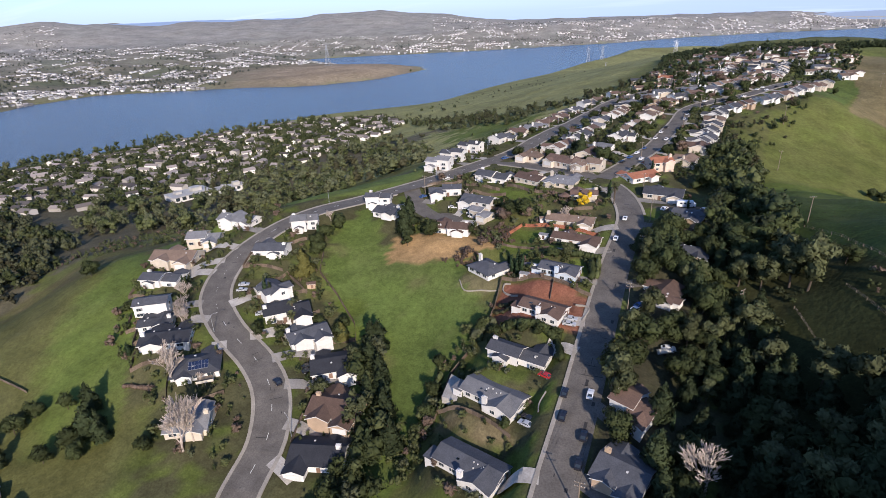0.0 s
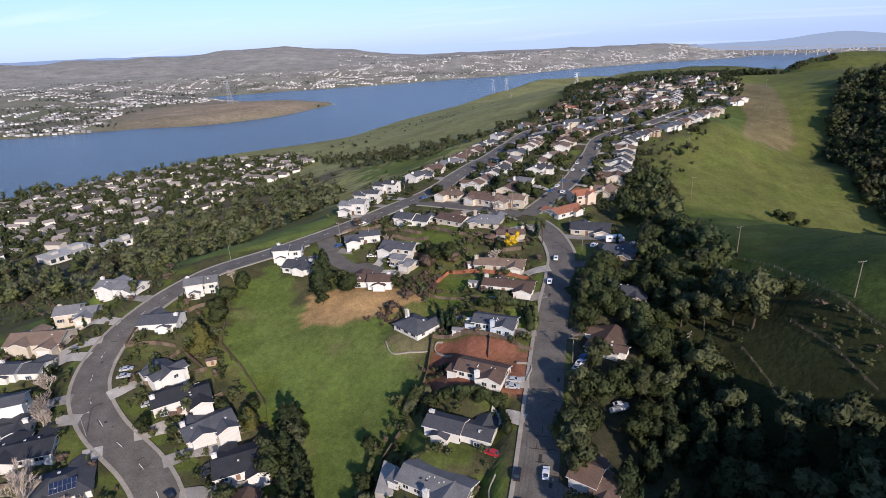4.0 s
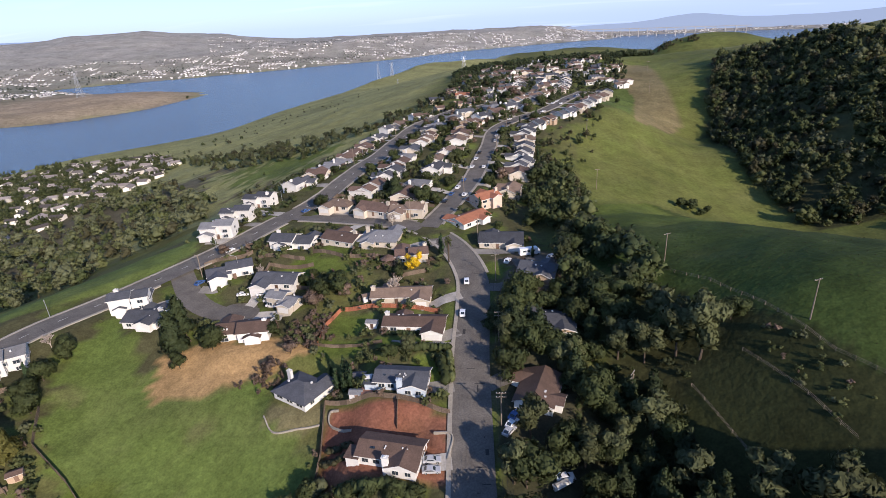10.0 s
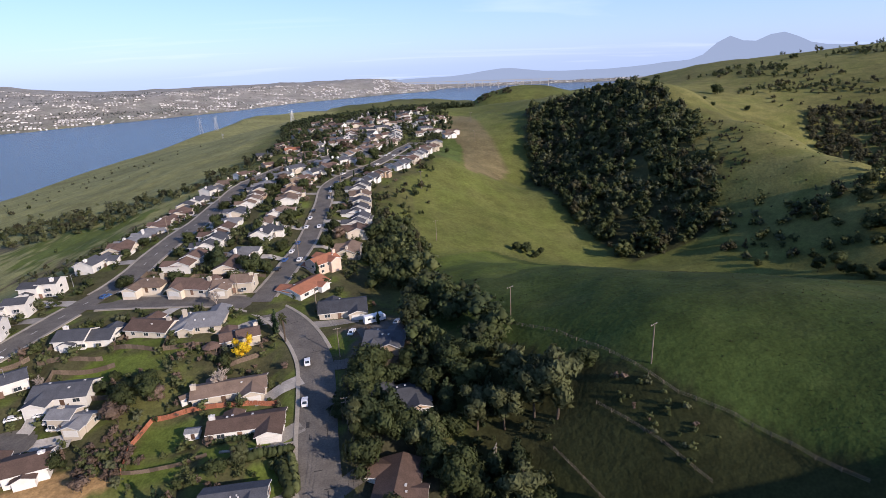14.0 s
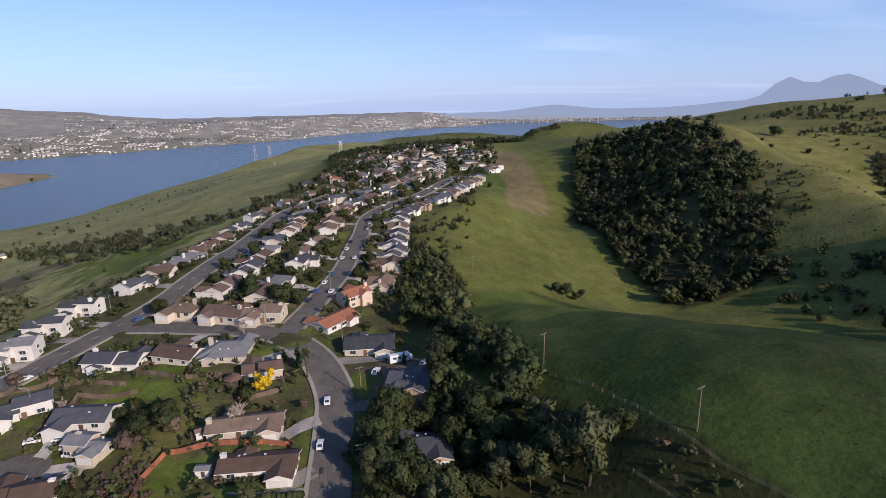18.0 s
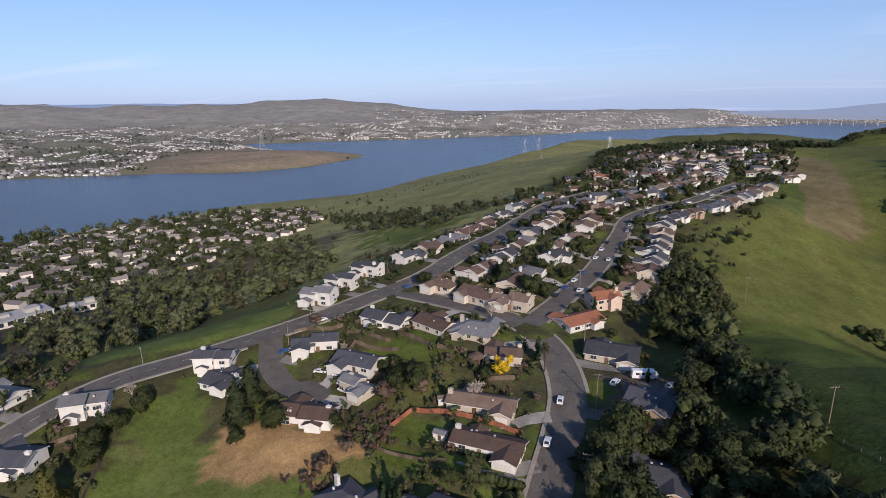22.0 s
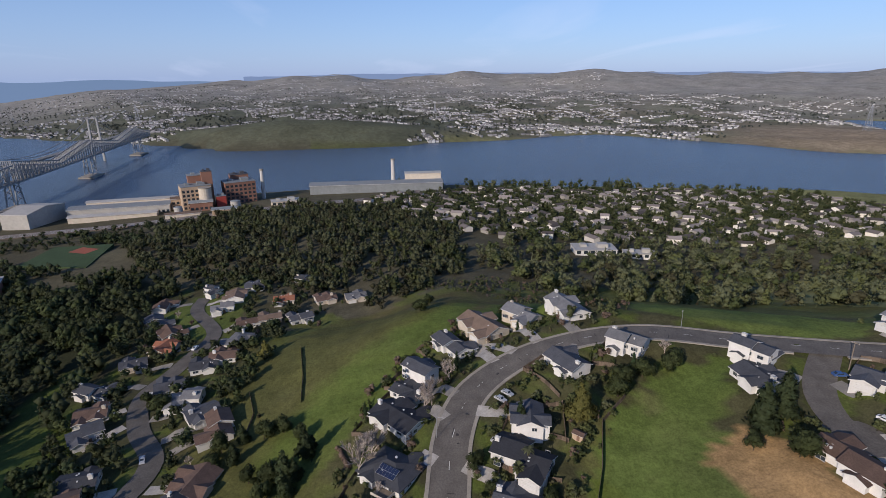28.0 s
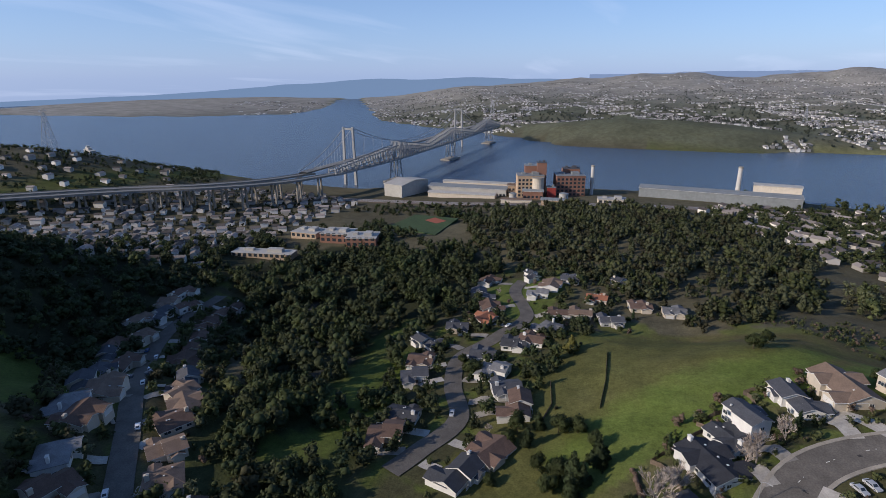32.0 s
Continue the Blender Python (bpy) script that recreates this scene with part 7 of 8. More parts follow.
hedge(-42, 124, -28.5, 126.5, 2.6, 2.6, 1), hedge(-30, 121, -27, 113, 3.0, 3.6, 2), hedge(-50, 132.6, -37, 133.6, 1.6, 1.4, 3, "pine"), hedge(-27.5, 123, -25.5, 114, 2.2, 3.2, 4, "shrub")
hedge(-48, 78.5, -29, 78, 3.2, 3.2, 5), hedge(-28, 78, -23, 68, 2.6, 3.4, 6), hedge(-58.5, 75, -54, 82, 3.4, 3.6, 7, "gum"), hedge(-160, 0, -150, 3.5, 1.5, 1.4, 8, "rust"), hedge(-60.5, 40, -63, 58, 2.8, 2.6, 9, "shrub")
hedge(-56.5, 88, -49, 87.5, 2.4, 1.2, 10, "chaparral"), hedge(-55.5, 91.5, -49.5, 91.5, 2.4, 1.3, 11, "chaparral")

_tb = tagged(new("patio_umbrella"), "white square garden umbrella over a red patio", "umbrella")
part("pole", Geo().tube((0, 0, -0.2), (0, 0, 2.4), 0.05, 0.05), M["steel"], _tb)
part("canopy", Geo().add([(-1.5, -1.5, 2.2), (1.5, -1.5, 2.2), (1.5, 1.5, 2.2), (-1.5, 1.5, 2.2), (0, 0, 2.75)], [(0, 1, 4), (1, 2, 4), (2, 3, 4), (3, 0, 4), (3, 2, 1, 0)]), M["white"], _tb)
_tb.matrix_world = pose(-49.4, 110.2, ground(-49.4, 110.2) + 0.3, 0, 0, 12)
_bt = tagged(new("boat_trailer"), "white covered boat on a trailer beside the street trees", "boat")
part("hull", Geo().prism([(-0.5, 0.55), (0.5, 0.55), (1.05, 1.3), (1.05, 1.45), (-1.05, 1.45), (-1.05, 1.3)], -2.6, 1.8).add([(1.8, -1.05, 1.45), (1.8, 1.05, 1.45), (3.3, 0, 1.5), (1.8, -0.5, 0.6), (1.8, 0.5, 0.6)], [(0, 1, 2), (0, 2, 3), (1, 4, 2), (3, 2, 4)]), M["car_white"], _bt)
part("cover", Geo().prism([(-1.0, 1.46), (1.0, 1.46), (0.35, 2.0), (-0.35, 2.0)], -2.4, 1.2), M["tile_white"], _bt, "pale canvas cover")
part("frame", Geo().box(0, 0, 0.4, 5.6, 0.9, 0.12).box(3.3, 0, 0.4, 1.4, 0.12, 0.1), M["steel"], _bt)
for _s in (-1, 1):
    part("wheel", Geo().tube((-0.6, _s * 0.75, 0.32), (-0.6, _s * 0.98, 0.32), 0.32, 0.32, 12), M["rubber"], _bt)
_bt.matrix_world = pose(5.5, 86.8, ground(5.5, 86.8) + 0.05, 0, 0, 38)
_dk = tagged(new("deck"), "raised tan timber deck with a board rail beside a house", "deck")
_dz = ground(-139, 19) + 0.9
for _k in range(16):
    part("board", Geo().box(-2.6 + 0.35 * _k, 0, 0, 0.32, 6.2, 0.08), M["pole"], _dk)
part("rail", Geo().box(0.1, -3.1, 0.08, 5.7, 0.08, 0.95).box(2.95, 0, 0.08, 0.08, 6.2, 0.95), M["cream"], _dk, "pale board rail")
for _x, _y in ((-2.4, -2.9), (0.2, -2.9), (2.8, -2.9), (2.8, 0), (2.8, 2.9)):
    part("post", Geo().box(_x, _y, -3.0, 0.16, 0.16, 3.0), M["pole"], _dk)
_dk.matrix_world = pose(-133.2, 14.2, _dz, 0, 0, 47)
_g = tagged(new("gazebo"), "octagonal wooden gazebo with a tiered brown roof", "gazebo")
for _k in range(8):
    _a = _k * math.pi / 4
    part("post", Geo().tube((2.6 * math.cos(_a), 2.6 * math.sin(_a), -0.3), (2.6 * math.cos(_a), 2.6 * math.sin(_a), 2.4), 0.09, 0.09), M["wood"], _g)
for _z, _r0, _r1, _hh in ((2.35, 3.3, 1.5, 0.9), (3.3, 1.7, 0.1, 0.8)):
    part("roof", Geo().tube((0, 0, _z), (0, 0, _z + _hh), _r0, _r1, 8), M["brown"], _g, "brown shingle tier")
part("floor", Geo().tube((0, 0, -0.2), (0, 0, 0.15), 2.8, 2.8, 8), M["wood"], _g)
_g.matrix_world = pose(-60, 175, ground(-60, 175) + 0.15)


def garden_shed(x, y, deg, label, wall, roof):
    root = tagged(new("garden_shed"), label, "shed", "garden sheds")
    w, r = Geo(), Geo()
    gable_wall(w, 3.6, 2.6, -0.3, 2.0, 0.5), gable_roof(r, 3.6, 2.6, 2.0, 0.5, over=0.25, thick=0.1)
    part("wall", w, M[wall], root), part("roof", r, M[roof], root)
    part("door", Geo().box(0.3, -1.33, 0, 1.0, 0.06, 1.8), M["door"], root)
    root.matrix_world = pose(x, y, ground(x, y) + 0.1, 0, 0, deg)


garden_shed(-53, 113, 10, "small white garden shed with a dark roof", "white", "slate")
garden_shed(-52, 106.5, 5, "white garden shed beside a deck", "white", "grey")
garden_shed(-56, 137, 0, "white garden shed by the lawn fence", "white", "grey")
garden_shed(-62, 152, 30, "pale garden shed under bare trees", "white", "tan")
garden_shed(-140, 76, 40, "brown garden shed behind the field fence", "tan_wall", "brown")
_sp = tagged(new("solar_array"), "dark blue solar panels laid on a shingle roof", "solar panel")
for _i in range(6):
    for _j in range(2):
        part("panel", Geo().box(-3.0 + 1.1 * _i, -0.9 + 1.8 * _j, 0.12, 1.02, 1.7, 0.05), M["panel"], _sp)
part("frame", Geo().box(-0.25, 0, 0, 6.7, 3.6, 0.12), M["steel"], _sp)
_sp.matrix_world = pose(-141.0, 16.8, land(-141, 16.8) + 4.15, 0, 0, 47) @ pose(1.5, -3.4, 0, 20, 0, 0)
tagged(part("blue_tarp", Geo().box(0, 0, 0, 3, 2, 0.5).box(0.3, 0.2, 0.5, 2, 1.3, 0.25), M["tarp"]), "crumpled bright blue tarpaulin over stored things", "tarpaulin").matrix_world = pose(2.5, 48.5, ground(2.5, 48.5), 0, 0, 15)
_palm = tagged(new("palm_tree"), "shaggy fan palm in front of a dark house", "tree", "hillside trees")
part("trunk", Geo().tube((0, 0, -0.3), (0.1, 0, 4.0), 0.4, 0.35, 8).tube((0.1, 0, 4.0), (0.15, 0.1, 7.2), 0.55, 0.5, 8), M["bark"], _palm)
_fr = Geo()
for _k in range(46):
    _a, _e = _cr.uniform(0, 6.28), _cr.uniform(-0.9, 1.2)
    _d = Vector((math.cos(_a) * math.cos(_e), math.sin(_a) * math.cos(_e), math.sin(_e)))
    _u = Vector((-math.sin(_a), math.cos(_a), 0)) * 0.45
    _b = Vector((0.15, 0.1, 7.3))
    _fr.add([_b, _b + _d * 1.4 + _u, _b + _d * 2.3 - Vector((0, 0, 0.5)), _b + _d * 1.4 - _u], [(0, 1, 2), (0, 2, 3)])
part("fronds", _fr, M["euc"], _palm)
_palm.matrix_world = pose(-129.5, 53, ground(-129.5, 53))
copy_thing(_palm, pose(-36, 176, ground(-36, 176), 0, 0, 80) @ Matrix.Diagonal((0.8, 0.8, 1.25, 1)))


# ---- pylons ----
def pylon(x, y, h, w, deg=0.0):
    root = tagged(new("transmission_tower"), "tall grey lattice steel transmission tower", "pylon", "transmission towers")
    g = Geo()
    n = 7
    level = [(h * 0.93 * i / n, w / 2 * (1 - 0.86 * i / n)) for i in range(n + 1)]
    for (z0, r0), (z1, r1) in zip(level, level[1:]):
        c0, c1 = [(-r0, -r0), (r0, -r0), (r0, r0), (-r0, r0)], [(-r1, -r1), (r1, -r1), (r1, r1), (-r1, r1)]
        for i in range(4):
            j = (i + 1) % 4
            g.beam((*c0[i], z0), (*c1[i], z1), 0.02 * w), g.beam((*c0[i], z0), (*c1[j], z1), 0.010 * w), g.beam((*c0[j], z0), (*c1[i], z1), 0.010 * w), g.beam((*c1[i], z1), (*c1[j], z1), 0.010 * w)
    part("lattice", g, M["steel"], root)
    for k, f in enumerate((0.72, 0.84, 0.95)):
        part("crossarm", Geo().beam((-w * 0.62, 0, h * f), (w * 0.62, 0, h * f), 0.02 * w).beam((-w * 0.62, 0, h * f), (0, 0, h * f + 0.05 * h), 0.012 * w).beam((w * 0.62, 0, h * f), (0, 0, h * f + 0.05 * h), 0.012 * w), M["steel"], root)
    root.matrix_world = pose(x, y, max(ground(x, y), 0) - 0.3, 0, 0, deg)


pylon(-1345, 1430, 75, 17, 20), pylon(-118, 822, 24, 7, 30), pylon(-492, 1640, 50, 10, 10), pylon(-455, 1655, 40, 9, 10), pylon(-470, 1720, 40, 9, 10), pylon(-500, -850, 60, 16, 30)
pylon(-1980, 300, 60, 14, 10), pylon(-2000, -700, 70, 16, 10), pylon(-330, 1240, 16, 5, 10)

# ---- bridges ----
_b = tagged(new("suspension_bridge"), "pale twin-towered suspension bridge over the strait", "bridge", kind="structure")
T1, T2 = Vector((-753, -502, 0)), Vector((-1289, -537, 0))
_along = (T2 - T1).normalized()
_side = Vector((-_along.y, _along.x, 0))
for _t in (T1, T2):
    _tw = Geo()
    for _s in (-1, 1):
        _tw.tube(_t + _side * 10 * _s + Vector((0, 0, -3)), _t + _side * 8.5 * _s + Vector((0, 0, 93)), 3.0, 2.2, 4)
    for _z in (38, 90):
        _tw.beam(_t - _side * 9 + Vector((0, 0, _z)), _t + _side * 9 + Vector((0, 0, _z)), 1.8)
    part("tower", _tw, M["tower_grey"], _b, "pale concrete tower")
_end = T2 + _along * 160
_start = T1 - _along * 130
_dk = Geo()
for _p, _q in ((_start, T1), (T1, T2), (T2, _end)):
    for _k in range(6):
        _u, _v = _p.lerp(_q, _k / 6), _p.lerp(_q, (_k + 1) / 6)
        _dk.add([_u + _side * o + Vector((0, 0, z)) for o, z in ((-7, 41), (7, 41), (5, 38.6), (-5, 38.6))] + [_v + _side * o + Vector((0, 0, z)) for o, z in ((-7, 41), (7, 41), (5, 38.6), (-5, 38.6))], [(0, 1, 5, 4), (1, 2, 6, 5), (2, 3, 7, 6), (3, 0, 4, 7)])
part("deck", _dk, M["deck"], _b, "slim grey box deck")
for _s in (-1, 1):
    _cb = Geo()
    _pts = []
    for _p, _q, _z0, _z1, _zm in ((_start, T1, 42, 92, 60), (T1, T2, 92, 92, 48), (T2, _end, 92, 42, 60)):
        for _k in range(17):
            _f = _k / 16
            _z = (1 - _f) ** 2 * _z0 + 2 * _f * (1 - _f) * (2 * _zm - (_z0 + _z1) / 2) + _f**2 * _z1
            _pts.append(_p.lerp(_q, _f) + _side * 8 * _s + Vector((0, 0, _z)))
    for _p, _q in zip(_pts, _pts[1:]):
        if (_q - _p).length > 0.1:
            _cb.beam(_p, _q, 0.55)
        _cb.beam(_p, Vector((_p.x, _p.y, 41)), 0.14)
    part("main_cable", _cb, M["truss"], _b, "draped cable with thin hangers")
_c = tagged(new("cantilever_bridge"), "silver-grey steel cantilever truss bridge", "bridge", kind="structure")
_P = [Vector((-640, -456, 0)), Vector((-813, -450, 0)), Vector((-1078, -466, 0)), Vector((-1384, -490, 0)), Vector((-1480, -497, 0))]


def truss(p, q, z0, h0, h1, cells):
    """A through truss between two piers."""
    g = Geo()
    d = (q - p) / cells
    s = Vector((-d.y, d.x, 0)).normalized() * 6.0
    top = [z0 + h0 + (h1 - h0) * i / cells for i in range(cells + 1)]
    for e in (-1, 1):
        for i in range(cells):
            a, b = p + d * i + s * e, p + d * (i + 1) + s * e
            g.beam(a + Vector((0, 0, z0)), b + Vector((0, 0, z0)), 1.1), g.beam(a + Vector((0, 0, top[i])), b + Vector((0, 0, top[i + 1])), 1.0)
            g.beam(a + Vector((0, 0, z0)), a + Vector((0, 0, top[i])), 0.9), g.beam(a + Vector((0, 0, (z0 + top[i]) / 2)), b + Vector((0, 0, (z0 + top[i + 1]) / 2)), 0.6)
            m, mt = (a + b) / 2, (top[i] + top[i + 1]) / 2
            g.beam(a + Vector((0, 0, z0)), m + Vector((0, 0, mt)), 0.7), g.beam(b + Vector((0, 0, z0)), m + Vector((0, 0, mt)), 0.7)
    for i in range(cells + 1):
        a = p + d * i
        g.beam(a - s + Vector((0, 0, top[i])), a + s + Vector((0, 0, top[i])), 0.4)
    return g


for _i, (_h0, _h1, _n) in enumerate(((9, 24, 12), (24, 24, 20), (24, 24, 22), (24, 9, 8))):
    if _i in (1, 2):
        _mid = (_P[_i] + _P[_i + 1]) / 2
        part("truss_span", truss(_P[_i], _mid, 36, 30, 12, 13), M["truss"], _c), part("truss_span", truss(_mid, _P[_i + 1], 36, 12, 30, 13), M["truss"], _c)
    else:
        part("truss_span", truss(_P[_i], _P[_i + 1], 36, _h0, _h1, _n), M["truss"], _c)
for _p in _P[1:4]:
    _g = Geo()
    for _u in (-9, 9):
        for _v in (-7, 7):
            _g.beam(_p + Vector((_u, _v, 5)), _p + Vector((_u * 0.55, _v * 0.8, 36)), 1.0)
    for _z in (12, 20, 28):
        for _v in (-7, 7):
            _g.beam(_p + Vector((-8, _v, _z)), _p + Vector((8, _v, _z + 8)), 0.5), _g.beam(_p + Vector((8, _v, _z)), _p + Vector((-8, _v, _z + 8)), 0.5)
    part("pier", _g, M["truss"], _c, "braced steel pier")
    part("footing", Geo().box(_p.x, _p.y, -4, 46, 26, 6.5), M["concrete"], _c, "broad timber and concrete fender")
part("deck", ribbon(np.array([(p.x, p.y) for p in _P]), np.full(5, 37.5), -6, 6, 0, 1.6), M["deck"], _c)
# the two approaches
for _o, _name in ((0, "near"), (-34, "far")):
    _pts = spline([(-640, -456 + _o), (-560, -478 + _o), (-490, -530 + _o), (-430, -600 + _o), (-330, -690 + _o), (-240, -760 + _o)], 12)
    _v = tagged(new("viaduct"), "long grey motorway viaduct on concrete piers", "viaduct", kind="structure")
    _zz = np.linspace(38, 46, len(_pts))
    part("deck", ribbon(_pts, _zz, -6.5, 6.5, 0, 1.8), M["deck"], _v)
    part("underside", ribbon(_pts, _zz, 6.5, -6.5, -1.8), M["deck"], _v)
    for _s in (-6.4, 6.4):
        part("parapet", ribbon(_pts, _zz, _s - 0.2, _s + 0.2, 0.9, 1.0), M["concrete"], _v)
    for _i in range(2, len(_pts) - 1, 3):
        _x, _y = _pts[_i]
        _gz = ground(_x, _y)
        if _gz < _zz[_i] - 5:
            for _k in (-4, 4):
                part("pier", Geo().tube((_x + _k, _y, _gz - 1), (_x + _k * 0.8, _y, _zz[_i] - 1.7), 1.6, 1.3, 8), M["concrete"], _v)


# ---- waterfront works ----
def works(name, label, x0, y0, x1, y1, deep, h, wall, roof, rise=3.0, rows=0, group="factory buildings"):
    """A long building whose landward front runs between two points."""
    l = math.hypot(x1 - x0, y1 - y0)
    root = tagged(new(name), label, "factory", group)
    w, r = Geo(), Geo()
    if rise:
        gable_wall(w, l, deep, -3, h, rise), gable_roof(r, l, deep, h, rise, over=1.0, thick=0.4)
    else:
        w.box(0, 0, -3, l, deep, h + 3)
        r.box(0, 0, h, l + 0.8, deep + 0.8, 0.5).box(l * 0.2, 0, h + 0.5, l * 0.25, deep * 0.4, 3.0).box(-l * 0.25, deep * 0.1, h + 0.5, l * 0.15, deep * 0.3, 2.0)
    part("wall", w, M[wall], root), part("roof", r, M[roof], root)
    for k in range(rows):
        n = max(3, int(l / 5))
        for i in range(n):
            part("window", Geo().box(-l / 2 + (i + 0.5) * l / n, -deep / 2 - 0.06, 2.0 + k * 5.2, l / n * 0.6, 0.14, 3.0), M["glass"], root)
    ang = math.atan2(y1 - y0, x1 - x0)
    cx, cy = (x0 + x1) / 2 - math.sin(ang) * deep / 2, (y0 + y1) / 2 + math.cos(ang) * deep / 2
    root.matrix_world = pose(cx, cy, max(ground(cx, cy), 2.0), 0, 0, math.degrees(ang))
    return root


works("warehouse", "big white waterfront warehouse with a shallow roof", -678, -394, -672, -362, 62, 18, "tile_white", "tile_white", 4.0)
works("warehouse", "long low white dockside warehouse", -712, -340, -726, -226, 26, 11, "tile_white", "grey_metal", 2.0, 1)
works("shed_row", "low tan dockside sheds beside the railway", -690, -330, -704, -235, 14, 6, "cream", "tile_white", 1.5)
works("refinery_block", "tall tan and brick refinery block", -718, -207, -732, -174, 26, 30, "tan_wall", "grey_metal", 0.0, 5)
works("refinery_block", "dark refinery tower block with plant on its roof", -745, -205, -755, -178, 18, 41, "brick", "grey_metal", 0.0, 6)
works("refinery_block", "narrow dark brick elevator tower", -738, -186, -742, -174, 12, 46, "brick", "slate", 0.0, 0)
works("refinery_block", "red brick refinery block with many windows", -745, -160, -760, -124, 28, 29, "brick", "grey_metal", 0.0, 5)
works("refinery_block", "taller red brick bay behind the block", -772, -158, -780, -136, 16, 36, "brick", "slate", 0.0, 5)
works("refinery_block", "small bright red annex building", -722, -167, -726, -156, 10, 15, "red", "grey_metal", 0.0, 0)
works("refinery_block", "low brick boiler house beside the silo", -706, -196, -712, -170, 12, 11, "brick", "grey_metal", 2.0, 1)
works("refinery_block", "low tan packing house on the quay", -734, -226, -740, -206, 16, 14, "tan_wall", "tan", 1.5, 2)
works("plant_shed", "very long grey metal plant shed", -791, -56, -786, 136, 30, 13, "grey_metal", "grey_metal", 2.5)
works("plant_shed", "raised cream shed at the plant's end", -819, 84, -817, 138, 18, 24, "cream", "tile_white", 1.0)
works("shed_row", "low cream sheds beside the railway yard", -668, -214, -676, -176, 12, 5, "cream", "tan", 1.2)
works("shed_row", "small grey workshop by the rail yard", -664, -160, -670, -132, 14, 7, "tan_wall", "grey_metal", 1.5)
works("shed_row", "flat tan depot near the plant", -700, -96, -708, -62, 16, 6, "cream", "tile_white", 0.0, 1)
works("shed_row", "long cream loading hall on the quay", -742, -330, -756, -226, 14, 14, "cream", "tile_white", 1.0, 1)
_rw = tagged(new("railway"), "rust-brown railway tracks beside the works", "railway", kind="structure")
_pts = spline([(-600, -520), (-628, -420), (-650, -300), (-672, -150), (-712, 0), (-742, 140)], 12)
_zz = np.array([max(ground(x, y), 1.0) for x, y in _pts])
for _ in range(8):
    _zz = np.r_[_zz[:1], (_zz[:-2] + 2 * _zz[1:-1] + _zz[2:]) / 4, _zz[-1:]]
part("ballast", ribbon(_pts, _zz, -9, 9, 0.9, 3.0), mat("rail_ballast", (0.16, 0.13, 0.11), 0.95, grain=0.2, size=2, big=0.2, big_size=15), _rw)
for _o in (-6.5, -5.0, -1.5, 0.0, 3.5, 5.0):
    part("rail", ribbon(_pts, _zz, _o - 0.12, _o + 0.12, 1.08, 0.16), M["steel"], _rw)
for _x, _y, _r in ((-690, -205, 5), (-700, -140, 6), (-762, -200, 5)):
    _t = tagged(new("storage_tank"), "squat pale cylindrical storage tank at the plant", "tank", "storage tanks")
    part("shell", Geo().tube((0, 0, -2), (0, 0, 11), _r, _r, 16), M["tile_white"], _t)
    part("lid", Geo().tube((0, 0, 11), (0, 0, 12.2), _r * 1.02, _r * 0.2, 16), M["grey_metal"], _t)
    _t.matrix_world = pose(_x, _y, max(ground(_x, _y), 1.5))
for _x, _y, _h, _r in ((-841, 67, 44, 3.3), (-779, -118, 41, 2.7)):
    _s = tagged(new("smokestack"), "tall pale round factory smokestack", "smokestack", "smokestacks")
    part("shaft", Geo().tube((0, 0, -3), (0, 0, _h), _r, _r * 0.85, 14), M["stack"], _s)
    part("rim", Geo().tube((0, 0, _h - 1.5), (0, 0, _h + 0.4), _r * 1.0, _r * 1.0, 14), M["concrete"], _s)
    _s.matrix_world = pose(_x, _y, max(ground(_x, _y), 1.5))
_s = tagged(new("silo"), "tan round concrete silo with a flat cap", "silo")
part("shaft", Geo().tube((0, 0, -3), (0, 0, 27), 7.5, 7.5, 18), M["cream"], _s)
part("cap", Geo().tube((0, 0, 27), (0, 0, 28), 8, 8, 18), M["concrete"], _s)
_s.matrix_world = pose(-722, -180, max(ground(-722, -180), 2))
works("school_building", "brick school building with a white roof", -424, -318, -430, -289, 24, 9, "brick", "tile_white", 0.0, 2, "school buildings")
works("school_building", "brick school building with a white roof", -418, -284, -428, -257, 24, 9, "brick", "tile_white", 0.0, 2, "school buildings")
works("school_building", "low tan school hall with a pale roof", -428, -357, -430, -328, 22, 6, "tan_wall", "tile_white", 0.0, 1, "school buildings")
works("school_building", "long low tan school wing", -354, -364, -369, -309, 14, 5, "tan_wall", "tile_white", 0.0, 1, "school buildings")
works("school_building", "flat white community building among trees", -411, 188, -405, 222, 20, 5, "white", "tile_white", 0.0, 1, "school buildings")
works("school_building", "flat white classroom wing among trees", -400, 226, -392, 250, 12, 4.5, "white", "tile_white", 0.0, 1, "school buildings")
_pg = Geo()
_q = [(-495, -280), (-549, -277), (-552, -225), (-481, -220)]
_pg.add([(x, y, max(ground(x, y) for x, y in _q) + 0.6) for x, y in _q] + [(x, y, 5) for x, y in _q], [(3, 2, 1, 0), (0, 1, 5, 4), (1, 2, 6, 5), (2, 3, 7, 6), (3, 0, 4, 7)])
_pitch = tagged(part("sports_field", _pg, mat("turf", (0.05, 0.08, 0.032), 0.95, grain=0.2, size=1, big=0.2, big_size=12)), "green sports field beside the school", "sports field", kind="structure")
_top = max(ground(x, y) for x, y in _q) + 0.6
part("infield", Geo().add([(-536, -232, _top + 0.06), (-545, -250, _top + 0.06), (-530, -256, _top + 0.06), (-522, -238, _top + 0.06)], [(0, 1, 2, 3)]), M["pitch_red"], _pitch, "red clay infield")
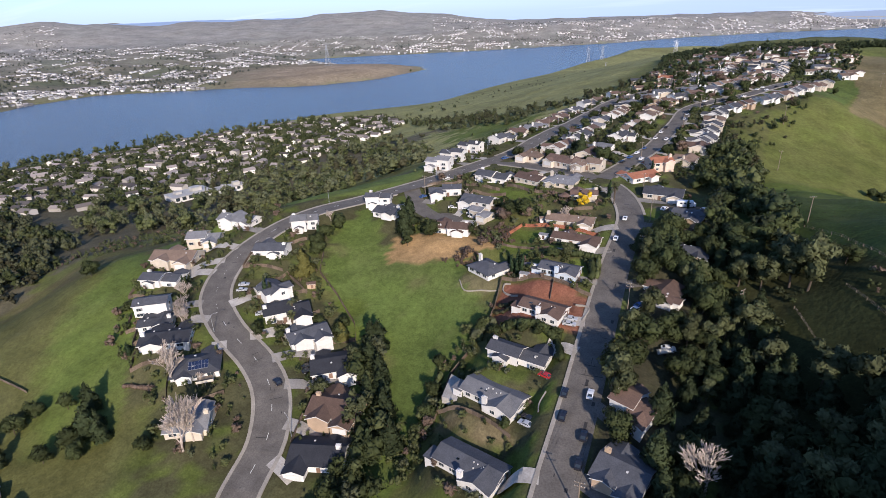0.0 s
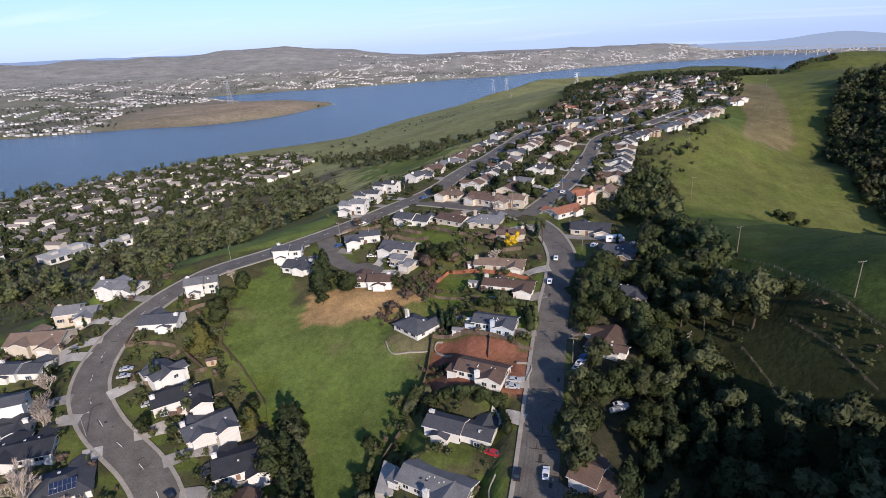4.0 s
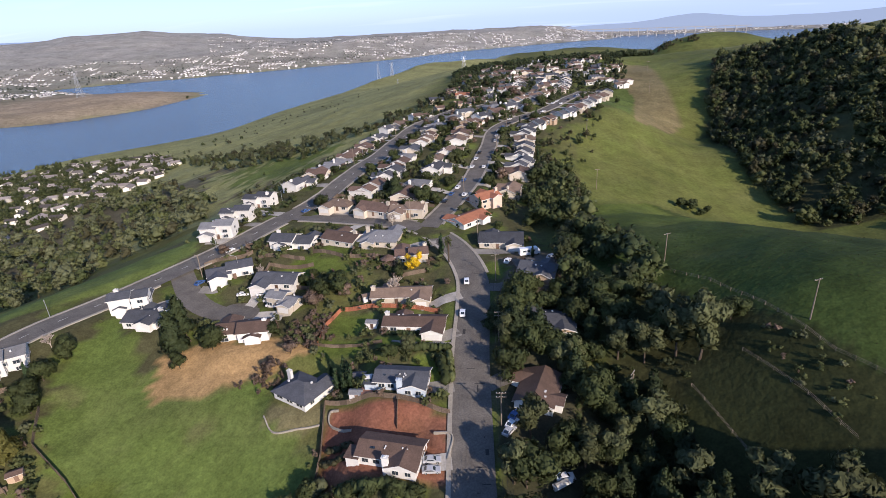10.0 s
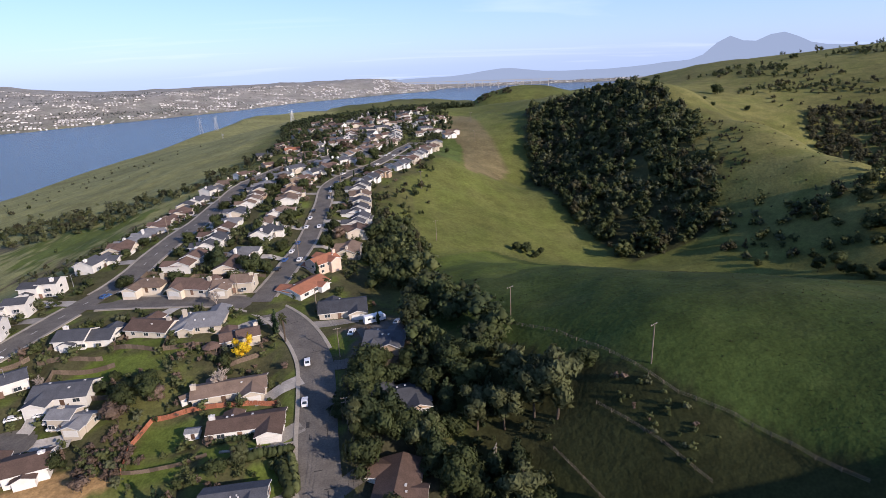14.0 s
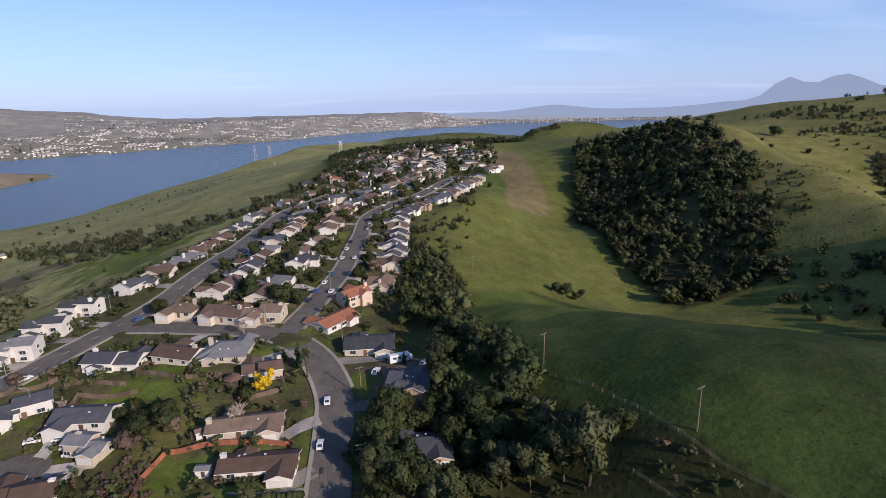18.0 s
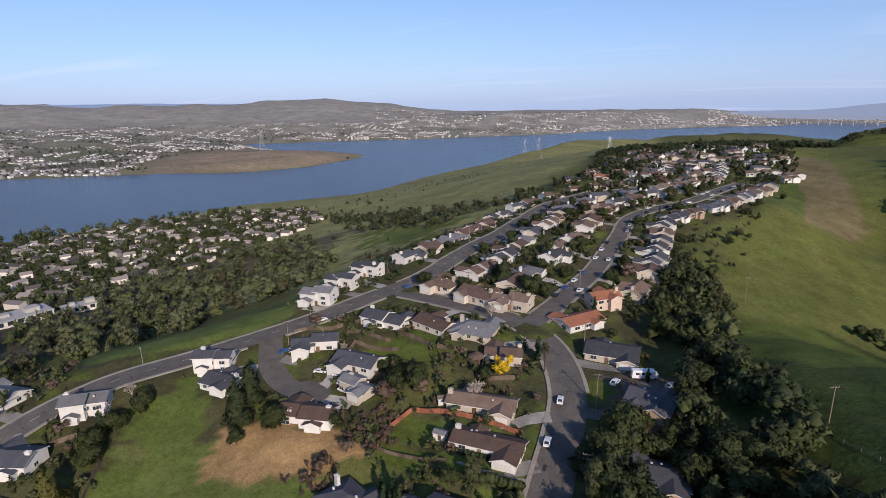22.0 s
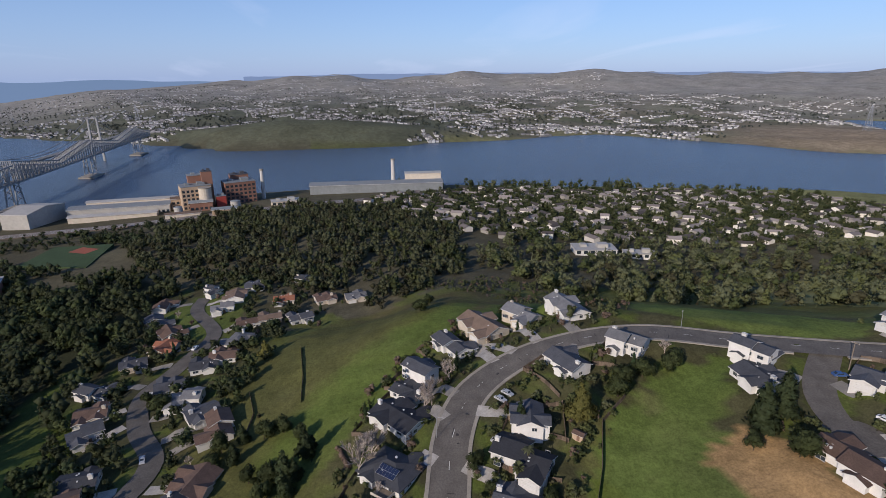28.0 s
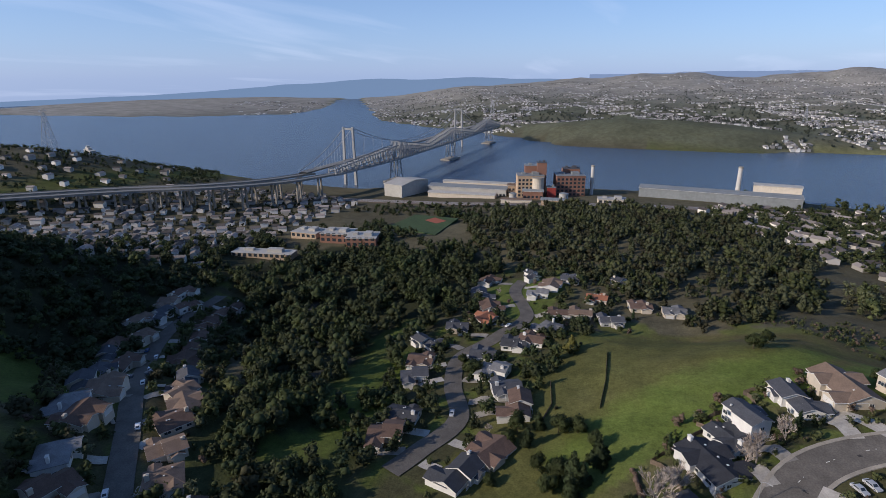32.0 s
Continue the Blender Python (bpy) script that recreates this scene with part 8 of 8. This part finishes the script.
for _x, _y, _l in ((-1690, -690, 60), (-870, -1340, 60), (-1750, -640, 40)):
    _v = tagged(new("ship"), "white ship moored near the far shore", "ship", "moored ships")
    part("hull", Geo().prism([(-5, -2), (5, -2), (6.5, 4), (-6.5, 4)], -_l / 2, _l / 2), M["tile_white"], _v)
    part("deckhouse", Geo().box(-_l * 0.1, 0, 4, _l * 0.5, 8, 5).box(-_l * 0.15, 0, 9, _l * 0.2, 6, 4), M["tile_white"], _v)
    _v.matrix_world = pose(_x, _y, 0.5, 0, 0, 70)

# ---- across the water: towns, trees and the last hills ----
_fr2 = random.Random(21)


def far_spots(count, test, gap, seed, lines=True):
    """Places in short streets on the far side."""
    rng = random.Random(seed)
    out = []
    while len(out) < count:
        az, d = rng.uniform(-0.75, 2.35), rng.uniform(1150, 4650)
        cx, cy, a = -d * math.sin(az), d * math.cos(az), rng.choice((0.35, 1.9)) + rng.uniform(-0.3, 0.3)
        for i in range(rng.randint(4, 12)):
            x, y = cx + (i % 6) * gap * math.cos(a) - (i // 6) * 34 * math.sin(a), cy + (i % 6) * gap * math.sin(a) + (i // 6) * 34 * math.cos(a)
            out.append((x, y, a))
    pts = np.array(out)
    e, f = line_gap(pts[:, 0], pts[:, 1], SHORE_FAR)
    head = ((pts[:, 0] + 1240) / 330) ** 2 + ((pts[:, 1] - 1330) / 360) ** 2
    bluff = ((pts[:, 0] + 1590) / 210) ** 2 + ((pts[:, 1] + 130) / 340) ** 2
    keep = inside(pts[:, 0], pts[:, 1], FAR_LAND) & (e > 18) & (head > 1) & (bluff > 1) & (np.hypot(pts[:, 0], pts[:, 1]) < np.where(pts[:, 1] > 0.47 * -pts[:, 0] * (pts[:, 0] < 0), 3150, 4000) + 900 * (pts[:, 1] > -1.6 * pts[:, 0]) + 700 * (pts[:, 0] > 0)) & test(pts)
    return pts[keep]


_fp = far_spots(36000, lambda p: waves(p[:, 0], p[:, 1], 620, 9) > -0.3, 15, 3)
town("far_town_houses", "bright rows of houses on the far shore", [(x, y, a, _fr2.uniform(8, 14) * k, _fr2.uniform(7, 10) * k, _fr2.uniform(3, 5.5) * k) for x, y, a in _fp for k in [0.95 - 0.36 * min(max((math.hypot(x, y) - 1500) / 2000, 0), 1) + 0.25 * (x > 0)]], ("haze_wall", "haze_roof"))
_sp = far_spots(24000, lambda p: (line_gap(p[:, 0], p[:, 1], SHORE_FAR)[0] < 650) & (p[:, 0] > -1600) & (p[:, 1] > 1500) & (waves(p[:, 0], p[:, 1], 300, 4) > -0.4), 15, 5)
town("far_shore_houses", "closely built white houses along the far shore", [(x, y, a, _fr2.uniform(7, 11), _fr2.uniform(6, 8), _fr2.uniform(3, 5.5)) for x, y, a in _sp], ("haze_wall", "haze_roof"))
_tp = far_spots(22000, lambda p: waves(p[:, 0], p[:, 1], 500, 12) > -0.6, 26, 8)
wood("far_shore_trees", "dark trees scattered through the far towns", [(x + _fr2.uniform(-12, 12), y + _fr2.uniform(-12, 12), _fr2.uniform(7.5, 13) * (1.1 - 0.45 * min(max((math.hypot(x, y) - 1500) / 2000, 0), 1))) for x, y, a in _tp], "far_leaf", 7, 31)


def mountains(name, label, az0, az1, dist, base, peaks, color):
    """A far range on the skyline: azimuths in degrees to the left of +y, peaks as (azimuth, height, width)."""
    n = 90
    g = Geo()
    v = []
    for i in range(n + 1):
        az = az0 + (az1 - az0) * i / n
        h = base - 90 * max(0, (abs(az) - 130) / 40) ** 0.7 * (az > 130) + sum(p * math.exp(-(((az - a) / w) ** 2)) for a, p, w in peaks) + 3 * float(waves(np.array(az * 30.0), np.array(0.0), 60, 3))
        x, y = -math.sin(radians(az)), math.cos(radians(az))
        v += [(x * dist, y * dist, -20), (x * dist, y * dist, h), (x * (dist + 60), y * (dist + 60), -20)]
    f = [(3 * i, 3 * i + 3, 3 * i + 4, 3 * i + 1) for i in range(n)] + [(3 * i + 1, 3 * i + 4, 3 * i + 5, 3 * i + 2) for i in range(n)]
    # haze is painted in: the range glows a flat blue, unlit by the sun
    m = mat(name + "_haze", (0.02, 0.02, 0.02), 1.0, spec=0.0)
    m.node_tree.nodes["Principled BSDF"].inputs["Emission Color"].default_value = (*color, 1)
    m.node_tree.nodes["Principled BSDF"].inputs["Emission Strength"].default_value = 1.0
    return tagged(part(name, g.add(v, f), m), label, "mountains", kind="structure")


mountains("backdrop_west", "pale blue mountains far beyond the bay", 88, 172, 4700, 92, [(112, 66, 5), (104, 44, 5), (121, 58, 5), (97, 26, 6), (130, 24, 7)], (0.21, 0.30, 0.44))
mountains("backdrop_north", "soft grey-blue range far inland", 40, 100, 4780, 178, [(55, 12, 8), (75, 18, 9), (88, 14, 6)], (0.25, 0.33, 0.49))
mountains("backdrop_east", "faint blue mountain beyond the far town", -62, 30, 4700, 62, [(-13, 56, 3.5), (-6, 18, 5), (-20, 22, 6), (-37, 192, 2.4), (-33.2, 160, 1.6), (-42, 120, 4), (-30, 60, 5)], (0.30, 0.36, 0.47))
_bb = tagged(new("trestle_bridge"), "long low pale bridge far up the strait", "bridge", kind="structure")
_p0, _p1 = Vector((262, 4270, 0)), Vector((1270, 3930, 0))
part("deck", Geo().beam(_p0 + Vector((0, 0, 58)), _p1 + Vector((0, 0, 46)), 3), M["tile_white"], _bb)
for _k in range(18):
    _q0 = _p0.lerp(_p1, (_k + 0.5) / 18)
    part("pier", Geo().tube(_q0 + Vector((0, 0, -2)), _q0 + Vector((0, 0, 56 - 11 * (_k + 0.5) / 18)), 2.6, 2, 6), M["tile_white"], _bb)
